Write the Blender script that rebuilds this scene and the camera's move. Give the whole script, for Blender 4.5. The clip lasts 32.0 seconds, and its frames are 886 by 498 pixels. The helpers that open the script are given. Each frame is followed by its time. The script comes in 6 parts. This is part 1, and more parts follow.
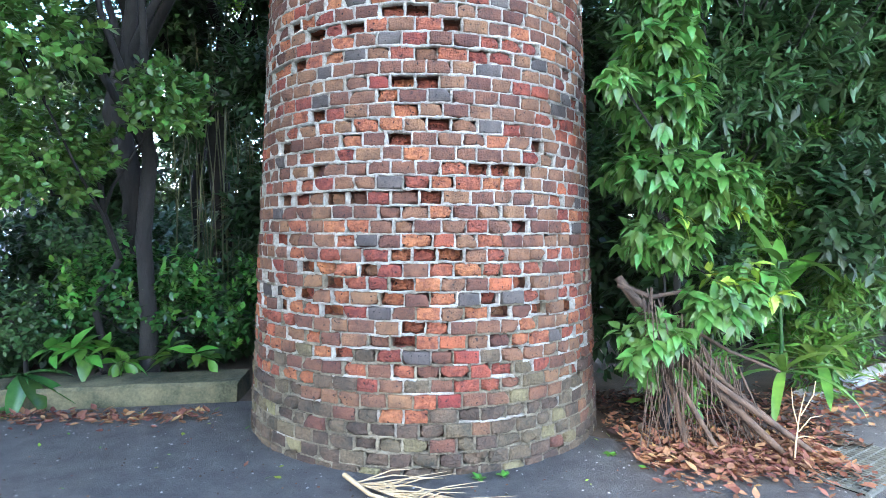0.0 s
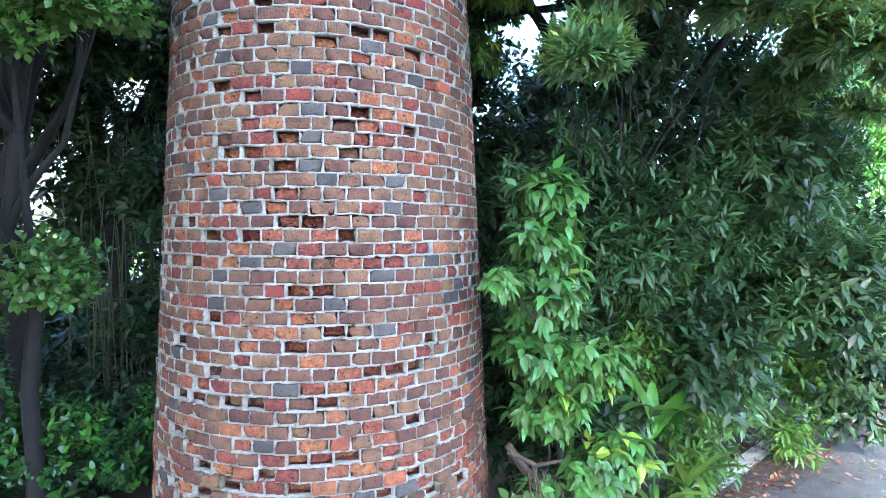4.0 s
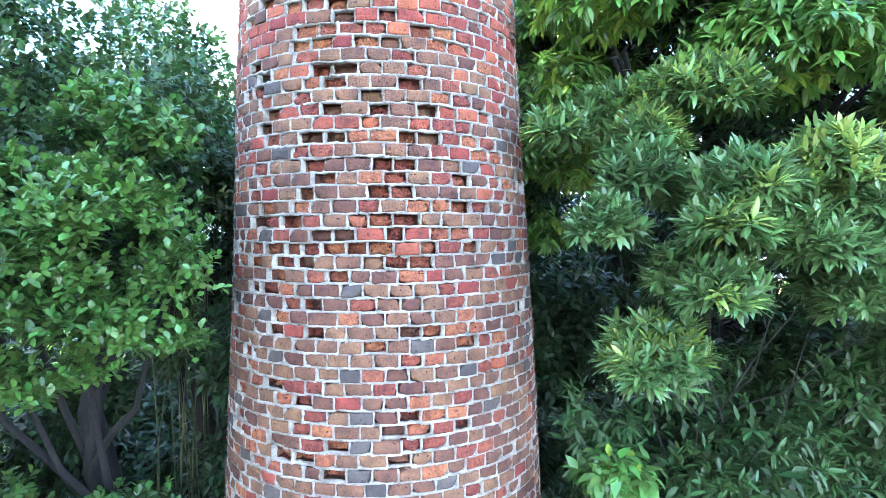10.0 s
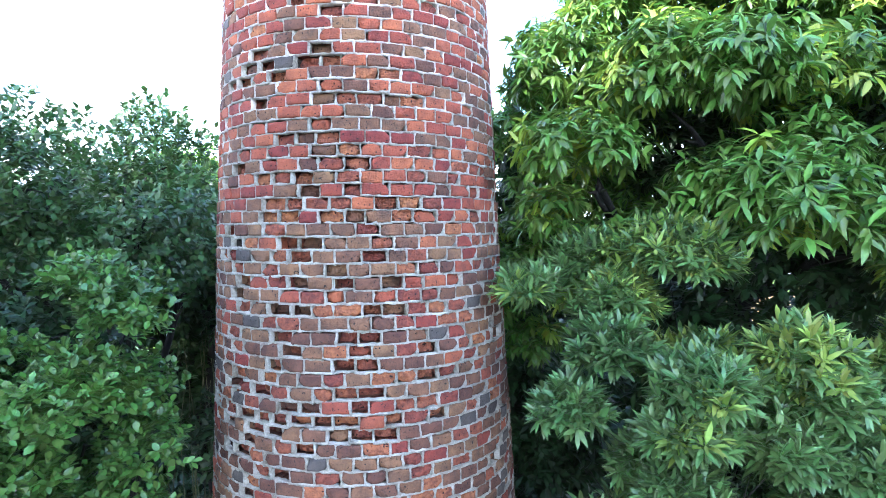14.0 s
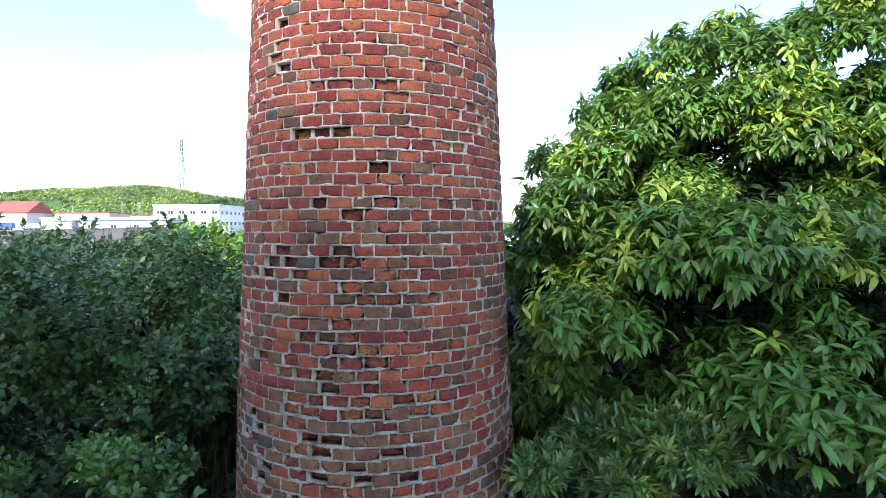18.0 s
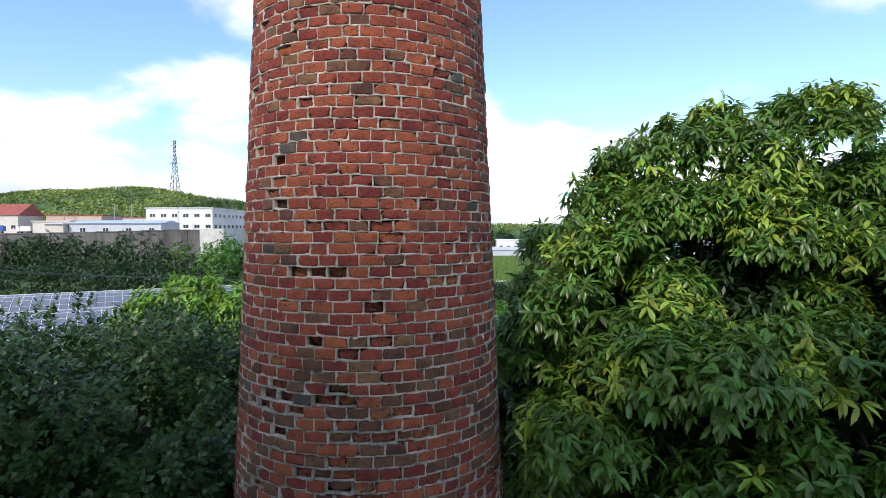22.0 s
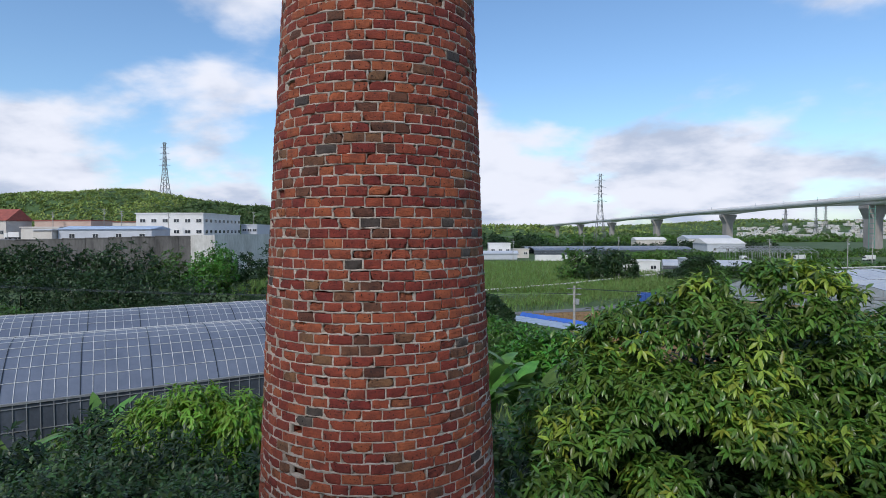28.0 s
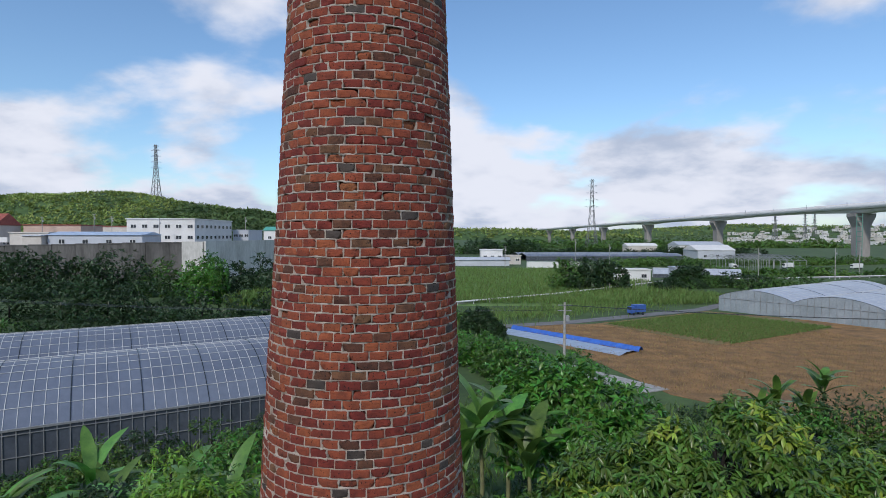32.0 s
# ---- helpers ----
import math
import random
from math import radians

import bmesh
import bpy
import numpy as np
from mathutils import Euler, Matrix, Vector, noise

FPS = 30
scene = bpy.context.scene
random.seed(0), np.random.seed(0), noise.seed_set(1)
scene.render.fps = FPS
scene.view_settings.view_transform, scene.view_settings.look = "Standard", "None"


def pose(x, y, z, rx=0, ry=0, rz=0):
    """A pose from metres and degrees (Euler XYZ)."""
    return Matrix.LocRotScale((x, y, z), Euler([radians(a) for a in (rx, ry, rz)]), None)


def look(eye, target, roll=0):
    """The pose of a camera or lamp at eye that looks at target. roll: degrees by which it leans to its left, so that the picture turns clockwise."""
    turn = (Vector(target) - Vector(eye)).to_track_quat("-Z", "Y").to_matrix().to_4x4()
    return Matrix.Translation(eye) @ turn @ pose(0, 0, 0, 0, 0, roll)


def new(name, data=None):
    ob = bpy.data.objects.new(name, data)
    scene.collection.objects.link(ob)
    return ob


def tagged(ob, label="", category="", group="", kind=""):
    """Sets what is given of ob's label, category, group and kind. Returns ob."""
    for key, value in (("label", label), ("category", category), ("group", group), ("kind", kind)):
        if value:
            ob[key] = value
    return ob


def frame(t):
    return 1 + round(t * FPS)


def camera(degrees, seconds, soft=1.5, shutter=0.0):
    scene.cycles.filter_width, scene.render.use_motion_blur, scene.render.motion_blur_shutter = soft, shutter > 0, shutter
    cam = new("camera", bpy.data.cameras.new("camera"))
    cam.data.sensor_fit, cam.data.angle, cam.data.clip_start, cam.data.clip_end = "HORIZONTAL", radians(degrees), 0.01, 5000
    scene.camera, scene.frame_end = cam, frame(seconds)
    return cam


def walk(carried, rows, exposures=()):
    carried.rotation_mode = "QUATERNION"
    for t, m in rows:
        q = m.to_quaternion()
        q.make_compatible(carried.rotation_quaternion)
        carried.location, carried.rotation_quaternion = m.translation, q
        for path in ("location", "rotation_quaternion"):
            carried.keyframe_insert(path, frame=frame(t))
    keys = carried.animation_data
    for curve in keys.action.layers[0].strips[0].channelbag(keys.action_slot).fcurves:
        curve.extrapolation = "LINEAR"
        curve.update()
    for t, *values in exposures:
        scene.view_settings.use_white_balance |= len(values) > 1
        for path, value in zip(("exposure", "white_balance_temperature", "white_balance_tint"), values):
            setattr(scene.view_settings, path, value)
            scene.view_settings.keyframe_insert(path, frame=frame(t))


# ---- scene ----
# ---- camera and walk ----
cam = camera(75.7, 32.0, soft=0.7)
ROWS = [
    (0.0, -0.042, -3.747, 1.159, -2.37, -1.64, -0.27),
    (0.5, 0.048, -3.726, 1.247, -4.87, -1.61, -0.33),
    (1.0, 0.065, -3.714, 1.349, -7.66, -1.62, -0.32),
    (1.5, 0.065, -3.709, 1.462, -8.52, -1.64, -0.30),
    (2.0, 0.118, -3.715, 1.594, -7.83, -1.65, -0.29),
    (2.5, 0.156, -3.743, 1.729, -7.44, -1.68, -0.22),
    (3.0, 0.171, -3.793, 1.874, -7.44, -1.70, -0.17),
    (3.5, 0.037, -3.844, 2.022, -10.62, -1.65, -0.20),
    (4.0, 0.083, -3.881, 2.174, -10.14, -1.65, -0.14),
    (4.5, 0.197, -3.909, 2.330, -8.35, -1.65, 0.02),
    (6.5, 0.156, -3.903, 2.871, -9.60, -1.63, 0.15),
    (7.0, 0.128, -3.902, 2.997, -8.03, -1.60, 0.24),
    (7.5, 0.171, -3.892, 3.125, -5.57, -1.58, 0.17),
    (8.0, 0.178, -3.873, 3.248, -4.90, -1.55, 0.11),
    (8.5, 0.223, -3.822, 3.383, -3.89, -1.55, 0.07),
    (9.0, 0.257, -3.785, 3.494, -3.16, -1.57, 0.09),
    (9.5, 0.258, -3.760, 3.589, -2.68, -1.59, 0.18),
    (10.0, 0.260, -3.726, 3.688, -1.80, -1.58, 0.26),
    (10.5, 0.320, -3.700, 3.779, -0.11, -1.58, 0.23),
    (11.0, 0.358, -3.692, 3.857, 0.61, -1.54, 0.18),
    (11.5, 0.400, -3.685, 3.948, 0.71, -1.57, 0.20),
    (12.0, 0.453, -3.671, 4.050, 1.02, -1.63, 0.21),
    (12.5, 0.525, -3.682, 4.175, 1.75, -1.77, 0.30),
    (13.0, 0.556, -3.686, 4.313, 1.70, -1.93, 0.33),
    (13.5, 0.584, -3.698, 4.465, 1.75, -2.01, 0.38),
    (14.0, 0.617, -3.701, 4.577, 1.70, -2.07, 0.45),
    (14.5, 0.656, -3.698, 4.686, 2.02, -2.07, 0.45),
    (16.5, 0.575, -3.719, 5.185, 2.17, -1.98, 0.29),
    (17.0, 0.574, -3.742, 5.333, 2.20, -1.91, 0.13),
    (17.5, 0.575, -3.749, 5.480, 2.22, -1.88, 0.05),
    (18.0, 0.561, -3.759, 5.594, 2.17, -1.88, 0.08),
    (18.5, 0.550, -3.760, 5.704, 2.07, -1.85, 0.04),
    (19.0, 0.549, -3.743, 5.811, 1.98, -1.84, 0.01),
    (19.5, 0.552, -3.744, 5.908, 1.93, -1.85, 0.03),
    (20.0, 0.557, -3.744, 5.976, 1.86, -1.80, -0.02),
    (20.5, 0.558, -3.757, 6.054, 1.76, -1.74, -0.08),
    (21.0, 0.565, -3.770, 6.142, 1.72, -1.71, -0.07),
    (21.5, 0.567, -3.786, 6.235, 1.65, -1.72, -0.04),
    (22.0, 0.565, -3.801, 6.323, 1.58, -1.73, -0.00),
    (22.5, 0.562, -3.799, 6.414, 1.50, -1.73, 0.09),
    (23.0, 0.542, -3.845, 6.520, 1.39, -1.74, 0.12),
    (23.5, 0.522, -3.887, 6.611, 1.37, -1.71, 0.13),
    (24.0, 0.515, -3.924, 6.727, 1.25, -1.72, 0.14),
    (24.5, 0.551, -4.010, 6.880, 1.22, -1.70, 0.19),
    (25.0, 0.582, -4.046, 7.039, 1.21, -1.67, 0.16),
    (25.5, 0.586, -4.025, 7.201, 1.19, -1.66, 0.09),
    (27.5, 0.509, -4.010, 7.712, 0.88, -1.65, 0.09),
    (28.0, 0.486, -3.981, 7.881, 0.76, -1.68, 0.10),
    (28.5, 0.467, -3.940, 8.075, 0.67, -1.69, 0.21),
    (29.0, 0.482, -3.927, 8.256, 0.61, -1.70, 0.27),
    (29.5, 0.494, -3.956, 8.428, 0.54, -1.67, 0.24),
    (30.0, 0.468, -3.997, 8.598, 0.46, -1.67, 0.20),
    (30.5, 0.462, -4.067, 8.772, 0.45, -1.59, 0.14),
    (31.0, 0.466, -4.182, 8.939, 0.30, -1.52, 0.09),
    (31.5, 0.508, -4.265, 9.126, 0.16, -1.45, -0.01),
    (32.0, 0.569, -4.262, 9.316, 0.00, -1.38, -0.20),
]
EXPOSURE = [(0.0, 3.36, 6050, 14), (4.0, 3.28, 5800, 15), (9.0, 3.65, 5750, 16), (14.5, 2.82, 5800, 17), (17.0, 1.92, 6050, 16), (19.0, 1.02, 6450, 16), (21.0, 0.46, 6600, 16), (23.0, 0.1, 6450, 15), (28.0, -0.42, 6250, 14), (32.0, -0.52, 6250, 14)]
walk(cam, [(t, pose(x, y, z, 90 + pitch, roll, yaw)) for t, x, y, z, yaw, pitch, roll in ROWS], EXPOSURE)

# ---- sky and sun ----
SUN_HEIGHT, SUN_TURN = radians(40), radians(-157)
world = bpy.data.worlds.new("sky")
scene.world = world
world.use_nodes = True


def node(tree, kind, **values):
    n = tree.nodes.new(kind)
    for key, value in values.items():
        if key in n.inputs:
            n.inputs[key].default_value = value
    return n


def build_sky():
    tree = world.node_tree
    tree.nodes.clear()
    link = tree.links.new
    out = node(tree, "ShaderNodeOutputWorld")
    bg = node(tree, "ShaderNodeBackground", Strength=0.15)
    sky = tree.nodes.new("ShaderNodeTexSky")
    sky.sky_type = "NISHITA"
    sky.sun_disc = False
    sky.sun_elevation, sky.sun_rotation = SUN_HEIGHT, SUN_TURN
    sky.air_density, sky.dust_density, sky.ozone_density = 1.0, 0.8, 2.2
    co = tree.nodes.new("ShaderNodeTexCoord")
    # cloud layers seen on a flat deck overhead
    sep = tree.nodes.new("ShaderNodeSeparateXYZ")
    link(co.outputs["Generated"], sep.inputs[0])
    up = node(tree, "ShaderNodeMath")
    up.operation = "MAXIMUM"
    link(sep.outputs["Z"], up.inputs[0])
    up.inputs[1].default_value = 0.0
    add = node(tree, "ShaderNodeMath")
    add.operation = "ADD"
    link(up.outputs[0], add.inputs[0])
    add.inputs[1].default_value = 0.36
    div = tree.nodes.new("ShaderNodeVectorMath")
    div.operation = "DIVIDE"
    link(co.outputs["Generated"], div.inputs[0])
    com = tree.nodes.new("ShaderNodeCombineXYZ")
    for i in range(3):
        link(add.outputs[0], com.inputs[i])
    link(com.outputs[0], div.inputs[1])
    warp = tree.nodes.new("ShaderNodeMapping")
    warp.inputs["Location"].default_value = (3.1, 1.7, 0.4)
    link(div.outputs[0], warp.inputs[0])
    noise_a = node(tree, "ShaderNodeTexNoise", Scale=1.75, Detail=9.0, Roughness=0.50, Distortion=0.1)
    link(warp.outputs[0], noise_a.inputs["Vector"])
    # thicker towards the horizon, broken overhead
    low = tree.nodes.new("ShaderNodeMapRange")
    link(sep.outputs["Z"], low.inputs[0])
    low.inputs[1].default_value, low.inputs[2].default_value = 0.05, 0.42
    low.inputs[3].default_value, low.inputs[4].default_value = 0.13, -0.06
    dens = tree.nodes.new("ShaderNodeMath")
    link(noise_a.outputs["Fac"], dens.inputs[0])
    link(low.outputs[0], dens.inputs[1])
    cover = tree.nodes.new("ShaderNodeMapRange")
    cover.interpolation_type = "SMOOTHSTEP"
    link(dens.outputs[0], cover.inputs[0])
    cover.inputs[1].default_value, cover.inputs[2].default_value = 0.47, 0.60
    noise_b = node(tree, "ShaderNodeTexNoise", Scale=2.4, Detail=6.0, Roughness=0.55)
    link(warp.outputs[0], noise_b.inputs["Vector"])
    shade = tree.nodes.new("ShaderNodeMix")
    shade.data_type = "RGBA"
    ramp = tree.nodes.new("ShaderNodeMapRange")
    ramp.interpolation_type = "SMOOTHSTEP"
    link(noise_b.outputs["Fac"], ramp.inputs[0])
    ramp.inputs[1].default_value, ramp.inputs[2].default_value = 0.36, 0.60
    link(ramp.outputs[0], shade.inputs[0])
    shade.inputs[6].default_value = (4.4, 5.1, 6.2, 1)
    shade.inputs[7].default_value = (7.6, 7.9, 8.4, 1)
    mix = tree.nodes.new("ShaderNodeMix")
    mix.data_type = "RGBA"
    link(cover.outputs[0], mix.inputs[0])
    clear = tree.nodes.new("ShaderNodeVectorMath")
    clear.operation = "MULTIPLY"
    link(sky.outputs[0], clear.inputs[0])
    clear.inputs[1].default_value = (1.2, 1.4, 1.45)
    link(clear.outputs[0], mix.inputs[6])
    link(shade.outputs[2], mix.inputs[7])
    link(mix.outputs[2], bg.inputs["Color"])
    link(bg.outputs[0], out.inputs[0])


build_sky()
sun = new("sun", bpy.data.lights.new("sun", "SUN"))
sun.data.energy, sun.data.angle, sun.data.color = 3.2, radians(5), (1.0, 0.93, 0.83)
_d = Vector((math.sin(SUN_TURN) * math.cos(SUN_HEIGHT), math.cos(SUN_TURN) * math.cos(SUN_HEIGHT), math.sin(SUN_HEIGHT)))
sun.matrix_world = look(tuple(_d * 50), (0, 0, 0))


# ---- materials ----
def material(name, colour, dark=None, scale=6.0, rough=0.8, bump=0.2, fine=60.0, island=0.0, hue=0.0, metallic=0.0, spec=0.5, through_light=0.0, stretch=(1, 1, 1), relief=0.01, pits=0.0):
    """A surface with variation at two scales, relief, and a shift from piece to piece."""
    m = bpy.data.materials.new(name)
    m.use_nodes = True
    tree = m.node_tree
    tree.nodes.clear()
    link = tree.links.new
    out = node(tree, "ShaderNodeOutputMaterial")
    b = node(tree, "ShaderNodeBsdfPrincipled", Roughness=rough, Metallic=metallic)
    b.inputs["Specular IOR Level"].default_value = spec
    co = tree.nodes.new("ShaderNodeTexCoord")
    mp = tree.nodes.new("ShaderNodeMapping")
    mp.inputs["Scale"].default_value = stretch
    geo = tree.nodes.new("ShaderNodeNewGeometry")
    link(geo.outputs["Position"], mp.inputs[0])
    na = node(tree, "ShaderNodeTexNoise", Scale=scale, Detail=5.0, Roughness=0.6)
    nb = node(tree, "ShaderNodeTexNoise", Scale=fine, Detail=4.0, Roughness=0.65)
    link(mp.outputs[0], na.inputs["Vector"])
    link(mp.outputs[0], nb.inputs["Vector"])
    mix = tree.nodes.new("ShaderNodeMix")
    mix.data_type = "RGBA"
    dark = dark or tuple(c * 0.6 for c in colour)
    mix.inputs[6].default_value, mix.inputs[7].default_value = (*dark, 1), (*colour, 1)
    avg = tree.nodes.new("ShaderNodeMath")
    avg.operation = "MULTIPLY_ADD"
    link(nb.outputs["Fac"], avg.inputs[0])
    avg.inputs[1].default_value = 0.5
    link(na.outputs["Fac"], avg.inputs[2])
    rng = tree.nodes.new("ShaderNodeMapRange")
    link(avg.outputs[0], rng.inputs[0])
    rng.inputs[1].default_value, rng.inputs[2].default_value = 0.55, 0.95
    link(rng.outputs[0], mix.inputs[0])
    col = mix.outputs[2]
    if island or hue:
        info = tree.nodes.new("ShaderNodeObjectInfo")
        s = tree.nodes.new("ShaderNodeMath")
        link(geo.outputs["Random Per Island"], s.inputs[0])
        link(info.outputs["Random"], s.inputs[1])
        fr = tree.nodes.new("ShaderNodeMath")
        fr.operation = "FRACT"
        link(s.outputs[0], fr.inputs[0])
        hsv = tree.nodes.new("ShaderNodeHueSaturation")
        link(col, hsv.inputs["Color"])
        for key, mid, amount in (("Value", 1.0, island), ("Hue", 0.5, hue)):
            r = tree.nodes.new("ShaderNodeMapRange")
            link(fr.outputs[0], r.inputs[0])
            r.inputs[3].default_value, r.inputs[4].default_value = mid - amount, mid + amount
            link(r.outputs[0], hsv.inputs[key])
        col = hsv.outputs[0]
    if pits:
        # small dark blow holes in the clay
        hole = node(tree, "ShaderNodeTexNoise", Scale=pits, Detail=2.0, Roughness=0.5)
        link(mp.outputs[0], hole.inputs["Vector"])
        edge = tree.nodes.new("ShaderNodeMapRange")
        link(hole.outputs["Fac"], edge.inputs[0])
        edge.inputs[1].default_value, edge.inputs[2].default_value = 0.64, 0.70
        pit = tree.nodes.new("ShaderNodeMix")
        pit.data_type = "RGBA"
        link(edge.outputs[0], pit.inputs[0])
        link(col, pit.inputs[6])
        pit.inputs[7].default_value = (*(c * 0.22 for c in dark), 1)
        col = pit.outputs[2]
    link(col, b.inputs["Base Color"])
    if bump:
        bp = node(tree, "ShaderNodeBump", Strength=bump, Distance=relief)
        link(nb.outputs["Fac"], bp.inputs["Height"])
        link(bp.outputs[0], b.inputs["Normal"])
    shader = b.outputs[0]
    if through_light:
        tr = tree.nodes.new("ShaderNodeBsdfTranslucent")
        link(col, tr.inputs[0])
        mx = node(tree, "ShaderNodeMixShader")
        mx.inputs[0].default_value = through_light
        link(shader, mx.inputs[1])
        link(tr.outputs[0], mx.inputs[2])
        shader = mx.outputs[0]
    link(shader, out.inputs[0])
    return m


def leaf_material(name, colour, dark=None, gloss=0.4):
    return material(name, colour, dark, scale=2.5, fine=25, rough=gloss, bump=0.0, island=0.35, hue=0.025, through_light=0.30, spec=0.5)


BRICK_RED = material("brick_red", (0.37, 0.080, 0.040), (0.185, 0.042, 0.026), 14, 0.9, 1.0, 110, 0.30, 0.012, relief=0.014, pits=70)
BRICK_BROWN = material("brick_brown", (0.225, 0.098, 0.051), (0.092, 0.042, 0.027), 14, 0.88, 1.0, 110, 0.32, 0.014, relief=0.014, pits=70)
BRICK_ORANGE = material("brick_worn_orange", (0.43, 0.125, 0.058), (0.17, 0.048, 0.030), 30, 0.95, 1.0, 80, 0.28, 0.014, relief=0.03, pits=55)
BRICK_GREY = material("brick_burnt_grey", (0.102, 0.080, 0.068), (0.048, 0.038, 0.033), 12, 0.75, 0.9, 110, 0.3, 0.012, pits=70)
BRICK_MOSS = material("brick_damp_brown", (0.150, 0.098, 0.060), (0.040, 0.032, 0.022), 9, 0.95, 1.0, 80, 0.3, 0.02, relief=0.02)
BRICK_ALGAE = material("brick_algae_yellow", (0.220, 0.175, 0.088), (0.09, 0.068, 0.036), 10, 0.95, 1.0, 80, 0.3, 0.02, relief=0.02)
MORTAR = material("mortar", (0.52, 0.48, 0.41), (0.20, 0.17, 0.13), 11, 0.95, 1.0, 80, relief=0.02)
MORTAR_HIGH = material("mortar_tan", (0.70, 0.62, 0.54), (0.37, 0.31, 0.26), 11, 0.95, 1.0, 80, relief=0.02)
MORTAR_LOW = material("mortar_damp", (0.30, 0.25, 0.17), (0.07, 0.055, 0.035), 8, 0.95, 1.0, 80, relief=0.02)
CORE = material("brick_core", (0.20, 0.07, 0.04), (0.09, 0.03, 0.02), 12, 0.95, 0.8, 90)
ASPHALT = material("asphalt", (0.098, 0.094, 0.087), (0.040, 0.038, 0.036), 7, 0.58, 1.0, 130, relief=0.02, pits=85)
CONCRETE = material("concrete", (0.42, 0.41, 0.38), (0.24, 0.235, 0.22), 2.5, 0.9, 0.4, 70)
CONCRETE_MOSS = material("mossy_concrete", (0.135, 0.118, 0.062), (0.022, 0.028, 0.012), 5, 0.95, 0.6, 60)
SOIL = material("soil", (0.11, 0.075, 0.05), (0.05, 0.04, 0.025), 3, 0.95, 0.7, 50)
FIELD_SOIL = material("field_soil", (0.36, 0.20, 0.075), (0.14, 0.085, 0.036), 0.45, 0.95, 1.0, 7, relief=0.12)
GREEN_GROUND = material("rough_grass", (0.075, 0.13, 0.035), (0.03, 0.06, 0.018), 0.12, 0.95, 0.4, 1.5)
# darker than bark is: the thick shade on trunks is put into the colour
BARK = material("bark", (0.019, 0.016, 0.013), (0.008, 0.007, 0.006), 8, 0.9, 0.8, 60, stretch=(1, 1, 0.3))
LEAF_ROUND = leaf_material("round_leaf", (0.118, 0.225, 0.042), (0.048, 0.110, 0.023), 0.36)
LEAF_DROOP = leaf_material("drooping_leaf", (0.150, 0.275, 0.044), (0.064, 0.138, 0.025), 0.34)
LEAF_NEW = leaf_material("new_leaf", (0.36, 0.45, 0.06), (0.21, 0.32, 0.04), 0.4)
# darker round leaf: the canopy's heavy shade is put into the colour
LEAF_CANOPY = leaf_material("canopy_leaf", (0.075, 0.150, 0.042), (0.030, 0.072, 0.022), 0.42)
# bright yellow-green, with sunlight put into the leaf colour
LEAF_SUN = leaf_material("sunlit_leaf", (0.22, 0.38, 0.042), (0.115, 0.25, 0.028), 0.4)
LEAF_ROSETTE = leaf_material("rosette_leaf", (0.155, 0.262, 0.078), (0.068, 0.135, 0.044), 0.30)
# also serves crown interiors and thickets, whose shade is put into this colour
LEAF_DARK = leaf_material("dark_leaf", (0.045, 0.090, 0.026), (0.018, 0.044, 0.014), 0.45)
LEAF_BRIGHT = leaf_material("bright_leaf", (0.125, 0.30, 0.042), (0.05, 0.15, 0.022), 0.33)
LEAF_DEEP = leaf_material("deep_green_leaf", (0.055, 0.135, 0.030), (0.022, 0.065, 0.018), 0.22)
LEAF_DRY = leaf_material("dry_leaf", (0.27, 0.12, 0.065), (0.13, 0.05, 0.03), 0.8)
LEAF_BANANA = leaf_material("banana_leaf", (0.16, 0.32, 0.06), (0.08, 0.19, 0.04), 0.4)
WHITE_WALL = material("white_wall", (0.74, 0.74, 0.72), (0.6, 0.6, 0.58), 0.15, 0.85, 0.1, 2)
BLUE_ROOF = material("blue_roof", (0.42, 0.52, 0.66), (0.34, 0.44, 0.58), 0.3, 0.5, 0.1, 2)
STEEL = material("galvanised_steel", (0.45, 0.46, 0.47), (0.3, 0.31, 0.32), 3, 0.5, 0.1, 20, metallic=0.6)
DARK_GLASS = material("window_glass", (0.05, 0.06, 0.07), (0.03, 0.035, 0.04), 1, 0.12, 0.0, 3)
HILL_GREEN = material("hill_wood", (0.085, 0.15, 0.04), (0.03, 0.065, 0.02), 0.03, 0.95, 0.6, 0.12)


# ---- mesh helpers ----
def mesh_from(name, verts, faces, mats, index=None, smooth=False):
    """A mesh object from numpy arrays: faces all of one length."""
    me = bpy.data.meshes.new(name)
    verts = np.asarray(verts, dtype=np.float32).reshape(-1, 3)
    faces = np.asarray(faces, dtype=np.int32)
    n, k = faces.shape
    me.vertices.add(len(verts))
    me.vertices.foreach_set("co", verts.ravel())
    me.loops.add(n * k)
    me.loops.foreach_set("vertex_index", faces.ravel())
    me.polygons.add(n)
    me.polygons.foreach_set("loop_start", np.arange(n, dtype=np.int32) * k)
    me.polygons.foreach_set("loop_total", np.full(n, k, dtype=np.int32))
    for m in mats:
        me.materials.append(m)
    if index is not None:
        me.polygons.foreach_set("material_index", np.asarray(index, dtype=np.int32))
    if smooth:
        me.polygons.foreach_set("use_smooth", np.ones(n, dtype=bool))
    me.update(calc_edges=True)
    me.validate()
    return me


def part(name, me, parent=None, label="", m=None):
    """Links a mesh, or a bmesh with its material, as one object under a thing."""
    ob = new(name, me)
    if parent is not None:
        ob.parent = parent
    if m is not None:
        ob.matrix_basis = m
    if label:
        ob["label"] = label
    return ob


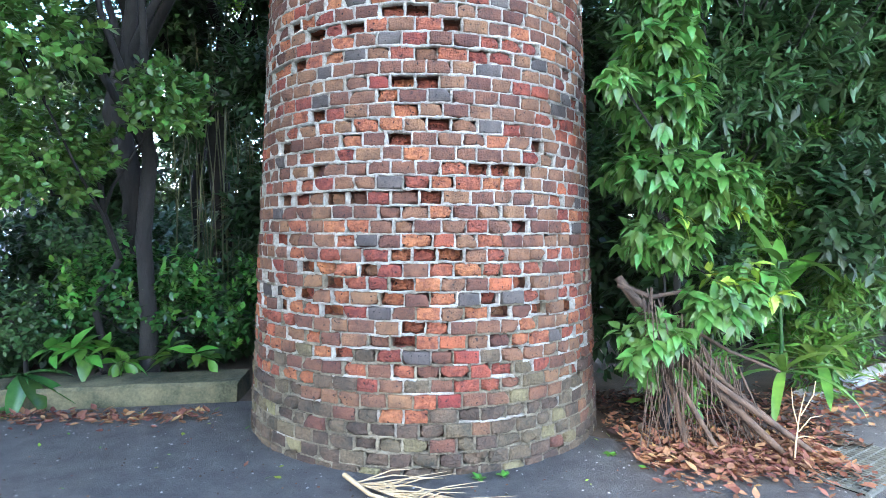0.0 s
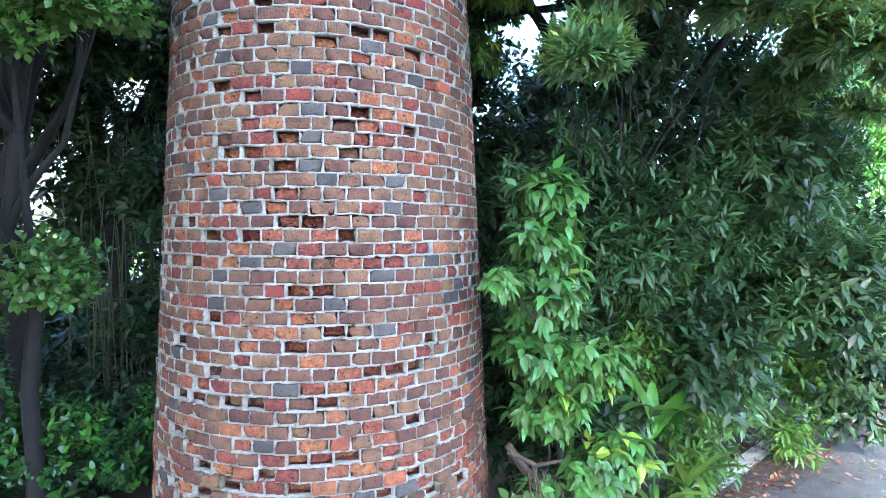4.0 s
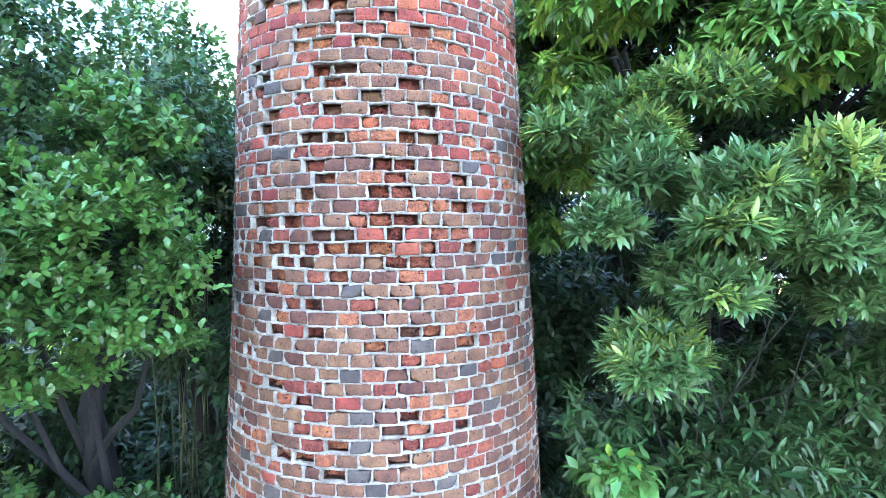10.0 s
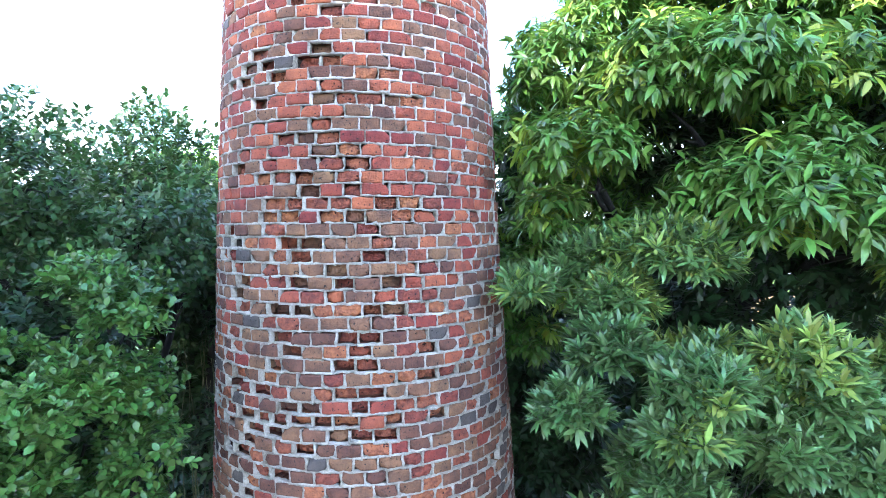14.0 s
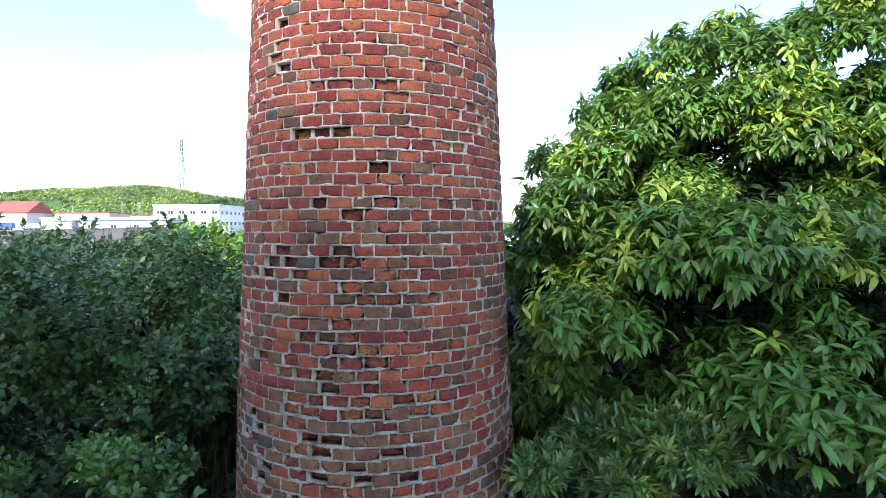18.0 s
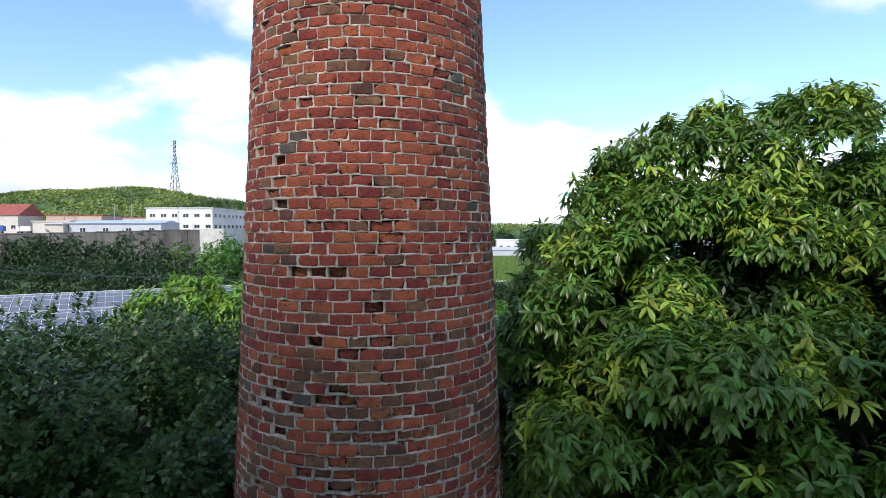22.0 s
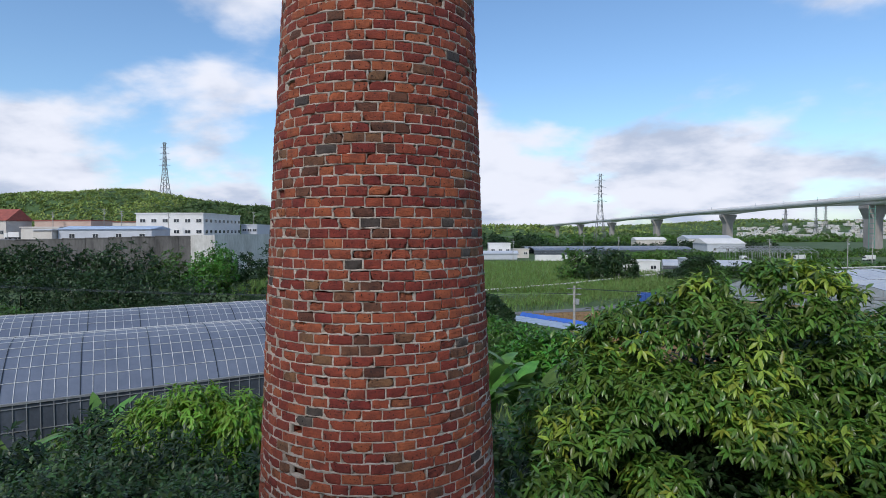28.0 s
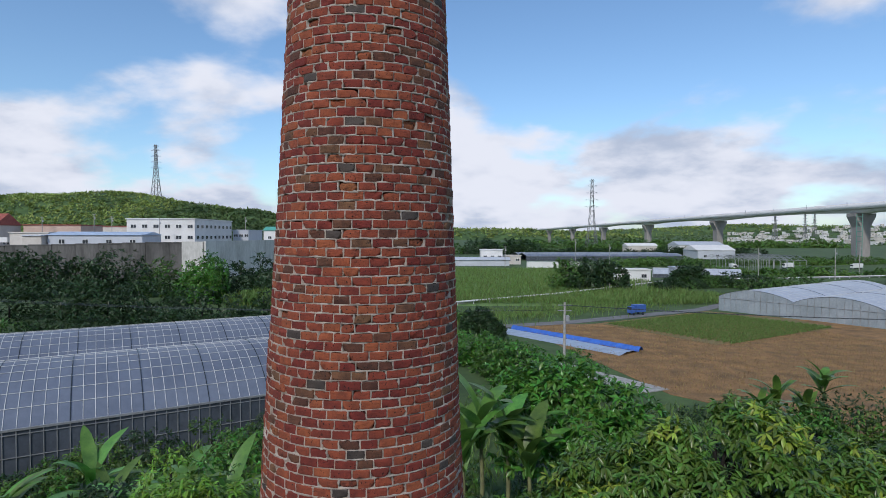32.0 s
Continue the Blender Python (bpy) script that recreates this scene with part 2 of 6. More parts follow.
def thing(name, label, category, m=None, group="", kind="", me=None):
    ob = new(name, me)
    if m is not None:
        ob.matrix_basis = m
    return tagged(ob, label, category, group, kind)


def box_mesh(name, size, mat, centre=(0, 0, 0), bevel=0.0):
    bm = bmesh.new()
    bmesh.ops.create_cube(bm, size=1.0)
    for v in bm.verts:
        v.co = Vector((v.co.x * size[0] + centre[0], v.co.y * size[1] + centre[1], v.co.z * size[2] + centre[2]))
    if bevel:
        bmesh.ops.bevel(bm, geom=bm.edges[:], offset=bevel, segments=2, affect="EDGES")
    return done(bm, name, mat)


def done(bm, name, *mats):
    me = bpy.data.meshes.new(name)
    bm.to_mesh(me)
    bm.free()
    for m in mats:
        me.materials.append(m)
    return me


def tube(name, points, radii, mat, sides=8, smooth=True):
    """A tapered tube through points."""
    pts = [Vector(p) for p in points]
    verts, faces = [], []
    for i, p in enumerate(pts):
        d = (pts[min(i + 1, len(pts) - 1)] - pts[max(i - 1, 0)]).normalized()
        a = d.orthogonal().normalized() if i == 0 else (a - d * a.dot(d)).normalized()
        b = d.cross(a)
        for j in range(sides):
            t = 2 * math.pi * j / sides
            verts.append(p + (a * math.cos(t) + b * math.sin(t)) * radii[i])
    for i in range(len(pts) - 1):
        for j in range(sides):
            k = (j + 1) % sides
            faces.append((i * sides + j, i * sides + k, (i + 1) * sides + k, (i + 1) * sides + j))
    return mesh_from(name, [tuple(v) for v in verts], faces, [mat], smooth=smooth)


# ---- foliage ----
def leaf_shape(length, width, widest=0.5, fold=0.18, droop=0.15):
    """Outline of one leaf along +y, folded at the midrib: eight points and six faces (as quads)."""
    w, f = width / 2, fold * width / 2
    a, b = widest * 0.55, widest + (1 - widest) * 0.45
    z = lambda t: -droop * length * t * t
    v = [(0, 0, 0), (-w * 0.82, a * length, f + z(a)), (-w, widest * length, f + z(widest)), (-w * 0.62, b * length, f * 0.7 + z(b)), (0, length, z(1)),
         (w * 0.62, b * length, f * 0.7 + z(b)), (w, widest * length, f + z(widest)), (w * 0.82, a * length, f + z(a)), (0, a * length, z(a)), (0, b * length, z(b))]
    q = [(0, 8, 1, 1), (8, 9, 3, 2), (8, 2, 1, 1), (9, 4, 3, 3), (0, 7, 8, 8), (8, 6, 5, 9), (8, 7, 6, 6), (9, 5, 4, 4)]
    t = []
    for a_, b_, c_, d_ in q:
        t.append((a_, b_, c_))
        if d_ != c_:
            t.append((a_, c_, d_))
    return np.array(v), np.array(t)


def rotations(forward, normal):
    y = forward / np.linalg.norm(forward, axis=1, keepdims=True)
    x = np.cross(y, normal)
    x /= np.linalg.norm(x, axis=1, keepdims=True) + 1e-9
    return np.stack([x, y, np.cross(x, y)], axis=2)


def leaves_mesh(name, shape, bases, forward, normal, size, mats, index=None):
    v, t = shape
    R = rotations(forward, normal)
    n = len(bases)
    verts = np.einsum("nij,kj->nki", R, v) * size[:, None, None] + bases[:, None, :]
    faces = t[None] + (np.arange(n) * len(v))[:, None, None]
    idx = None if index is None else np.repeat(index, len(t))
    return mesh_from(name, verts.reshape(-1, 3), faces.reshape(-1, 3), mats, idx, smooth=True)


def sprays(rng, tips, ways, count, spread, droop, back):
    """Leaves set round twig tips: their bases, directions and normals."""
    n = len(tips)
    base = np.repeat(tips, count, axis=0)
    way = np.repeat(ways, count, axis=0)
    turn = rng.uniform(0, 2 * np.pi, n * count)
    side = np.cross(way, rng.normal(size=(n * count, 3)))
    side /= np.linalg.norm(side, axis=1, keepdims=True) + 1e-9
    along = np.tile(np.linspace(0, 1, count), n)
    lean = spread * (0.55 + 0.75 * along) * rng.uniform(0.8, 1.2, n * count)
    f = way * np.cos(lean)[:, None] + side * np.sin(lean)[:, None]
    f[:, 2] -= droop * rng.uniform(0.5, 1.2, n * count)
    f /= np.linalg.norm(f, axis=1, keepdims=True)
    up = way * 0.8 + np.array([0, 0, 0.9]) + rng.normal(size=(n * count, 3)) * 0.25
    base = base - way * (along * back)[:, None]
    return base, f, up


def lumps(rng, blobs, n, inner=0.25):
    """Points in the outer shell of a cloud of ellipsoids (x, y, z, rx, ry, rz), with the outward way."""
    blobs = np.array(blobs, float)
    area = (blobs[:, 3] * blobs[:, 4] + blobs[:, 3] * blobs[:, 5] + blobs[:, 4] * blobs[:, 5])
    pick = rng.choice(len(blobs), n, p=area / area.sum())
    d = rng.normal(size=(n, 3))
    d /= np.linalg.norm(d, axis=1, keepdims=True)
    r = 1.0 - inner * rng.random(n) ** 1.5
    ripple = 1 + 0.14 * np.sin(d[:, 0] * 7 + pick * 1.7) * np.sin(d[:, 1] * 6 + pick) + 0.10 * np.sin(d[:, 2] * 11 + pick * 2.3)
    p = blobs[pick, :3] + d * blobs[pick, 3:] * (r * ripple)[:, None]
    w = d / blobs[pick, 3:]
    w /= np.linalg.norm(w, axis=1, keepdims=True)
    # drop what lies deep inside another lump
    keep = np.ones(n, bool)
    for i, b in enumerate(blobs):
        inside = (((p - b[:3]) / (b[3:] * 0.72)) ** 2).sum(1) < 1
        keep &= ~(inside & (pick != i))
    return p[keep], w[keep]


def clear_of_chimney(p, gap=0.12):
    return np.hypot(p[:, 0], p[:, 1]) > chimney_radius(p[:, 2]) + gap


def waves(seed, p, scale):
    """Smooth uneven values, about -1 to 1, through space."""
    r = np.random.default_rng(seed)
    k = r.normal(size=(9, 3))
    k *= (scale * r.uniform(0.7, 1.6, 9) / np.linalg.norm(k, axis=1))[:, None]
    return np.sin(p @ k.T + r.uniform(0, 6.28, 9)).sum(1) / 3.2


def tiers(seed, blobs, k, r, flat):
    """Small domes set over the outside of larger masses, so that foliage stands in clumps with shade between them."""
    rng = np.random.default_rng(seed + 900)
    masses, domes = np.array(blobs, float), []
    for b in masses:
        for _ in range(max(2, round(k * (b[3] * b[5]) / 0.45))):
            d = rng.normal(size=3)
            d /= np.linalg.norm(d)
            if d[1] > 0.55 or d[2] < -0.75:
                continue
            p = b[:3] + d * b[3:] * 0.88
            if any((((p - o[:3]) / (o[3:] * 0.8)) ** 2).sum() < 1 for o in masses if o is not b):
                continue
            q = r * rng.uniform(0.7, 1.3)
            domes.append((*p, q, q, q * flat))
    return domes


def crown(name, seed, blobs, tips, shape, mat, parent, count=7, spread=1.0, droop=0.2, size=(0.8, 1.2), back=0.12, inner=0.3, shoots=None, top_share=0.0, label="", clump=None, shoots_patch=-9.0, tiered=None):
    rng = np.random.default_rng(seed)
    p, w = lumps(rng, tiers(seed, blobs, *tiered) if tiered else blobs, tips, inner)
    ok = clear_of_chimney(p)
    if tiered:
        ok &= w[:, 2] > -0.3
    p, w = p[ok], w[ok]
    if clump:
        # branches stand out in clumps, with hollows between them
        scale, hollow, amount = clump
        v = np.minimum(waves(seed, p, scale), 0.75)
        p = p + w * (v * amount)[:, None]
        ok = (v > hollow) & clear_of_chimney(p)
        p, w = p[ok], w[ok]
    w = w * 0.8 + np.array([0, 0, 0.45]) + rng.normal(size=w.shape) * 0.3
    w /= np.linalg.norm(w, axis=1, keepdims=True)
    b, f, u = sprays(rng, p, w, count, spread, droop, back)
    s = rng.uniform(*size, len(b))
    mats, idx = [mat], None
    if shoots is not None:
        chosen = (rng.random(len(p)) < top_share) & (w[:, 2] > 0.35) & (waves(seed + 5, p, 6.0) > shoots_patch)
        mats, idx = [mat, shoots], np.repeat(chosen, count).astype(int)
    return part(name, leaves_mesh(name, shape, b, f, u, s, mats, idx), parent, label)


# ---- chimney measures ----
BASE_RADIUS, TAPER, COURSE, BRICK_LONG, FIRST_BED = 1.098, 0.0478, 0.0693, 0.122, -0.024


def chimney_radius(z):
    return BASE_RADIUS - TAPER * z + 0.006 * np.exp(-((z - 7.0) / 2.0) ** 2)


# ---- chimney ----
def brick_grid(nx, nz):
    """Rim order and triangles of a brick whose face is a grid, with sides that run back from its rim."""
    w = nx + 1
    rim = [k for k in range(nx)] + [nx + w * k for k in range(nz)] + [w * nz + nx - k for k in range(nx)] + [w * (nz - k) for k in range(nz)]
    quads = [(r * w + c, r * w + c + 1, (r + 1) * w + c + 1, (r + 1) * w + c) for r in range(nz) for c in range(nx)]
    m, base = len(rim), w * (nz + 1)
    quads += [(rim[(k + 1) % m], rim[k], base + k, base + (k + 1) % m) for k in range(m)]
    return rim, np.array([t for p, q, r, t_ in quads for t in ((p, q, r), (p, r, t_))])


COARSE, FINE = (3, 3), (7, 5)
BRICK_GRIDS = {g: brick_grid(*g) for g in (COARSE, FINE)}
CHIMNEY_TOP = 12.6
# bricks that have fallen out: course, then degrees round the chimney from the lane side
LOST_LOW = {8: (-24,), 9: (-5,), 10: (-7,), 11: (-47, -28, 18, 36, 44), 12: (-47, -39, -36, -11, 16), 13: (-60, -28, -8, 25), 14: (-39, -19), 15: (-9, -2, 4), 16: (-47,), 17: (29,),
            19: (-48, -41, -25, -19, 3), 21: (-34, 14, 22, 28), 23: (-50, -6, 34), 24: (3,), 25: (-36,), 27: (-9, -1), 29: (-46,)}
LOST_MIDDLE = {31: (-38, -24, 4), 32: (-45, -8, 0), 36: (-11,), 37: (-30, -22, 6), 38: (-12,), 39: (3, 25), 40: (14,), 41: (-19,), 42: (-33,), 45: (0, 27), 46: (-34, -19, 11, 19), 47: (58,), 48: (-19,), 49: (-44, -35)}
LOST_HEART = {50: (-33, -12), 51: (-47, -31, -23, -1, 7, 15), 52: (-36, -29, -21, -13, -5, 2, 17, 31), 53: (-18, -10, 5), 54: (-45, -29, -23, 1, 8), 55: (28,), 56: (-22, 1, 9), 57: (-18, 6, 28), 58: (-20, 2, 15),
              60: (-17, -8, 9, 17), 61: (-42,), 62: (-39, -9, 5, 19)}
LOST_HIGH = {63: (2,), 64: (-10, 12), 65: (-36, -14, -6), 66: (-48,), 67: (-24, -15, 1, 9, 24), 68: (-20, -13, 3, 19), 69: (-8, 6), 70: (-49, -22, -15, -7), 71: (-41, 6), 72: (-7,), 73: (-20, -11, 0),
             75: (-28, -5, 2, 17, 22), 77: (-46, -38, -18), 78: (-37, -24, -11, -3), 79: (-29, -4), 82: (-2,), 83: (-16,), 85: (9,), 88: (-25, -10, -2), 93: (-29,), 97: (-29,)}
LOST = {**LOST_LOW, **LOST_MIDDLE, **LOST_HEART, **LOST_HIGH}
RED, BROWN, ORANGE, GREY, MOSSY, ALGAE = range(6)


def course_height(z):
    """The courses get thinner towards the top."""
    return COURSE - 0.0083 * min(1.0, max(0.0, (z - 4.0) / 2.0)) - 0.0012 * (z > 8.4)


def lay_beds():
    beds = [FIRST_BED]
    while beds[-1] < CHIMNEY_TOP:
        beds.append(beds[-1] + course_height(beds[-1]))
    return beds


BEDS = lay_beds()
LOST_AT = {}
for _c, _degrees in LOST.items():
    _z = FIRST_BED + (_c + 0.5) * COURSE
    _k = min(range(len(BEDS) - 1), key=lambda k: abs((BEDS[k] + BEDS[k + 1]) / 2 - _z))
    LOST_AT[_k] = LOST_AT.get(_k, ()) + _degrees


def brick_state(course, deg, half, z, rng):
    """How far a brick is worn back, and which of the clays it shows."""
    front = abs(deg) < 62
    if any(abs(deg - a) <= half for a in LOST_AT.get(course, ())):
        worn_open = rng.random()
        deep = 0.045 + 0.05 * rng.random() if z < 4.6 else 0.022 + 0.04 * rng.random()
        return deep, (ORANGE if worn_open < 0.8 else BROWN)
    wear = 0.14 if z < 0.42 else 0.46 if z < 1.15 else 0.22 if z < 2.9 else 0.27 if z < 5.0 else 0.16 if z < 6.4 else 0.06
    gone = 0.0 if front else 0.06 * (z < 5.3)
    u = rng.random()
    if u < gone:
        return 0.05 + 0.04 * rng.random(), BROWN
    if u < gone + wear:
        return 0.004 + 0.02 * rng.random() ** 2, (MOSSY if z < 0.4 else ORANGE if rng.random() < (0.78 if z < 5 else 0.5) else BROWN if z < 4.2 else RED)
    if z < 0.62 and rng.random() < 1.05 - 1.5 * z:
        return 0.006 * rng.random() ** 2, (ALGAE if rng.random() < (0.14 if z < 0.25 else 0.34) else MOSSY)
    k = rng.random()
    grey = 0.06 if z < 1.2 else 0.08 if z < 3.4 else 0.06 if z < 4.3 else 0.02
    brown = 0.74 if z < 3.4 else 0.66 if z < 4.6 else 0.40 if z < 5.8 else 0.14
    return abs(rng.normal()) * 0.0012, (GREY if k < grey else BROWN if k < grey + brown else ORANGE if z < 4.6 and k < grey + brown + 0.14 else RED)


def around(v, R, a):
    """Brick coordinates (x along the course, y inward, z up) to the chimney, at the angle a from the lane side."""
    out, side = np.array([math.sin(a), -math.cos(a)]), np.array([math.cos(a), math.sin(a)])
    return np.column_stack([out[None] * (R - v[:, 1:2]) + side[None] * v[:, 0:1], v[:, 2]])


def brick_shape(w, h, deep, d, rng, grid=FINE, wear=1.0):
    """A brick with broken arrises and an uneven face; worn ones are hollowed and ragged."""
    nx, nz = grid
    rim, _ = BRICK_GRIDS[grid]
    worn = d >= 0.004
    u, t = np.meshgrid(np.linspace(-1, 1, nx + 1), np.linspace(-1, 1, nz + 1))
    u, t = u.ravel(), t.ravel()
    # the outer ring of the grid lies close to the arris
    u = np.where(abs(u) > 0.99, u, u * (1.18 if nx > 3 else 2.4))
    t = np.where(abs(t) > 0.99, t, t * (1.35 if nz > 3 else 2.2))
    edge = (abs(u) > 0.99).astype(float) + (abs(t) > 0.99)
    lump = lambda: sum(rng.normal() * np.sin(u * a + rng.uniform(0, 6.3)) * np.sin(t * b + rng.uniform(0, 6.3)) for a, b in ((1.7, 1.3), (2.9, 2.2), (4.7, 3.6)))
    swell, arris, rough = (0.0036, 0.0080, 0.0022) if worn else (0.0009, 0.0024, 0.0009)
    swell, arris, rough = swell * wear, arris * wear, rough * wear
    y = lump() * swell + edge * arris * rng.uniform(0.5, 1.3) + rng.normal(size=len(u)) * rough
    x = u * w / 2 + rng.normal(size=len(u)) * (0.0022 if worn else 0.0012) * wear
    z = t * h / 2 + rng.normal(size=len(u)) * (0.0022 if worn else 0.0012) * wear
    # knocked corners
    for cu in (-1, 1):
        for ct in (-1, 1):
            if rng.random() < (0.5 if worn else 0.18):
                near = np.clip(1.25 - np.hypot((u - cu) * w / h, t - ct) / rng.uniform(0.6, 1.1), 0, 1)
                x -= cu * near * w * 0.09
                z -= ct * near * h * 0.10
                y += near * 0.008
    v = np.column_stack([x, y, z])
    back = v[rim].copy()
    back[:, 1] = deep
    v = np.concatenate([v, back])
    v[:, 1] += d
    return v


def axis_shift(z):
    """The shaft is not quite plumb: a slow bow from its axis."""
    return np.interp(z, (3.2, 4.6, 8.0, 9.5, 12.6), (0.0, -0.020, -0.020, 0.0, 0.022))


def build_chimney():
    rng = np.random.default_rng(11)
    chimney = thing("brick_chimney", "tall round tapering chimney of weathered red bricks, many eroded or missing", "chimney")
    mats = [BRICK_RED, BRICK_BROWN, BRICK_ORANGE, BRICK_GREY, BRICK_MOSS, BRICK_ALGAE]
    V, F, I, MV, singles = [], [], [], [], []
    sheets = {}

    def mortar(x0, x1, y0, z0, z1, R, a, cells, upright=False):
        """A strip of pointing with ragged edges that smear over the bricks here and there."""
        s = np.linspace(0, 1, cells + 1)
        k = cells + 1
        c = np.zeros((4, k, 3))
        n = rng.normal(size=(2, k))
        if upright:
            c[:, :, 2] = z0 + (z1 - z0) * s
            c[(0, 2), :, 0] = x0 - n[0] * 0.0022
            c[(1, 3), :, 0] = x1 + n[1] * 0.0022
        else:
            c[:, :, 0] = x0 + (x1 - x0) * s
            c[(0, 2), :, 2] = z0 - n[0] * 0.0026
            c[(1, 3), :, 2] = z1 + n[1] * 0.0026
        c[:2, :, 1] = y0 + rng.normal(size=(2, k)) * 0.0014
        c[2:, :, 1] = y0 + 0.03
        q = np.arange(cells)
        f = [np.stack(w, 1) for w in ((q, q + 1, k + q + 1, k + q), (k + q, k + q + 1, 3 * k + q + 1, 3 * k + q), (2 * k + q, 2 * k + q + 1, q + 1, q))]
        MF.append(np.concatenate(f) + sum_v[0])
        sum_v[0] += 4 * k
        MV.append(around(c.reshape(-1, 3), R, a))

    MF, sum_v, laid = [], [0], 0
    for i, (z0, z1) in enumerate(zip(BEDS, BEDS[1:])):
        z, course = (z0 + z1) / 2, z1 - z0
        R = chimney_radius(z) + rng.normal() * 0.0015
        n = round(2 * math.pi * R / BRICK_LONG)
        joint = 0.0116 if z < 4.6 else 0.0098
        # now and then a run of lengthwise bricks takes two places
        cuts = 0.5 * (i % 2) + rng.normal() * 0.08 + np.arange(n) + rng.normal(size=n) * 0.07
        wave = rng.normal(size=n) * 0.0020
        for j in range(n):
            a0, a1 = cuts[j] / n * 2 * math.pi, (cuts[(j + 1) % n] + (n if j == n - 1 else 0)) / n * 2 * math.pi
            a, w = (a0 + a1) / 2, (a1 - a0) * R - joint
            deg = (math.degrees(a) + 180) % 360 - 180
            d, clay = brick_state(i, deg, 180 / n, z, rng)
            proud = rng.normal() * (0.0022 if z < 5.5 else 0.0014)
            zz = z + wave[j] + math.sin(a * 3 + i * 0.35) * 0.002
            h = course - joint + rng.normal() * 0.0012
            if 2.35 < z < 4.05 and abs(deg) < 38 and len(singles) < 300:
                key = (clay, min(2, int(d / 0.012)), round(w / 0.004))
                if key not in sheets:
                    sheets[key] = mesh_from("brick", brick_shape(w, h, 0.112 - min(d, 0.095), d, rng), BRICK_GRIDS[FINE][1], [mats[clay]])
                r = R + proud
                singles.append((sheets[key], pose(math.sin(a) * r + float(axis_shift(z)), -math.cos(a) * r, zz, 0, 0, math.degrees(a))))
            else:
                grid = FINE if abs(deg) < 88 else COARSE
                v, tris = brick_shape(w, h, 0.112 - min(d, 0.095), d, rng, grid, 1.0 if z < 5.6 else 0.6), BRICK_GRIDS[grid][1]
                F.append(tris + laid)
                laid += len(v)
                V.append(around(v, R + proud, a) + np.array([0, 0, zz]))
                I.append(np.full(len(tris), clay))
            # pointing: the joint beside the brick and the bed under it
            back = (0.0008 if z > 1.3 else 0.0035) + abs(rng.normal()) * (0.0026 if z > 1.3 else 0.006)
            seen = abs(deg) < 85
            if d > 0.02 and rng.random() < 0.75:
                back += rng.random() * 0.03
            mortar(-joint / 2, joint / 2, back, zz - course / 2, zz + course / 2, R, a1, 3 if seen else 1, True)
            cell = (a1 - a0) * R
            mortar(-cell / 2 - 0.003, cell / 2 + 0.003, back, zz - course / 2 - joint / 2, zz - course / 2 + joint / 2, R, a, 5 if seen else 1)
    V, bed_points = np.concatenate(V), np.concatenate(MV)
    for points in (V, bed_points):
        points[:, 0] += axis_shift(points[:, 2])
    part("brickwork", mesh_from("brickwork", V, np.concatenate(F), mats, np.concatenate(I)), chimney)["kind"] = "stuff"
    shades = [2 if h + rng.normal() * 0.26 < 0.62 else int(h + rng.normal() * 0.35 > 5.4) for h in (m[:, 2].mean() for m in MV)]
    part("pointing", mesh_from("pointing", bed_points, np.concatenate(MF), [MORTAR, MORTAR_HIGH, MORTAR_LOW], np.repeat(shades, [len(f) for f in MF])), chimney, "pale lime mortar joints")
    rings, seg = np.linspace(-0.1, CHIMNEY_TOP, 30), 64
    vs = [(math.sin(t) * (chimney_radius(z) - 0.108), -math.cos(t) * (chimney_radius(z) - 0.108), z) for z in rings for t in np.arange(seg) / seg * 2 * math.pi]
    fs = [(r * seg + s, r * seg + (s + 1) % seg, (r + 1) * seg + (s + 1) % seg, (r + 1) * seg + s) for r in range(len(rings) - 1) for s in range(seg)]
    part("core", mesh_from("core", vs, fs, [CORE]), chimney, "dark inner brick core")
    return chimney, singles


chimney, single_bricks = build_chimney()


# ---- ground ----
LOW = -4.2


def ground_height(x, y):
    """Level round the chimney, then down to the fields."""
    t = np.clip((y - 0.30 * x - 6) / 16, 0, 1)
    return LOW * t * t * (3 - 2 * t)


def build_ground():
    xs = np.concatenate([-np.geomspace(3500, 12, 40), np.linspace(-11, 11, 45), np.geomspace(12, 3500, 40)])
    ys = np.concatenate([-np.geomspace(2000, 8, 20), np.linspace(-7, 40, 95), np.geomspace(41, 4500, 60)])
    X, Y = np.meshgrid(xs, ys)
    Z = ground_height(X, Y)
    nx, ny = len(xs), len(ys)
    idx = np.arange(nx * ny).reshape(ny, nx)
    faces = np.stack([idx[:-1, :-1], idx[:-1, 1:], idx[1:, 1:], idx[1:, :-1]], -1).reshape(-1, 4)
    near = (np.hypot(X, Y) < 12)[:-1, :-1].ravel().astype(int)
    me = mesh_from("ground", np.stack([X, Y, Z], -1), faces, [GREEN_GROUND, SOIL], near, smooth=True)
    thing("ground", "rough green ground falling to flat farmland", "ground", kind="structure", me=me)


build_ground()


def slab_mesh(name, outline, z, thick, mat):
    bm = bmesh.new()
    f = bm.faces.new([bm.verts.new((x, y, z)) for x, y in outline])
    r = bmesh.ops.extrude_face_region(bm, geom=[f])
    for v in r["geom"]:
        if isinstance(v, bmesh.types.BMVert):
            v.co.z -= thick
    bmesh.ops.recalc_face_normals(bm, faces=bm.faces[:])
    return done(bm, name, mat)


def flat(name, outline, z, thick, mat, label, category, kind="structure"):
    return thing(name, label, category, kind=kind, me=slab_mesh(name, outline, z, thick, mat))


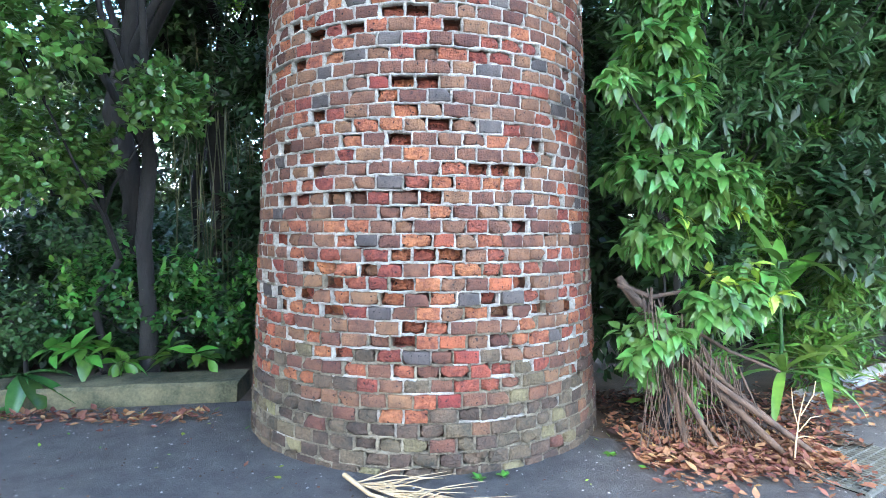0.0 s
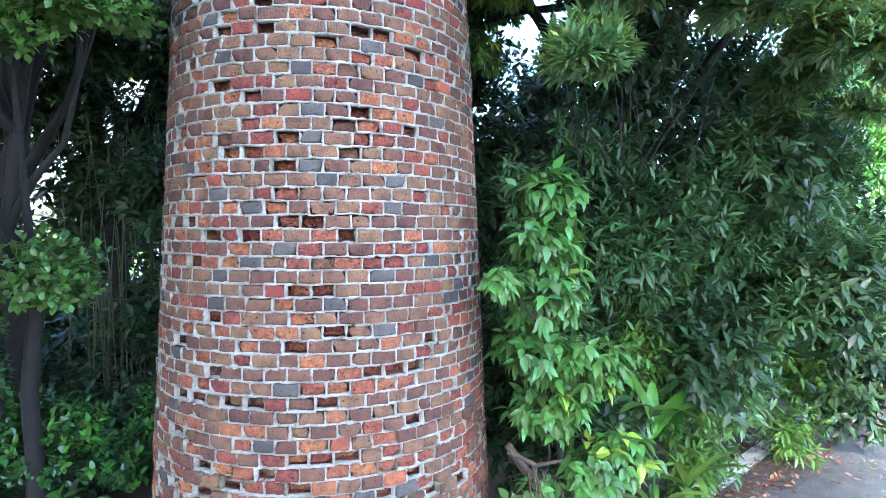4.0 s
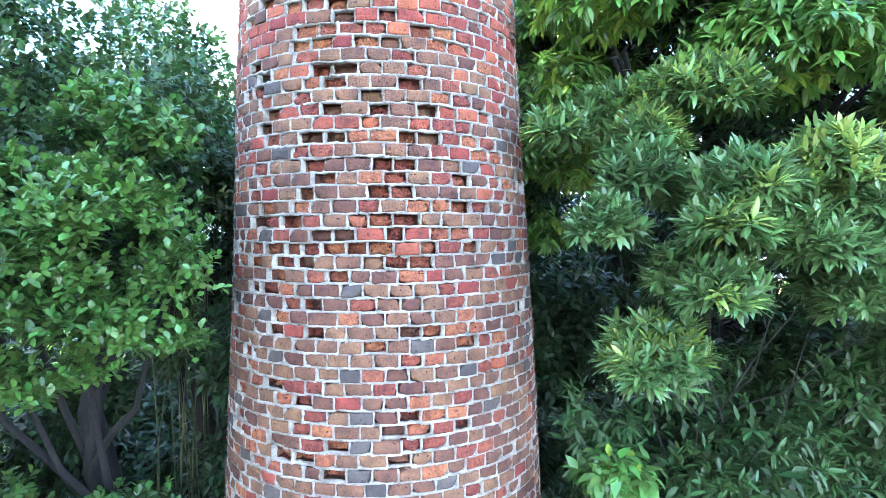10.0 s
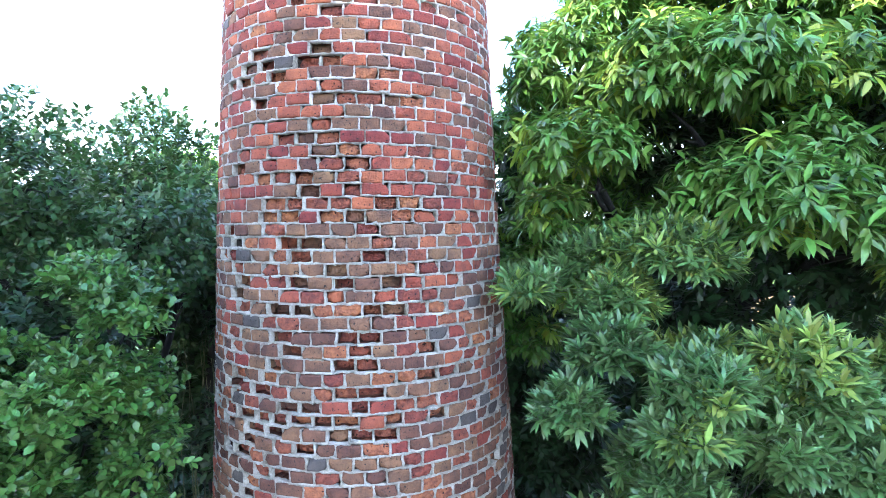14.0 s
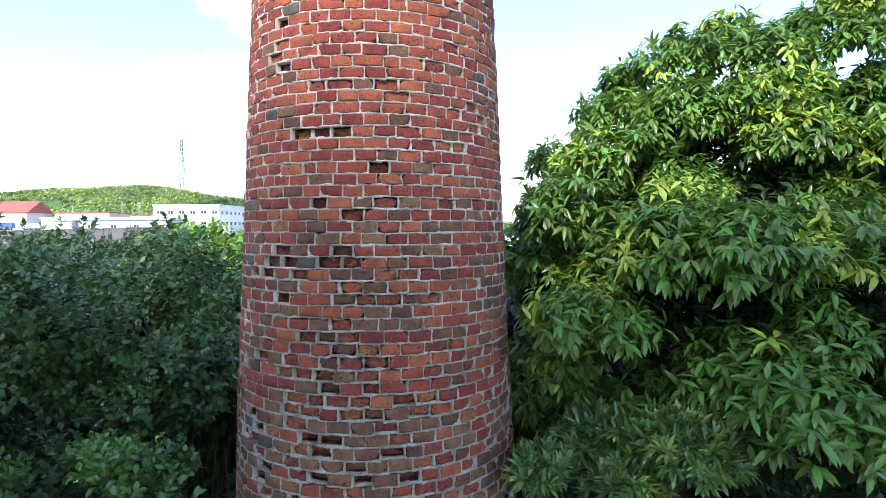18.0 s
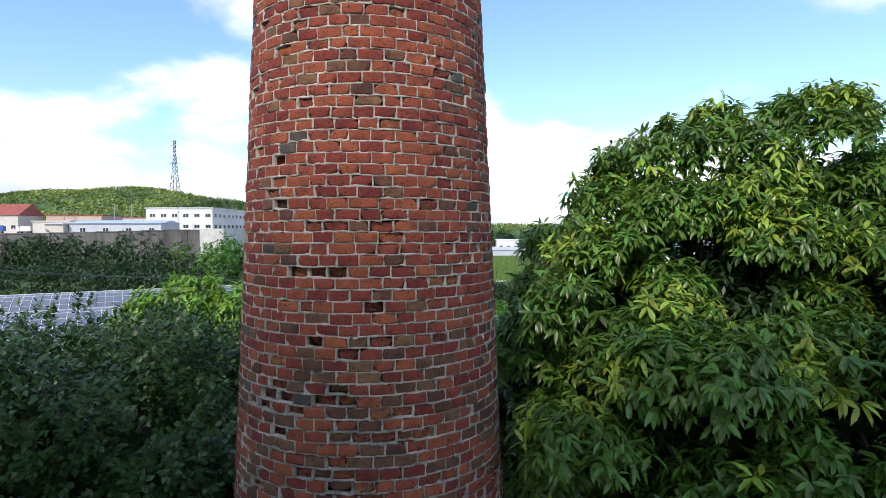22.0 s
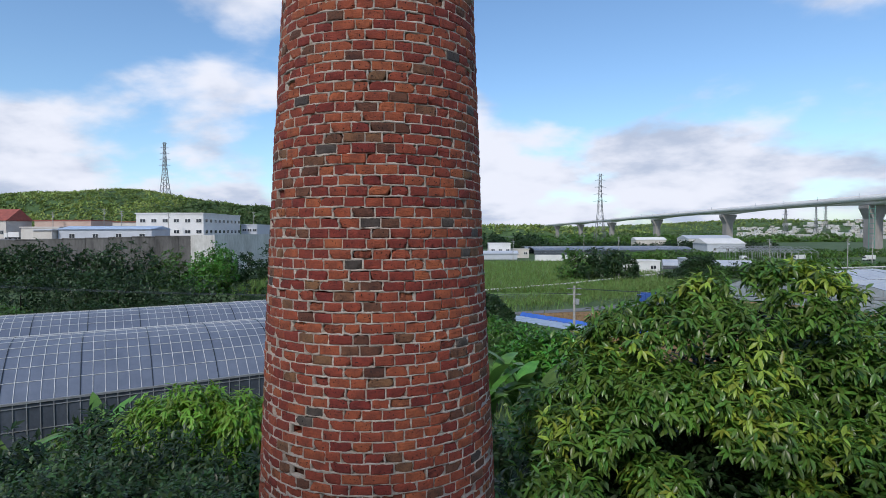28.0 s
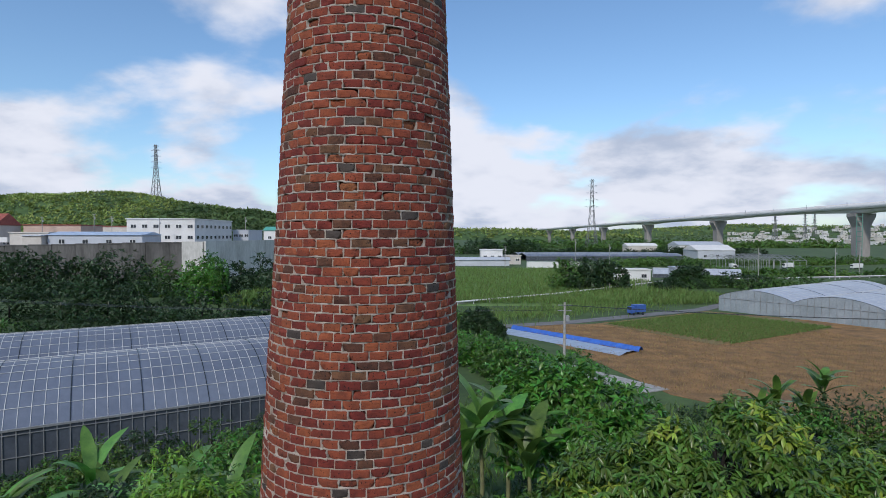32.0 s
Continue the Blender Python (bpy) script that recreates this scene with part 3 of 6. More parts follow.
flat("road", [(-30, -3), (-3.4, -0.14), (-1.2, 0.14), (0, 0.2), (0.98, -0.62), (1.7, -0.75), (2.25, -0.25), (2.7, 0.02), (7.55, 3.09), (22, 12.3), (22, -14), (-30, -14)], 0.012, 0.1, ASPHALT, "dark worn asphalt lane beside the chimney, damp", "road")


def build_kerb():
    """Pale kerb stones along the far side of the lane."""
    a, b = Vector((2.62, 0.08, 0)), Vector((14.0, 7.3, 0))
    d = (b - a).normalized()
    for i in range(20):
        p = a + d * (0.61 * i + 0.3)
        me = box_mesh("kerb_stone", (0.57, 0.15, 0.10), CONCRETE, (0, 0, 0), 0.012)
        thing("kerb_stone", "weathered pale concrete kerb stone at the lane edge", "kerb", pose(p.x, p.y, 0.0, 0, 0, math.degrees(math.atan2(d.y, d.x)) + (i * 37 % 5 - 2) * 0.4), "kerb stones", "structure", me)


build_kerb()


def build_low_wall():
    bm = bmesh.new()
    path = [(-6.5, -0.55), (-4.5, -0.33), (-2.9, -0.11), (-2.1, 0.0), (-1.27, 0.12)]
    rows = []
    for x, y in path:
        rows.append([bm.verts.new(c) for c in ((x, y, -0.05), (x, y + 0.01, 0.125), (x + 0.01, y + 0.035, 0.145), (x - 0.02, y + 0.36, 0.15), (x - 0.02, y + 0.4, -0.05))])
    for p, q in zip(rows, rows[1:]):
        for k in range(4):
            bm.faces.new((p[k], q[k], q[k + 1], p[k + 1]))
    bm.faces.new(rows[-1])
    bm.faces.new(rows[0][::-1])
    bmesh.ops.subdivide_edges(bm, edges=bm.edges[:], cuts=4, use_grid_fill=True)
    for v in bm.verts:
        v.co += Vector((0, 1, 1)) * noise.noise(v.co * 7) * 0.012
    bmesh.ops.recalc_face_normals(bm, faces=bm.faces[:])
    thing("low_wall", "low mossy concrete retaining kerb with a worn edge", "wall", kind="structure", me=done(bm, "low_wall", CONCRETE_MOSS))


build_low_wall()


GRATE_STEEL = material("old_grate_steel", (0.16, 0.17, 0.15), (0.08, 0.085, 0.075), 20, 0.6, 0.2, 60, metallic=0.4)
PIT_SHADE = material("pit_shade", (0.012, 0.012, 0.012), None, 5, 1.0, 0.0, 20, spec=0.0)


def build_grate():
    """Steel drain grate in the lane: frame, bearing bars and cross bars."""
    g = thing("drain_grate", "worn steel bar grate over a drain at the lane edge", "grate", pose(2.12, -1.02, 0.016, 0, 0, 32))
    for y in (-0.19, 0.19):
        part("frame_bar", box_mesh("frame_bar", (0.72, 0.02, 0.02), GRATE_STEEL, (0, y, 0.003), 0.003), g)
    bar = box_mesh("bearing_bar", (0.006, 0.37, 0.018), GRATE_STEEL, (0, 0, 0.004))
    for i in range(22):
        part("bearing_bar", bar, g, m=pose(-0.34 + i * 0.0325, 0, 0))
    cross = box_mesh("cross_bar", (0.7, 0.006, 0.008), GRATE_STEEL, (0, 0, 0.010))
    for i in range(8):
        part("cross_bar", cross, g, m=pose(0, -0.155 + i * 0.044, 0))
    # thin near-black sheet: the drain's dark depth is put into its colour
    part("pit", box_mesh("pit", (0.7, 0.36, 0.003), PIT_SHADE, (0, 0, -0.002)), g, "near-black sheet standing for the shaded drain opening")


build_grate()


# ---- planting by the lane ----
def simple_leaf(length, width, fold=0.2, droop=0.15):
    w = width / 2
    return np.array([(0, 0, 0), (-w, 0.5 * length, fold * w), (0, length, -droop * length), (w, 0.5 * length, fold * w), (0, 0.5 * length, -droop * length * 0.2)]), np.array([(0, 4, 1), (1, 4, 2), (0, 3, 4), (4, 3, 2)])


ROUND = leaf_shape(0.055, 0.034, 0.62, 0.25, 0.1)
ROUND_FAR = simple_leaf(0.062, 0.042)
DROOP = leaf_shape(0.15, 0.044, 0.5, 0.25, 0.3)
LANCE = leaf_shape(0.11, 0.028, 0.5, 0.25, 0.12)
OVATE = leaf_shape(0.125, 0.062, 0.42, 0.25, 0.35)
DARKLEAF = simple_leaf(0.10, 0.042)
def oval_leaf(length, width, fold=0.25, droop=0.2):
    w = width / 2
    z = lambda t: -droop * length * t * t
    return np.array([(0, 0, 0), (-w, 0.36 * length, fold * w + z(0.36)), (-w * 0.78, 0.72 * length, fold * w + z(0.72)), (0, length, z(1)), (w * 0.78, 0.72 * length, fold * w + z(0.72)), (w, 0.36 * length, fold * w + z(0.36)), (0, 0.52 * length, z(0.52))]), np.array([(0, 6, 1), (1, 6, 2), (2, 6, 3), (3, 6, 4), (4, 6, 5), (5, 6, 0)])


HANGING = oval_leaf(0.15, 0.046, 0.25, 0.3)
NARROW = oval_leaf(0.11, 0.027, 0.25, 0.12)
BROAD = leaf_shape(0.20, 0.10, 0.45, 0.2, 0.35)
LEAF_YOUNG = leaf_material("young_leaf", (0.34, 0.42, 0.09), (0.17, 0.27, 0.06), 0.35)
TINY = leaf_shape(0.05, 0.026, 0.55, 0.2, 0.15)


def limbs(t, seed, base, top, radius, blobs, per=3):
    """Trunk with a bend, limbs to each mass of the crown, and twigs."""
    rng = random.Random(seed)
    b, e = Vector(base), Vector(top)
    pts = [b.lerp(e, s) + Vector((rng.uniform(-1, 1), rng.uniform(-1, 1), 0)) * 0.10 * math.sin(s * 3.14) for s in (0, 0.2, 0.4, 0.6, 0.8, 1)]
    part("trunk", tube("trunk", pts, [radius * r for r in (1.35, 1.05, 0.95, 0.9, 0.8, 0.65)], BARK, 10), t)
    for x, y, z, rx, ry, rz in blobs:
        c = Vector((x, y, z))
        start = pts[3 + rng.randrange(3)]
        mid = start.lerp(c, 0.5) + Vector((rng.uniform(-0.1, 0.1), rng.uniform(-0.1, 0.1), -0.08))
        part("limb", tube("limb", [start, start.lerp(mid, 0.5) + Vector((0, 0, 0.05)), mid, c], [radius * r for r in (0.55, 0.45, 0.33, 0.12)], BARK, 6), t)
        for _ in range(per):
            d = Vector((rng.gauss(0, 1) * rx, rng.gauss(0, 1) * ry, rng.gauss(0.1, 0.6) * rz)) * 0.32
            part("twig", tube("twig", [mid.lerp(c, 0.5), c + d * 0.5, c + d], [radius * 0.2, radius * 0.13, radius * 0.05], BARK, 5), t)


def plant(name, label, category, seed, base, top, radius, blobs, tips, shape, mat, per=3, **kw):
    t = thing(name, label, category)
    if radius:
        limbs(t, seed, base, top, radius, blobs, per)
    crown("crown", seed, blobs, tips, shape, mat, t, **kw)
    return t


# glossy round-leaved tree close on one side
round_tree = plant("round_leaf_tree", "evergreen tree with glossy rounded leaves and a dark forked trunk", "tree", 1, (-2.05, 0.55, 0), (-1.75, -0.2, 2.75), 0.055,
      [(-1.45, -0.95, 3.55, 0.55, 0.5, 0.5), (-1.95, -1.1, 3.45, 0.6, 0.55, 0.5), (-1.35, -0.75, 4.05, 0.42, 0.4, 0.35), (-2.0, -0.75, 4.1, 0.6, 0.5, 0.4), (-2.6, -0.9, 3.7, 0.6, 0.6, 0.55), (-1.1, -0.8, 3.3, 0.33, 0.3, 0.28), (-1.75, -1.0, 3.2, 0.6, 0.5, 0.3), (-2.5, -1.0, 3.2, 0.6, 0.6, 0.3)],
      9000, ROUND, LEAF_ROUND, count=8, spread=1.15, droop=-0.05, back=0.08, inner=0.45, size=(0.7, 1.05), tiered=(60, 0.19, 0.9))
# darker leaf inside the crown, so its inner shade sits in the colour
crown("inner_crown", 56, [(-1.5, -0.7, 3.6, 0.45, 0.4, 0.5), (-2.1, -0.7, 3.6, 0.6, 0.4, 0.5), (-2.7, -0.7, 3.6, 0.6, 0.4, 0.5), (-1.9, -0.5, 4.0, 0.6, 0.4, 0.4)], 1500, ROUND_FAR, LEAF_DARK, round_tree, count=8, inner=0.9, label="inner leaves coloured dark as crown shade")
plant("round_leaf_sapling", "young round-leaved shrub under the larger tree", "shrub", 4, (-2.35, 0.6, 0), (-2.2, 0.2, 1.6), 0.025,
      [(-2.1, -0.75, 2.15, 0.4, 0.35, 0.3), (-1.55, -0.25, 1.95, 0.3, 0.3, 0.22), (-2.35, -0.2, 1.65, 0.45, 0.4, 0.35)], 700, ROUND, LEAF_ROUND, count=8, spread=1.1, droop=-0.05, back=0.08, inner=0.5)
# canopy behind it
plant("canopy_tree", "dense evergreen tree with small rounded leaves, coloured darker for shade", "tree", 5, (-2.6, 1.3, 0), (-2.5, 1.2, 3.6), 0.11,
      [(-1.75, 0.4, 4.7, 0.55, 0.6, 0.55), (-2.5, 0.2, 4.9, 0.7, 0.7, 0.7), (-3.2, 0.0, 4.85, 0.7, 0.7, 0.7), (-2.2, 1.1, 5.0, 0.8, 0.7, 0.65), (-1.6, 1.0, 4.4, 0.45, 0.6, 0.5)], 4600, ROUND_FAR, LEAF_CANOPY, count=8, spread=1.1, droop=-0.05, back=0.14, inner=0.6, clump=(5.5, -0.3, 0.16))
plant("canopy_tree", "dense evergreen tree with small rounded leaves, coloured darker for shade", "tree", 6, (-4.3, 1.4, 0), (-4.2, 1.2, 3.5), 0.13,
      [(-4.0, 0.6, 4.7, 0.9, 0.8, 0.8), (-4.9, 0.9, 4.9, 0.9, 0.9, 0.8), (-3.6, 1.6, 4.9, 0.9, 0.8, 0.8), (-5.6, 0.4, 4.4, 0.9, 0.9, 0.9), (-4.5, 0.0, 3.9, 0.8, 0.7, 0.7)], 4600, ROUND_FAR, LEAF_CANOPY, count=8, spread=1.1, droop=-0.05, back=0.14, inner=0.6, clump=(5.5, -0.3, 0.16))
plant("canopy_tree", "dense dark evergreen tree in the thicket behind", "tree", 7, (-2.4, 3.2, 0), (-2.3, 3.0, 3.4), 0.12,
      [(-1.6, 2.6, 4.4, 0.8, 0.8, 0.7), (-2.6, 2.6, 4.7, 0.9, 0.8, 0.8), (-3.5, 3.0, 4.6, 1.0, 0.9, 0.8), (-2.0, 3.4, 3.7, 0.9, 0.9, 0.8), (-0.7, 2.7, 4.0, 0.7, 0.7, 0.7), (0.2, 2.8, 3.6, 0.8, 0.7, 0.8)], 2800, DARKLEAF, LEAF_DARK, count=7, spread=1.1, droop=0.1, back=0.16, inner=0.5)
plant("bright_leaf_tree", "young tree with drooping leaves, sunlight put into their light green colour", "tree", 8, (-3.0, 4.2, -0.1), (-3.0, 4.1, 4.4), 0.07,
      [(-3.1, 4.0, 5.35, 0.5, 0.5, 0.42), (-2.5, 4.1, 5.2, 0.45, 0.5, 0.42), (-3.7, 4.2, 5.1, 0.6, 0.6, 0.42), (-2.9, 4.0, 4.6, 0.8, 0.6, 0.5)], 1500, DROOP, LEAF_SUN, count=7, spread=0.9, droop=0.9, back=0.12, size=(0.6, 1.0))


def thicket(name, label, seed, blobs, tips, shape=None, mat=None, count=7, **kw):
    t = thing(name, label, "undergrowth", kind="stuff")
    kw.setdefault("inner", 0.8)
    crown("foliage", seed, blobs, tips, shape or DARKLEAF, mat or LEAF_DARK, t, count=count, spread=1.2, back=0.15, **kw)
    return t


# thicket that closes the view under the trees, shade put into its dark leaf
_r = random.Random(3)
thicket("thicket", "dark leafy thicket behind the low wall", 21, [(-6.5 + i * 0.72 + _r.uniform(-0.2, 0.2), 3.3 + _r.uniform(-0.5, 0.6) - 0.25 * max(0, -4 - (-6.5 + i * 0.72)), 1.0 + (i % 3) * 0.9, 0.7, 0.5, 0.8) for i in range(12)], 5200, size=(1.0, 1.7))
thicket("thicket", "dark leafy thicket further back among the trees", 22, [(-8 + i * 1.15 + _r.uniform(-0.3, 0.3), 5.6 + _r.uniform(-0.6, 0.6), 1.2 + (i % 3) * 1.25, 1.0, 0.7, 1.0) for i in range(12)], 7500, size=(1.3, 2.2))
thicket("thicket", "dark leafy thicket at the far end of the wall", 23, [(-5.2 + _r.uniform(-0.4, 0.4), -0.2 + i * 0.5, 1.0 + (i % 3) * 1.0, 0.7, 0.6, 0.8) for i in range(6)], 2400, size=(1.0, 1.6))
# low shrubs on the wall
plant("low_shrub", "low shrub with bright glossy leaves on the wall", "shrub", 31, (-1.95, 0.5, 0.1), (-1.95, 0.45, 0.45), 0.012,
      [(-1.95, 0.42, 0.62, 0.32, 0.2, 0.2), (-1.62, 0.5, 0.62, 0.25, 0.2, 0.22), (-1.75, 0.45, 0.85, 0.25, 0.2, 0.2), (-1.45, 0.55, 0.5, 0.2, 0.15, 0.18), (-2.2, 0.5, 0.9, 0.3, 0.2, 0.25), (-2.5, 0.45, 0.7, 0.3, 0.2, 0.25), (-1.3, 0.75, 0.75, 0.25, 0.2, 0.3)], 560, TINY, LEAF_DEEP, count=9, spread=1.2, droop=0.05, back=0.08, inner=0.6, size=(0.9, 1.5), shoots=LEAF_BRIGHT, top_share=0.55)
plant("low_shrub", "low shrub with dark green leaves on the wall", "shrub", 32, (-2.9, 0.5, 0.1), (-2.9, 0.4, 0.5), 0.014,
      [(-2.9, 0.35, 0.55, 0.4, 0.25, 0.3), (-3.3, 0.3, 0.9, 0.4, 0.3, 0.35), (-2.6, 0.7, 1.1, 0.4, 0.3, 0.3), (-3.8, 0.2, 0.5, 0.5, 0.3, 0.4)], 600, TINY, LEAF_CANOPY, count=9, spread=1.2, droop=0.05, back=0.08, inner=0.6)
plant("low_shrub", "broad-leaved seedling plants at the top of the wall", "shrub", 33, (-2.3, 0.3, 0.1), (-2.3, 0.3, 0.25), 0.008,
      [(-2.45, 0.28, 0.32, 0.18, 0.1, 0.08), (-2.1, 0.3, 0.3, 0.2, 0.1, 0.1), (-1.7, 0.35, 0.28, 0.2, 0.1, 0.1)], 17, BROAD, LEAF_BRIGHT, count=5, spread=1.1, droop=0.3, back=0.03, size=(0.6, 1.0))

# tall broad tree with hanging leaves on the other side
droop_tree = plant("drooping_leaf_tree", "broad tree with hanging green leaves and yellow-green new shoots", "tree", 2, (3.2, 1.9, 0), (3.2, 1.6, 4.8), 0.13,
      [(3.5, 1.55, 6.6, 0.85, 0.85, 0.95), (2.75, 1.2, 6.0, 0.8, 0.8, 0.75), (4.5, 1.7, 6.1, 1.0, 0.9, 0.9), (1.75, 0.75, 5.55, 0.6, 0.6, 0.6), (2.2, 0.0, 5.1, 0.8, 0.6, 0.65), (1.5, -0.1, 4.8, 0.35, 0.45, 0.5),
       (3.2, -0.1, 5.0, 0.85, 0.75, 0.7), (4.2, 0.3, 5.4, 0.9, 0.8, 0.8), (5.3, 1.2, 5.6, 1.0, 0.9, 0.9), (2.7, -0.55, 4.55, 0.7, 0.5, 0.5), (1.55, 0.9, 4.3, 0.4, 0.6, 0.7), (6.2, 2.2, 6.0, 1.0, 1.0, 0.9), (2.6, 1.5, 6.6, 0.6, 0.55, 0.55), (2.7, 1.0, 6.15, 0.6, 0.5, 0.5), (3.5, 0.9, 6.05, 0.7, 0.5, 0.5), (4.3, 1.0, 6.0, 0.7, 0.5, 0.5), (2.0, 0.8, 5.9, 0.45, 0.4, 0.4), (2.15, 1.45, 6.42, 0.42, 0.4, 0.4), (1.75, 1.2, 5.75, 0.5, 0.5, 0.5), (1.2, 1.1, 5.0, 0.36, 0.4, 0.5), (1.15, 1.2, 4.1, 0.4, 0.5, 0.7), (1.3, 1.3, 5.5, 0.4, 0.4, 0.4), (1.7, 1.5, 5.95, 0.45, 0.4, 0.4), (4.7, 1.7, 6.4, 0.8, 0.7, 0.6), (3.45, 1.5, 7.12, 0.5, 0.5, 0.45), (3.1, 1.45, 6.95, 0.5, 0.5, 0.4)],
      30000, HANGING, LEAF_DROOP, per=4, count=8, spread=1.15, droop=0.75, back=0.04, inner=0.4, size=(0.52, 0.84), tiered=(16, 0.32, 0.85), shoots=LEAF_NEW, top_share=0.5, shoots_patch=0.28)
# dark filler leaves: shade between the clumps put into the leaf colour
crown("inner_crown", 52, [(2.1, 1.4, 5.2, 0.6, 0.4, 0.6), (2.9, 1.5, 5.4, 0.6, 0.4, 0.6), (2.7, 0.6, 5.6, 0.8, 0.4, 0.5), (3.8, 0.7, 5.7, 0.8, 0.4, 0.5), (4.3, 1.9, 6.6, 0.7, 0.5, 0.45), (3.2, 1.2, 6.0, 1.0, 0.4, 0.5), (3.2, 0.2, 4.4, 0.9, 0.5, 0.5), (4.3, 0.5, 4.5, 0.9, 0.5, 0.6), (1.2, 1.25, 4.3, 0.4, 0.5, 0.7), (1.3, 1.25, 5.2, 0.45, 0.4, 0.6), (1.75, 1.4, 5.6, 0.5, 0.4, 0.55), (2.4, 1.6, 6.3, 0.6, 0.4, 0.5), (4.6, 2.0, 6.2, 1.0, 0.6, 0.7), (3.5, 1.7, 6.4, 0.8, 0.65, 0.7), (2.75, 1.3, 5.9, 0.6, 0.6, 0.6), (4.5, 1.8, 6.4, 0.8, 0.7, 0.7), (1.8, 0.95, 5.5, 0.4, 0.4, 0.45), (3.3, 0.4, 5.0, 0.7, 0.6, 0.6), (4.3, 0.7, 5.3, 0.7, 0.6, 0.7), (5.3, 1.5, 5.6, 0.8, 0.7, 0.7), (6.2, 2.4, 5.9, 0.8, 0.7, 0.7), (2.4, 0.5, 4.9, 0.6, 0.5, 0.5)], 8500, DARKLEAF, LEAF_DARK, droop_tree, count=7, spread=1.2, droop=0.5, back=0.12, inner=0.9, label="inner leaves coloured dark for the shade inside the crown")
# rosette shrubs in front of it
plant("rosette_leaf_shrub", "dense evergreen shrub with narrow leaves in rosettes, yellow-green at the tips", "shrub", 3, (2.2, 0.1, 0), (2.1, -0.1, 2.4), 0.011,
      [(1.45, -1.05, 3.80, 0.42, 0.42, 0.20), (1.28, -1.1, 3.38, 0.36, 0.4, 0.16), (1.2, -0.65, 4.12, 0.3, 0.35, 0.22), (1.95, -1.1, 3.50, 0.5, 0.42, 0.15), (2.4, -0.95, 3.92, 0.62, 0.45, 0.18), (1.65, -1.0, 2.98, 0.55, 0.4, 0.15), (2.5, -1.0, 3.28, 0.6, 0.45, 0.15),
       (1.8, -0.45, 4.30, 0.6, 0.4, 0.2), (2.9, -0.7, 4.22, 0.6, 0.5, 0.2), (3.2, -0.9, 3.55, 0.7, 0.5, 0.18), (1.75, -0.7, 3.75, 0.4, 0.3, 0.15), (3.7, -0.4, 3.1, 0.7, 0.5, 0.25), (3.9, -0.4, 4.0, 0.7, 0.5, 0.25)],
      15000, NARROW, LEAF_ROSETTE, per=1, count=10, spread=1.0, droop=-0.02, back=0.03, inner=0.35, size=(0.6, 0.95), tiered=(34, 0.19, 0.85), shoots=LEAF_YOUNG, top_share=0.5, shoots_patch=-0.1)
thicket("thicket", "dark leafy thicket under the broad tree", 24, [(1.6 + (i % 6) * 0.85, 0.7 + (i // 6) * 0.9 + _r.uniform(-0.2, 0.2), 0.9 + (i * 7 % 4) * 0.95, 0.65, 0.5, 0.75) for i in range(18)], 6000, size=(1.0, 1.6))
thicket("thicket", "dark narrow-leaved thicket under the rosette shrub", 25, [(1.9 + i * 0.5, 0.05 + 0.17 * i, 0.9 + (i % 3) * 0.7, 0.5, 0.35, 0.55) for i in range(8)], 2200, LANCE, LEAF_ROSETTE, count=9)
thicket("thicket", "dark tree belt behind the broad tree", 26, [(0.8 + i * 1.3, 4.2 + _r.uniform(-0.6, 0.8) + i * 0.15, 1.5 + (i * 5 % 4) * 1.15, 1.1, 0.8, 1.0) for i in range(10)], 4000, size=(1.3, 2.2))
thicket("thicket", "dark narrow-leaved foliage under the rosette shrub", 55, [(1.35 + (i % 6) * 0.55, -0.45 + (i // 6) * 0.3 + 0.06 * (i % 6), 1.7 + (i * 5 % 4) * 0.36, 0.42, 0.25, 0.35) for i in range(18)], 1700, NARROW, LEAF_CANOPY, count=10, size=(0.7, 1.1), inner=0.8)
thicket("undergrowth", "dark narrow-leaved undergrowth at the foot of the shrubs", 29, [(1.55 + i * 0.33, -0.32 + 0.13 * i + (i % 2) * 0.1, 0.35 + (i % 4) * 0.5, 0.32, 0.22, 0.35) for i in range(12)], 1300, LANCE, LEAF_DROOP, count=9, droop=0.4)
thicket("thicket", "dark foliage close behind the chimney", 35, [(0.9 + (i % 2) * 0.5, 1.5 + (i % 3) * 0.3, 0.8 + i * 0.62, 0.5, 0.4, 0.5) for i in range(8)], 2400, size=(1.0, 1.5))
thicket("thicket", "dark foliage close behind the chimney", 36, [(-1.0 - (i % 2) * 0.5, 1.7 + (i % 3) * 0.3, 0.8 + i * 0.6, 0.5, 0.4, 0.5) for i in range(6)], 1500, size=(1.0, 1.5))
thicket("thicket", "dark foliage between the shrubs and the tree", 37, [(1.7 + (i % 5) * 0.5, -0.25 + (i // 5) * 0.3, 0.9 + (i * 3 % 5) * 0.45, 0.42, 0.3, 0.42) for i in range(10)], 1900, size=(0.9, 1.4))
# dark leaf colour carries the shade behind the wall
thicket("thicket", "low plants behind the wall, coloured dark for the shade there", 38, [(-5.5 + i * 0.45, 1.3 + (i % 3) * 0.35, 0.35 + (i % 2) * 0.35, 0.4, 0.35, 0.35) for i in range(11)], 1500, TINY, LEAF_DARK, count=9, size=(1.0, 2.0))
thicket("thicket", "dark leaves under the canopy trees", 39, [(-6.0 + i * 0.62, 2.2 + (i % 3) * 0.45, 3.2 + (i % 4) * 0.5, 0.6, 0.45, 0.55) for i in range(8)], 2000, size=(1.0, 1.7))
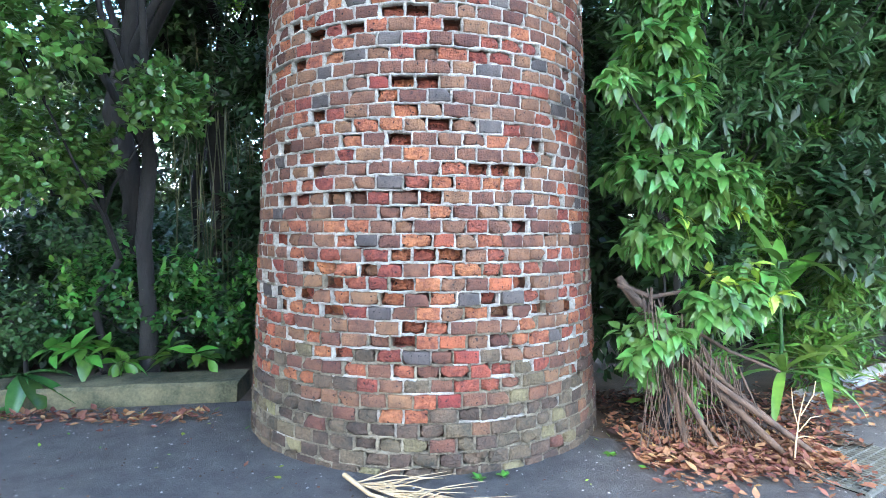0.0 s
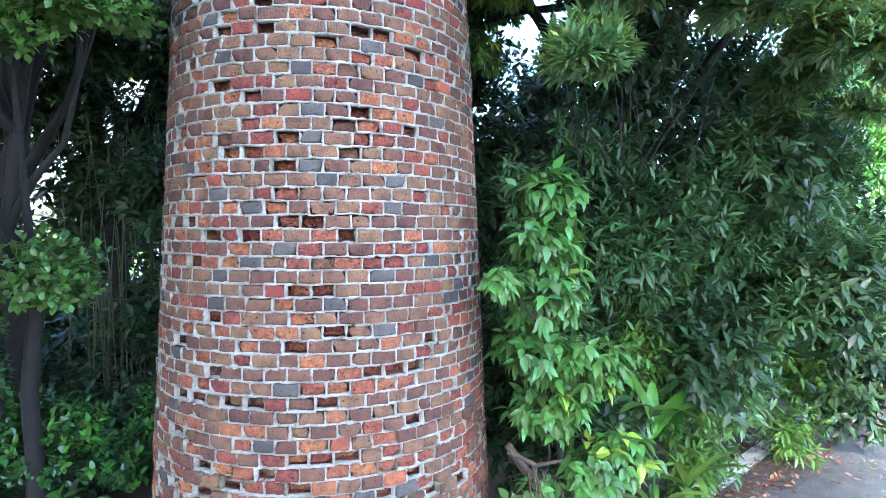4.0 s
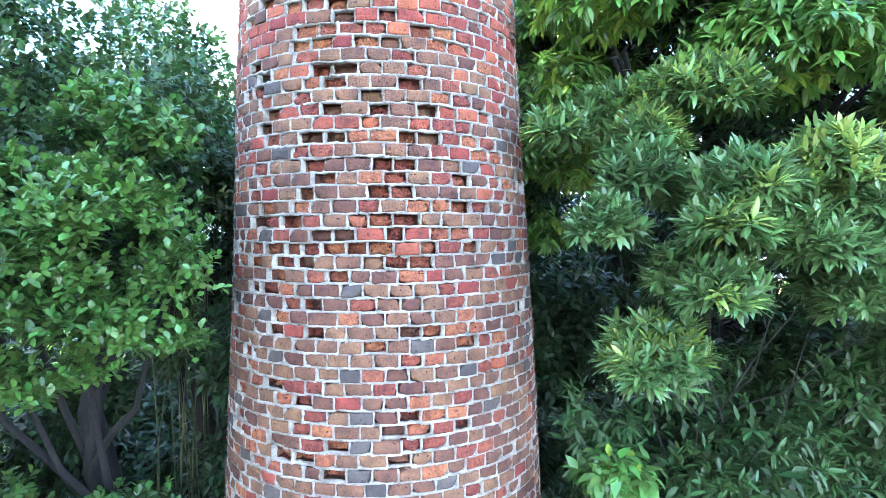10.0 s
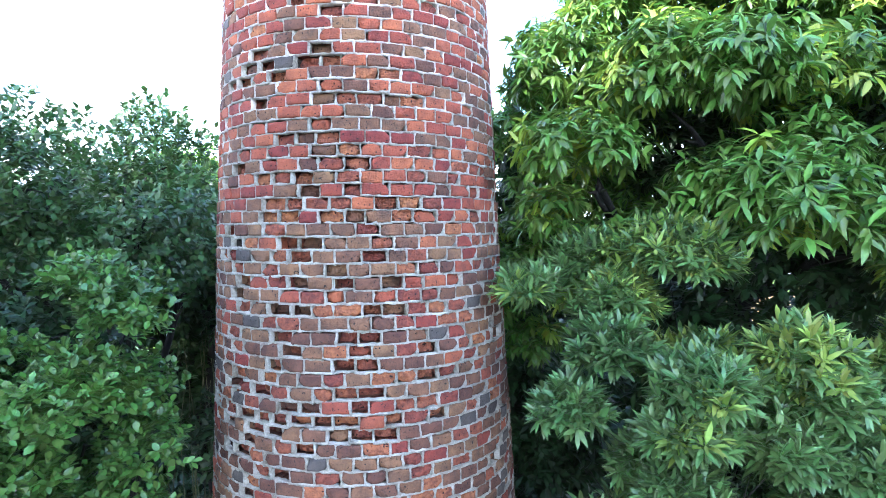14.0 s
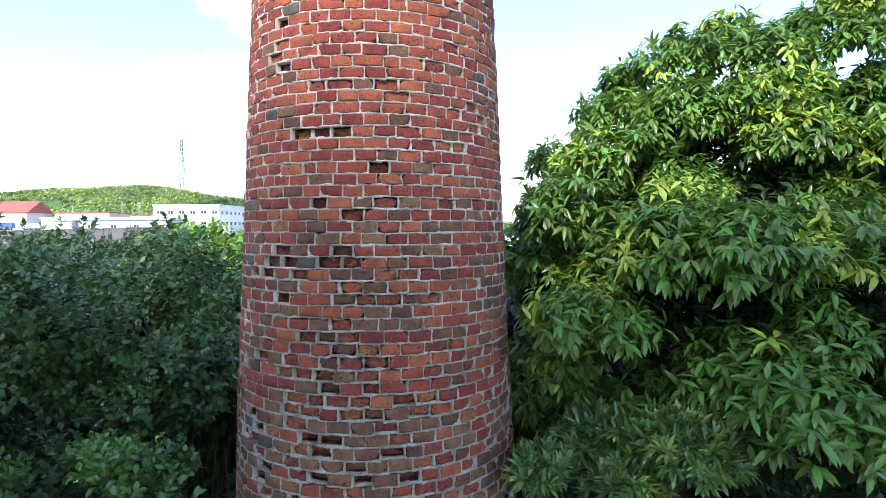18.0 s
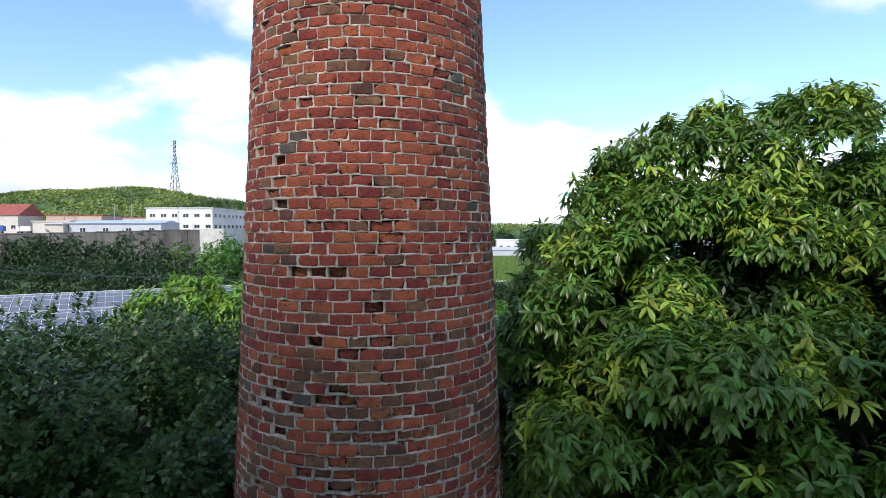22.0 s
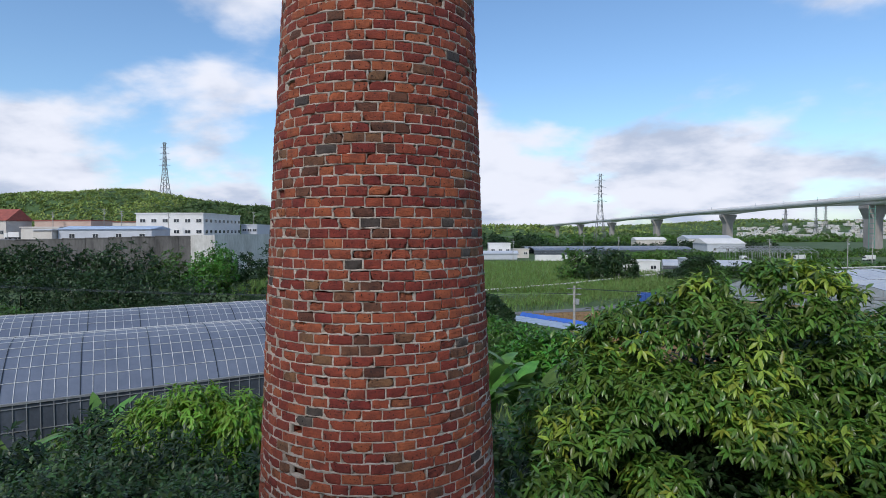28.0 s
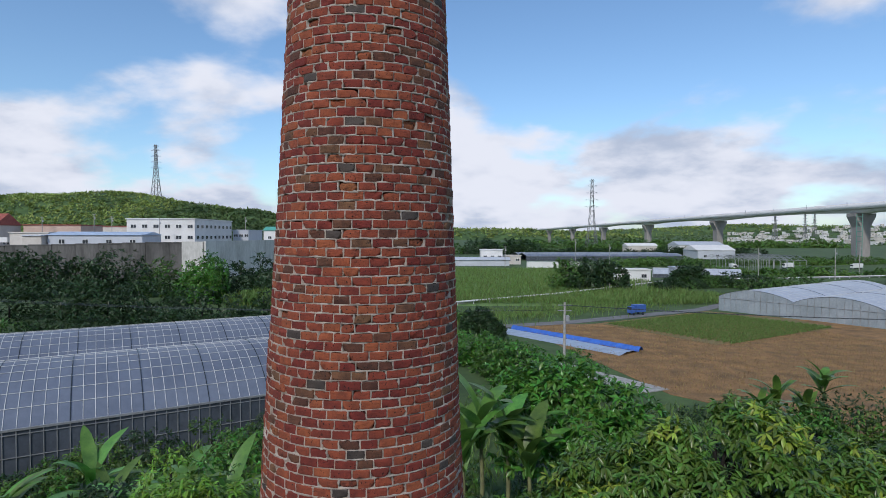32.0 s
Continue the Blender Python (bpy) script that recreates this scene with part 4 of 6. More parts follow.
# hedge along the lane; its bright leaf colour stands in for haze there
thicket("hedge", "mixed green hedge along the lane", 27, [(3.6 + i * 0.75, 1.62 + i * 0.48 + _r.uniform(-0.1, 0.2), 0.55 + (i % 3) * 0.75, 0.6, 0.45, 0.6) for i in range(14)], 2600, DROOP, LEAF_BRIGHT, droop=0.5)
thicket("hedge", "tall leafy hedge above the lane", 28, [(4.4 + i * 0.95, 1.9 + i * 0.5, 2.6 + (i % 3) * 0.9, 0.8, 0.6, 0.8) for i in range(10)], 2200, DROOP, LEAF_BRIGHT, droop=0.5)
# shrub against the chimney with its hanging roots
LEAF_SHRUB = leaf_material("shrub_leaf", (0.13, 0.27, 0.055), (0.055, 0.135, 0.03), 0.33)
plant("broad_leaf_shrub", "bright shrub with pointed hanging leaves growing against the chimney", "shrub", 34, (1.35, -0.6, 0), (1.25, -0.7, 1.6), 0.022,
      [(1.22, -0.78, 2.12, 0.22, 0.2, 0.2), (1.25, -0.75, 1.85, 0.24, 0.22, 0.22), (0.95, -0.92, 1.93, 0.10, 0.1, 0.08), (1.5, -0.75, 1.42, 0.32, 0.22, 0.16), (1.2, -0.72, 1.5, 0.22, 0.2, 0.15), (1.3, -0.7, 1.15, 0.25, 0.2, 0.14),
       (1.65, -0.78, 0.85, 0.28, 0.18, 0.2), (1.2, -0.8, 0.58, 0.2, 0.15, 0.18), (1.25, -0.8, 2.42, 0.2, 0.15, 0.12)], 620, OVATE, LEAF_SHRUB, count=7, spread=1.0, droop=0.8, back=0.05, inner=0.6, size=(0.62, 0.95), shoots=LEAF_NEW, top_share=0.04)


# unseen tall trees added across the lane, to shade it and the chimney
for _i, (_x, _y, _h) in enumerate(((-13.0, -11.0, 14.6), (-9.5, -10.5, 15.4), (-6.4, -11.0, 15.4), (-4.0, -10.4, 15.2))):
    plant("lane_tree", "unseen tall leafy tree added across the lane for its shade", "tree", 70 + _i, (_x, _y, 0), (_x, _y, 6.5), 0.22,
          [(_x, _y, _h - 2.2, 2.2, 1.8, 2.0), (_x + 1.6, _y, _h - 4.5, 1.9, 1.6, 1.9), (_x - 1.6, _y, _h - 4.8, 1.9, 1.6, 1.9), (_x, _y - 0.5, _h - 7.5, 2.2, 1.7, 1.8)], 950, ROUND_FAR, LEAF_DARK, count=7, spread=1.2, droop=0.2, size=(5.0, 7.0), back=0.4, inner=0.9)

# two more unseen trees, added to cut the light on the thicket
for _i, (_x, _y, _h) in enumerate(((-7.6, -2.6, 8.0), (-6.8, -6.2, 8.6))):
    plant("lane_tree", "unseen low-branched evergreen tree added to shade the thicket", "tree", 80 + _i, (_x, _y, 0), (_x, _y, 4.0), 0.16,
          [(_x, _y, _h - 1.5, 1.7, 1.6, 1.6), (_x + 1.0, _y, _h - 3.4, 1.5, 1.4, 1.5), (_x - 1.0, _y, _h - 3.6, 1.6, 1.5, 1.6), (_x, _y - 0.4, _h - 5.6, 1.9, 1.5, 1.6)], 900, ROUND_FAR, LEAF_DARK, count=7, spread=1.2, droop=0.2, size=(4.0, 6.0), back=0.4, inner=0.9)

# bright leaf colour stands in for sun on the far bank
thicket("hedge", "yellow-green bank further down the lane, its sunlight put into the leaf colour", 45, [(7.5 + i * 0.9, 4.0 + i * 0.5, 0.6 + (i % 2) * 0.6, 0.8, 0.6, 0.6) for i in range(8)], 1500, DROOP, LEAF_BRIGHT, droop=0.5)

thicket("thicket", "dark leafy thicket beyond the end of the low wall", 46, [(-8.0 + (i % 3) * 0.5, -1.6 + i * 0.75, 1.2 + (i % 4) * 1.1, 0.9, 0.8, 1.0) for i in range(11)], 3200, size=(1.4, 2.3))

# ground cover darkened by colour, as shade under the trees
thicket("ground_cover", "low ground cover behind the wall, coloured dark for shade", 47, [(-4.6 + i * 0.3, 0.75 + (i * 5 % 4) * 0.45, 0.22, 0.35, 0.3, 0.18) for i in range(12)], 1700, TINY, LEAF_DARK, count=9, size=(1.2, 2.2))

# unseen high crown, added to keep sun off the drooping tree
plant("lane_tree", "unseen slender tree with a high crown, added to shade the drooping tree", "tree", 76, (-0.2, -10.8, 0), (-0.2, -10.8, 11.6), 0.2,
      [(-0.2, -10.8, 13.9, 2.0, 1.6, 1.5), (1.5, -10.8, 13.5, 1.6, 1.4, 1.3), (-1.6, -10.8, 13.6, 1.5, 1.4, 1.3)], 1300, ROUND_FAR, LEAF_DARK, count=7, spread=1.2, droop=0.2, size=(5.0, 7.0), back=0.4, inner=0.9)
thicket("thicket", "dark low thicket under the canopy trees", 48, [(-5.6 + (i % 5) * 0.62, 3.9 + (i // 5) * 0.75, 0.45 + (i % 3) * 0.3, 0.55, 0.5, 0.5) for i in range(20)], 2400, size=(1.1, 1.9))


# ---- small plants and litter by the lane ----
def blade(name, length, width, bend, mat, steps=8, ribs=0.0, seed=0, tear=0.0):
    """A long leaf along +y that arches over: bend in radians from base to tip, folded at the midrib."""
    rng = random.Random(seed)
    verts, faces = [], []
    y = z = 0.0
    for i in range(steps + 1):
        t = i / steps
        w = width / 2 * max(0.04, math.sin(math.pi * min(1.0, 0.08 + t * 0.92)) ** 0.6) * (1 if t < 0.98 else 0.1)
        j = 1 - tear * rng.random()
        verts += [(-w * j, y, z + w * 0.25), (0, y, z), (w * (1 - tear * rng.random()), y, z + w * 0.25)]
        a = -bend * t
        y += length / steps * math.cos(a)
        z += length / steps * math.sin(a)
    for i in range(steps):
        k = 3 * i
        faces += [(k, k + 1, k + 4, k + 3), (k + 1, k + 2, k + 5, k + 4)]
    return mesh_from(name, verts, faces, [mat], smooth=True)


def blades_plant(name, label, category, at, seed, specs, mat, stem=None):
    """A tuft: specs of (turn, lift, length, width, bend)."""
    p = thing(name, label, category, pose(*at))
    h = 0.0
    if stem:
        h = stem[0]
        part("stem", tube("stem", [(0, 0, 0), (0.02 * h, 0, h * 0.5), (0, 0.02 * h, h)], [stem[1], stem[1] * 0.9, stem[1] * 0.6], stem[2]), p)
    for i, (turn, lift, length, width, bend) in enumerate(specs):
        part("leaf", blade("leaf", length, width, bend, mat, seed=seed * 50 + i, tear=0.12 if length > 0.8 else 0.0), p, m=pose(0, 0, h * (0.8 + 0.2 * (i % 3) / 2), lift, 0, turn))
    return p


def fan(seed, n, lift, length, width, bend):
    r = random.Random(seed)
    return [(360 / n * i + r.uniform(-20, 20), r.uniform(*lift), length * r.uniform(0.75, 1.1), width * r.uniform(0.85, 1.1), bend * r.uniform(0.6, 1.3)) for i in range(n)]


blades_plant("ginger_plant", "shell ginger with long pointed light green leaves", "plant", (2.12, -0.42, 0.02), 1, [(-62, 38, 0.55, 0.11, 0.4), (-72, 18, 0.56, 0.09, 0.5), (-84, 4, 0.46, 0.08, 0.9), (-30, 65, 0.42, 0.09, 0.4), (30, 70, 0.42, 0.09, 0.5), (120, 30, 0.4, 0.08, 0.9)], LEAF_BRIGHT, (0.98, 0.012, LEAF_DEEP))
blades_plant("ginger_plant", "shell ginger with long narrow green leaves over the litter", "plant", (2.1, -0.5, 0.35), 2, fan(2, 9, (0, 45), 0.55, 0.06, 1.3), LEAF_DROOP)
blades_plant("ginger_plant", "shell ginger with long narrow green leaves by the lane", "plant", (2.6, -0.1, 0.3), 3, fan(3, 10, (5, 60), 0.6, 0.065, 1.2), LEAF_DROOP)
for _i in range(7):
    blades_plant("lane_grass_clump", "clump of arching green blades along the lane edge", "plant", (3.9 + _i * 0.85, 1.62 + _i * 0.54, 0.05), 10 + _i, fan(10 + _i, 12, (20, 75), 0.75, 0.05, 1.4), LEAF_BRIGHT)
blades_plant("aspidistra", "dark broad-leaved plant hanging over the low wall", "plant", (-2.62, 0.05, 0.22), 5, [(200, -35, 0.34, 0.11, 0.3), (235, -25, 0.36, 0.11, 0.4), (260, -12, 0.42, 0.09, 0.5), (165, -50, 0.32, 0.11, 0.2), (290, 10, 0.3, 0.1, 0.7), (120, 0, 0.3, 0.1, 0.8)], LEAF_DEEP)


ROOT = material("root_bark", (0.115, 0.072, 0.046), (0.045, 0.030, 0.021), 12, 0.9, 0.8, 70)


def build_roots():
    r = random.Random(8)
    t = thing("root_tangle", "tangle of bare brown roots and dead stems leaning by the chimney", "roots")
    part("root", tube("root", [(1.05, -0.66, 0.92), (1.25, -0.72, 0.62), (1.5, -0.82, 0.36), (1.83, -1.0, 0.02)], [0.024, 0.026, 0.022, 0.016], ROOT), t)
    part("root", tube("root", [(1.05, -0.66, 0.88), (1.2, -0.75, 0.82), (1.4, -0.78, 0.86)], [0.018, 0.014, 0.008], ROOT), t)
    part("root", tube("root", [(1.2, -0.72, 0.55), (1.3, -0.8, 0.35), (1.36, -0.86, 0.02)], [0.02, 0.018, 0.013], ROOT), t)
    part("root", tube("root", [(1.5, -0.7, 0.55), (1.62, -0.82, 0.3), (1.75, -0.8, 0.02)], [0.015, 0.014, 0.011], ROOT), t)
    for a, b, c, q in (((1.1, -0.7, 0.85), (1.45, -0.85, 0.42), (2.0, -1.02, 0.02), 0.019), ((1.3, -0.75, 0.62), (1.62, -0.85, 0.33), (1.98, -0.86, 0.05), 0.012), ((1.15, -0.72, 0.7), (1.3, -0.84, 0.4), (1.5, -0.95, 0.02), 0.017), ((1.35, -0.66, 0.7), (1.65, -0.72, 0.52), (1.95, -0.7, 0.4), 0.010)):
        part("root", tube("root", [a, b, c], [q, q * 0.9, q * 0.7], ROOT), t)
    for i in range(60):
        x = 1.08 + r.random() * 0.6
        y = -0.72 - r.random() * 0.18
        z = 0.95 - (x - 1.05) * 0.9 + r.uniform(-0.1, 0.05)
        part("rootlet", tube("rootlet", [(x, y, max(0.12, z)), (x + r.uniform(-0.05, 0.1), y - 0.03, max(0.08, z * 0.5)), (x + r.uniform(-0.08, 0.2), y - r.uniform(0, 0.1), 0.01)], [0.0035, 0.0028, 0.0018], ROOT, 4), t)


build_roots()


def build_dry_twig():
    t = thing("dry_twig", "pale leafless forked twig standing in the litter", "twig", pose(1.78, -1.08, 0))
    part("stem", tube("stem", [(0, 0, 0), (0.01, 0, 0.16), (0.03, 0.01, 0.28), (0.05, 0.0, 0.40)], [0.005, 0.004, 0.003, 0.002], DRY_STRAW, 5), t)
    for a, b, c in (((0.02, 0, 0.2), (0.08, 0, 0.27), (0.14, 0, 0.28)), ((0.02, 0, 0.22), (-0.01, 0, 0.32), (-0.02, 0, 0.42)), ((0.03, 0, 0.28), (0.09, 0, 0.38), (0.1, 0, 0.45)), ((0.01, 0, 0.17), (0.05, 0, 0.18), (0.1, 0, 0.17))):
        part("fork", tube("fork", [a, b, c], [0.003, 0.0025, 0.0015], DRY_STRAW, 4), t)


DRY_STRAW = material("dry_straw", (0.55, 0.42, 0.24), (0.36, 0.25, 0.13), 9, 0.9, 0.2, 60)
build_dry_twig()


def build_fallen_frond():
    """Dry palm frond on the asphalt in front of the chimney."""
    r = random.Random(5)
    t = thing("fallen_frond", "dry straw-coloured palm frond lying on the asphalt", "frond", pose(0, 0, 0.022))
    part("rachis", tube("rachis", [(-0.38, -1.16, 0.03), (-0.25, -1.32, 0.012), (0.05, -1.5, 0.006)], [0.012, 0.009, 0.005], DRY_STRAW, 6), t)
    for i in range(44):
        s = i / 44
        x, y = -0.33 + s * 0.42, -1.2 - s * 0.32
        a = math.radians(r.uniform(-28, 32))
        l = r.uniform(0.15, 0.42)
        part("leaflet", tube("leaflet", [(x, y, 0.012), (x + l * 0.5 * math.cos(a), y + l * 0.5 * math.sin(a), 0.016 + r.random() * 0.02), (x + l * math.cos(a), y + l * math.sin(a), 0.004)], [0.004, 0.003, 0.001], DRY_STRAW, 4), t)


build_fallen_frond()


def litter(name, label, seed, n, place, shape, mats, size=(0.6, 1.2), high=0.02):
    rng = np.random.default_rng(seed)
    xy = place(rng, n)
    ok = np.hypot(xy[:, 0], xy[:, 1]) > BASE_RADIUS + 0.03
    xy = xy[ok]
    n = len(xy)
    p = np.column_stack([xy, 0.016 + rng.random(n) * high])
    a = rng.uniform(0, 2 * np.pi, n)
    f = np.column_stack([np.cos(a), np.sin(a), rng.normal(size=n) * 0.25])
    up = np.column_stack([rng.normal(size=n) * 0.3, rng.normal(size=n) * 0.3, np.ones(n)])
    me = leaves_mesh(name, shape, p, f, up, rng.uniform(*size, n), mats, rng.integers(0, len(mats), n))
    thing(name, label, "leaf litter", kind="stuff", me=me)


LEAF_MOULD = leaf_material("mould_leaf", (0.075, 0.045, 0.028), (0.03, 0.02, 0.014), 0.8)
LEAF_STRAW = leaf_material("straw_leaf", (0.36, 0.20, 0.09), (0.20, 0.10, 0.05), 0.8)
FALLEN = leaf_shape(0.085, 0.042, 0.45, 0.35, -0.2)
litter("leaf_litter", "brown fallen leaves heaped beside the chimney", 1, 1900, lambda r, n: np.column_stack([1.05 + r.random(n) ** 0.8 * 1.0, -0.95 + r.normal(size=n) * 0.16 + 0.0 * n]), FALLEN, [LEAF_DRY, LEAF_DRY, LEAF_DRY, LEAF_DRY, LEAF_STRAW], (0.4, 0.85), 0.06)
litter("leaf_litter", "brown leaves and dark mould under the roots", 6, 2600, lambda r, n: np.column_stack([1.05 + r.random(n) * 1.3, -0.85 + r.random(n) * 1.0]), FALLEN, [LEAF_DRY, LEAF_MOULD, LEAF_MOULD], (0.4, 0.85), 0.05)
litter("leaf_litter", "brown fallen leaves along the kerb", 2, 2600, lambda r, n: (lambda s: np.column_stack([1.7 + s * 9, -0.62 + s * 5.2 + r.normal(size=n) * 0.22]))(r.random(n) ** 1.6), FALLEN, [LEAF_DRY, LEAF_DRY, LEAF_DRY, LEAF_DRY, LEAF_STRAW], (0.4, 0.85), 0.03)
litter("leaf_litter", "brown fallen leaves along the low wall", 3, 420, lambda r, n: np.column_stack([-3.2 + r.random(n) * 1.9, -0.19 + 0.09 * r.random(n) * 1.2 - np.abs(r.normal(size=n)) * 0.10]), FALLEN, [LEAF_DRY, LEAF_DRY, LEAF_DRY, LEAF_DRY, LEAF_STRAW], (0.35, 0.9))
litter("scattered_leaves", "single fallen leaves, green, yellow and brown, on the asphalt", 4, 170, lambda r, n: np.column_stack([r.uniform(-3.2, 3.4, n), r.uniform(-2.1, 0.0, n)]), FALLEN, [LEAF_DRY, LEAF_BRIGHT, LEAF_NEW], (0.25, 0.6), 0.004)
litter("scattered_leaves", "wet leaves and twigs on the lane", 5, 260, lambda r, n: np.column_stack([r.uniform(3.5, 9, n), r.uniform(-1.0, 2.2, n)]), FALLEN, [LEAF_DRY, LEAF_DROOP], (0.4, 0.9), 0.004)
for _i, (_x, _y) in enumerate(((0.24, -1.13), (0.36, -1.11), (0.95, -0.86))):
    blades_plant("weed_seedling", "tiny green weed growing at the foot of the chimney", "weed", (_x, _y, 0.01), 60 + _i, fan(60 + _i, 6, (10, 50), 0.045, 0.022, 0.5), LEAF_BRIGHT)


def build_canes():
    r = random.Random(12)
    for i in range(26):
        x, y = -2.6 + r.random() * 1.2, 2.2 + r.random() * 0.8
        h = 2.2 + r.random() * 1.4
        t = thing("cane_stem", "thin upright green cane in the thicket", "cane", pose(x, y, 0), "canes in the thicket")
        dx = r.uniform(-0.25, 0.25)
        part("stalk", tube("stalk", [(0, 0, 0), (dx * 0.3, 0, h * 0.5), (dx, r.uniform(-0.1, 0.1), h)], [0.008, 0.007, 0.003], CANE, 5), t)


CANE = material("cane", (0.11, 0.12, 0.045), (0.05, 0.06, 0.025), 4, 0.6, 0.1, 30)
build_canes()

# ---- bananas, palms and scrub on the slope ----
STEM_GREEN = material("banana_stem", (0.22, 0.24, 0.10), (0.12, 0.12, 0.06), 3, 0.7, 0.3, 20)


def banana(x, y, height, seed, n=9, length=2.3, lift=(25, 80), label="banana plant with broad arching green leaves", mat=None):
    z = float(ground_height(np.array(x), np.array(y)))
    return blades_plant("banana_plant", label, "banana", (x, y, z - 0.1), seed, fan(seed, n, lift, length, length * 0.25, 1.2), mat or LEAF_BANANA, (height, 0.11, STEM_GREEN))


for _i, (_x, _y, _h) in enumerate(((-14.2, 19.5, 2.7), (-12.8, 18.2, 2.2), (-10.2, 15.5, 2.6), (-9.2, 16.5, 3.3), (-8.2, 15.2, 3.2), (-7.2, 16.2, 2.8), (-11.8, 16.5, 2.2), (-17.0, 18.0, 2.2))):
    banana(_x, _y, _h + 0.5, 100 + _i, 12, 2.5, (5, 80))
for _i, (_x, _y, _h) in enumerate(((2.2, 20.0, 5.2), (3.4, 20.6, 4.6), (1.4, 19.2, 4.2), (4.2, 19.4, 3.6))):
    banana(_x, _y, _h, 120 + _i, 9, 3.1, (50, 88), "tall plantain with upright paddle-shaped leaves")
for _i, (_x, _y, _h) in enumerate(((20.0, 30.5, 3.2), (21.4, 31.0, 3.6), (22.6, 30.0, 3.2), (24.6, 31.5, 4.6))):
    banana(_x, _y, _h, 130 + _i, 11, 2.1, (30, 85), "tall plantain with upright paddle-shaped leaves", LEAF_DROOP)


def wood(name, label, category, seed, blobs, tips, mat, size, shape=None, kind="", trunk=True, droop=0.2, count=6):
    """A tree or bush some way off: trunk and crown of larger leaf clumps."""
    t = thing(name, label, category, kind=kind)
    if trunk:
        x, y = blobs[0][0], blobs[0][1]
        z = float(ground_height(np.array(x), np.array(y)))
        part("trunk", tube("trunk", [(x, y, z - 0.1), (x + 0.05, y, (z + blobs[0][2]) / 2), (x, y, blobs[0][2])], [0.14, 0.11, 0.06], BARK, 6), t)
    crown("crown", seed, blobs, tips, shape or SPRAY, mat, t, count=count, spread=1.1, droop=droop, size=size, back=size[0] * 0.15, inner=0.5, clump=(2.6 / max(0.4, max(b[3] for b in blobs)), -0.4, 0.1 * max(b[3] for b in blobs)))
    return t


SPRAY = simple_leaf(1.0, 0.42, 0.25, 0.25)
# umbrella-shaped light green trees past the chimney
wood("umbrella_tree", "spreading tree with large light green leaflets", "tree", 201, [(6.2, 23, 2.2, 1.9, 1.6, 1.0), (8.4, 22.4, 1.4, 1.9, 1.5, 1.0), (4.4, 23.5, 1.7, 1.6, 1.4, 1.0), (7.2, 21.2, 0.4, 2.4, 1.5, 1.1), (9.8, 22.0, 0.2, 1.6, 1.4, 1.0), (5.0, 21.5, -0.4, 2.0, 1.4, 1.2)], 1100, LEAF_BRIGHT, (0.32, 0.5), droop=0.35)
_r = random.Random(77)
for _i in range(16):
    _x = -24 + _i * 1.75 + _r.uniform(-0.4, 0.4)
    _y = 13.5 + _r.uniform(-3.5, 5.0) + (6 if _x < -14 else 0)
    _z = float(ground_height(np.array(_x), np.array(_y)))
    wood("slope_bush", "rounded green bush on the slope", "bush", 300 + _i, [(_x, _y, _z + 1.2, 1.3, 1.2, 1.2), (_x + 0.9, _y + 0.3, _z + 0.9, 1.0, 1.0, 0.9), (_x - 0.5, _y - 0.6, _z + 1.7, 0.8, 0.8, 0.7)], 320, (LEAF_DROOP, LEAF_BRIGHT, LEAF_DARK)[_i % 3], (0.16, 0.3))
for _i in range(15):
    _x = 4 + _i * 1.8 + _r.uniform(-0.5, 0.5)
    _y = 12 + _r.uniform(-2, 5) + _i * 0.5
    _z = float(ground_height(np.array(_x), np.array(_y)))
    wood("slope_bush", "rounded green bush on the slope", "bush", 330 + _i, [(_x, _y, _z + 1.3, 1.4, 1.2, 1.3), (_x + 0.9, _y + 0.3, _z + 0.9, 1.1, 1.0, 0.9), (_x - 0.6, _y - 0.5, _z + 1.9, 0.9, 0.8, 0.8)], 260, (LEAF_DROOP, LEAF_ROUND, LEAF_BRIGHT)[_i % 3], (0.16, 0.3))
for _i, (_x, _y, _h) in enumerate(((12.5, 25.0, 2.2), (14.5, 26.0, 2.6), (16.0, 27.5, 3.2), (21.5, 28.0, 3.6), (25.0, 29.0, 3.4), (27.5, 27.0, 4.0), (-6.0, 22.0, 3.2), (-8.0, 23.5, 4.4), (-4.5, 20.5, 3.0), (-10.0, 24.0, 3.6), (3.5, 34.0, 3.0), (5.0, 38.0, 3.0))):
    _z = float(ground_height(np.array(_x), np.array(_y)))
    wood("slope_tree", "small leafy tree at the edge of the fields", "tree", 350 + _i, [(_x, _y, _z + _h * 0.7, 1.2, 1.1, _h * 0.32), (_x + 0.9, _y, _z + _h * 0.5, 1.0, 1.0, _h * 0.3), (_x - 0.9, _y + 0.2, _z + _h * 0.45, 1.0, 1.0, _h * 0.3)], 240, (LEAF_DROOP, LEAF_BRIGHT)[_i % 2], (0.2, 0.36))

for _i, (_x, _y, _h) in enumerate(((-8.2, 14.0, 5.8), (-6.4, 13.2, 5.2), (-4.8, 14.4, 5.6), (-3.4, 13.0, 4.6), (-9.6, 12.2, 3.6))):
    _z = float(ground_height(np.array(_x), np.array(_y)))
    wood("slope_tree", "young tree with bright yellow-green leaves on the slope", "tree", 370 + _i, [(_x, _y, _z + _h * 0.8, 0.9, 0.8, _h * 0.2), (_x + 0.7, _y, _z + _h * 0.6, 0.9, 0.8, _h * 0.25), (_x - 0.7, _y + 0.2, _z + _h * 0.55, 0.9, 0.8, _h * 0.25), (_x, _y - 0.4, _z + _h * 0.35, 1.2, 0.9, _h * 0.3)], 620, (LEAF_SUN, LEAF_BRIGHT)[_i % 2], (0.13, 0.24), droop=0.5)

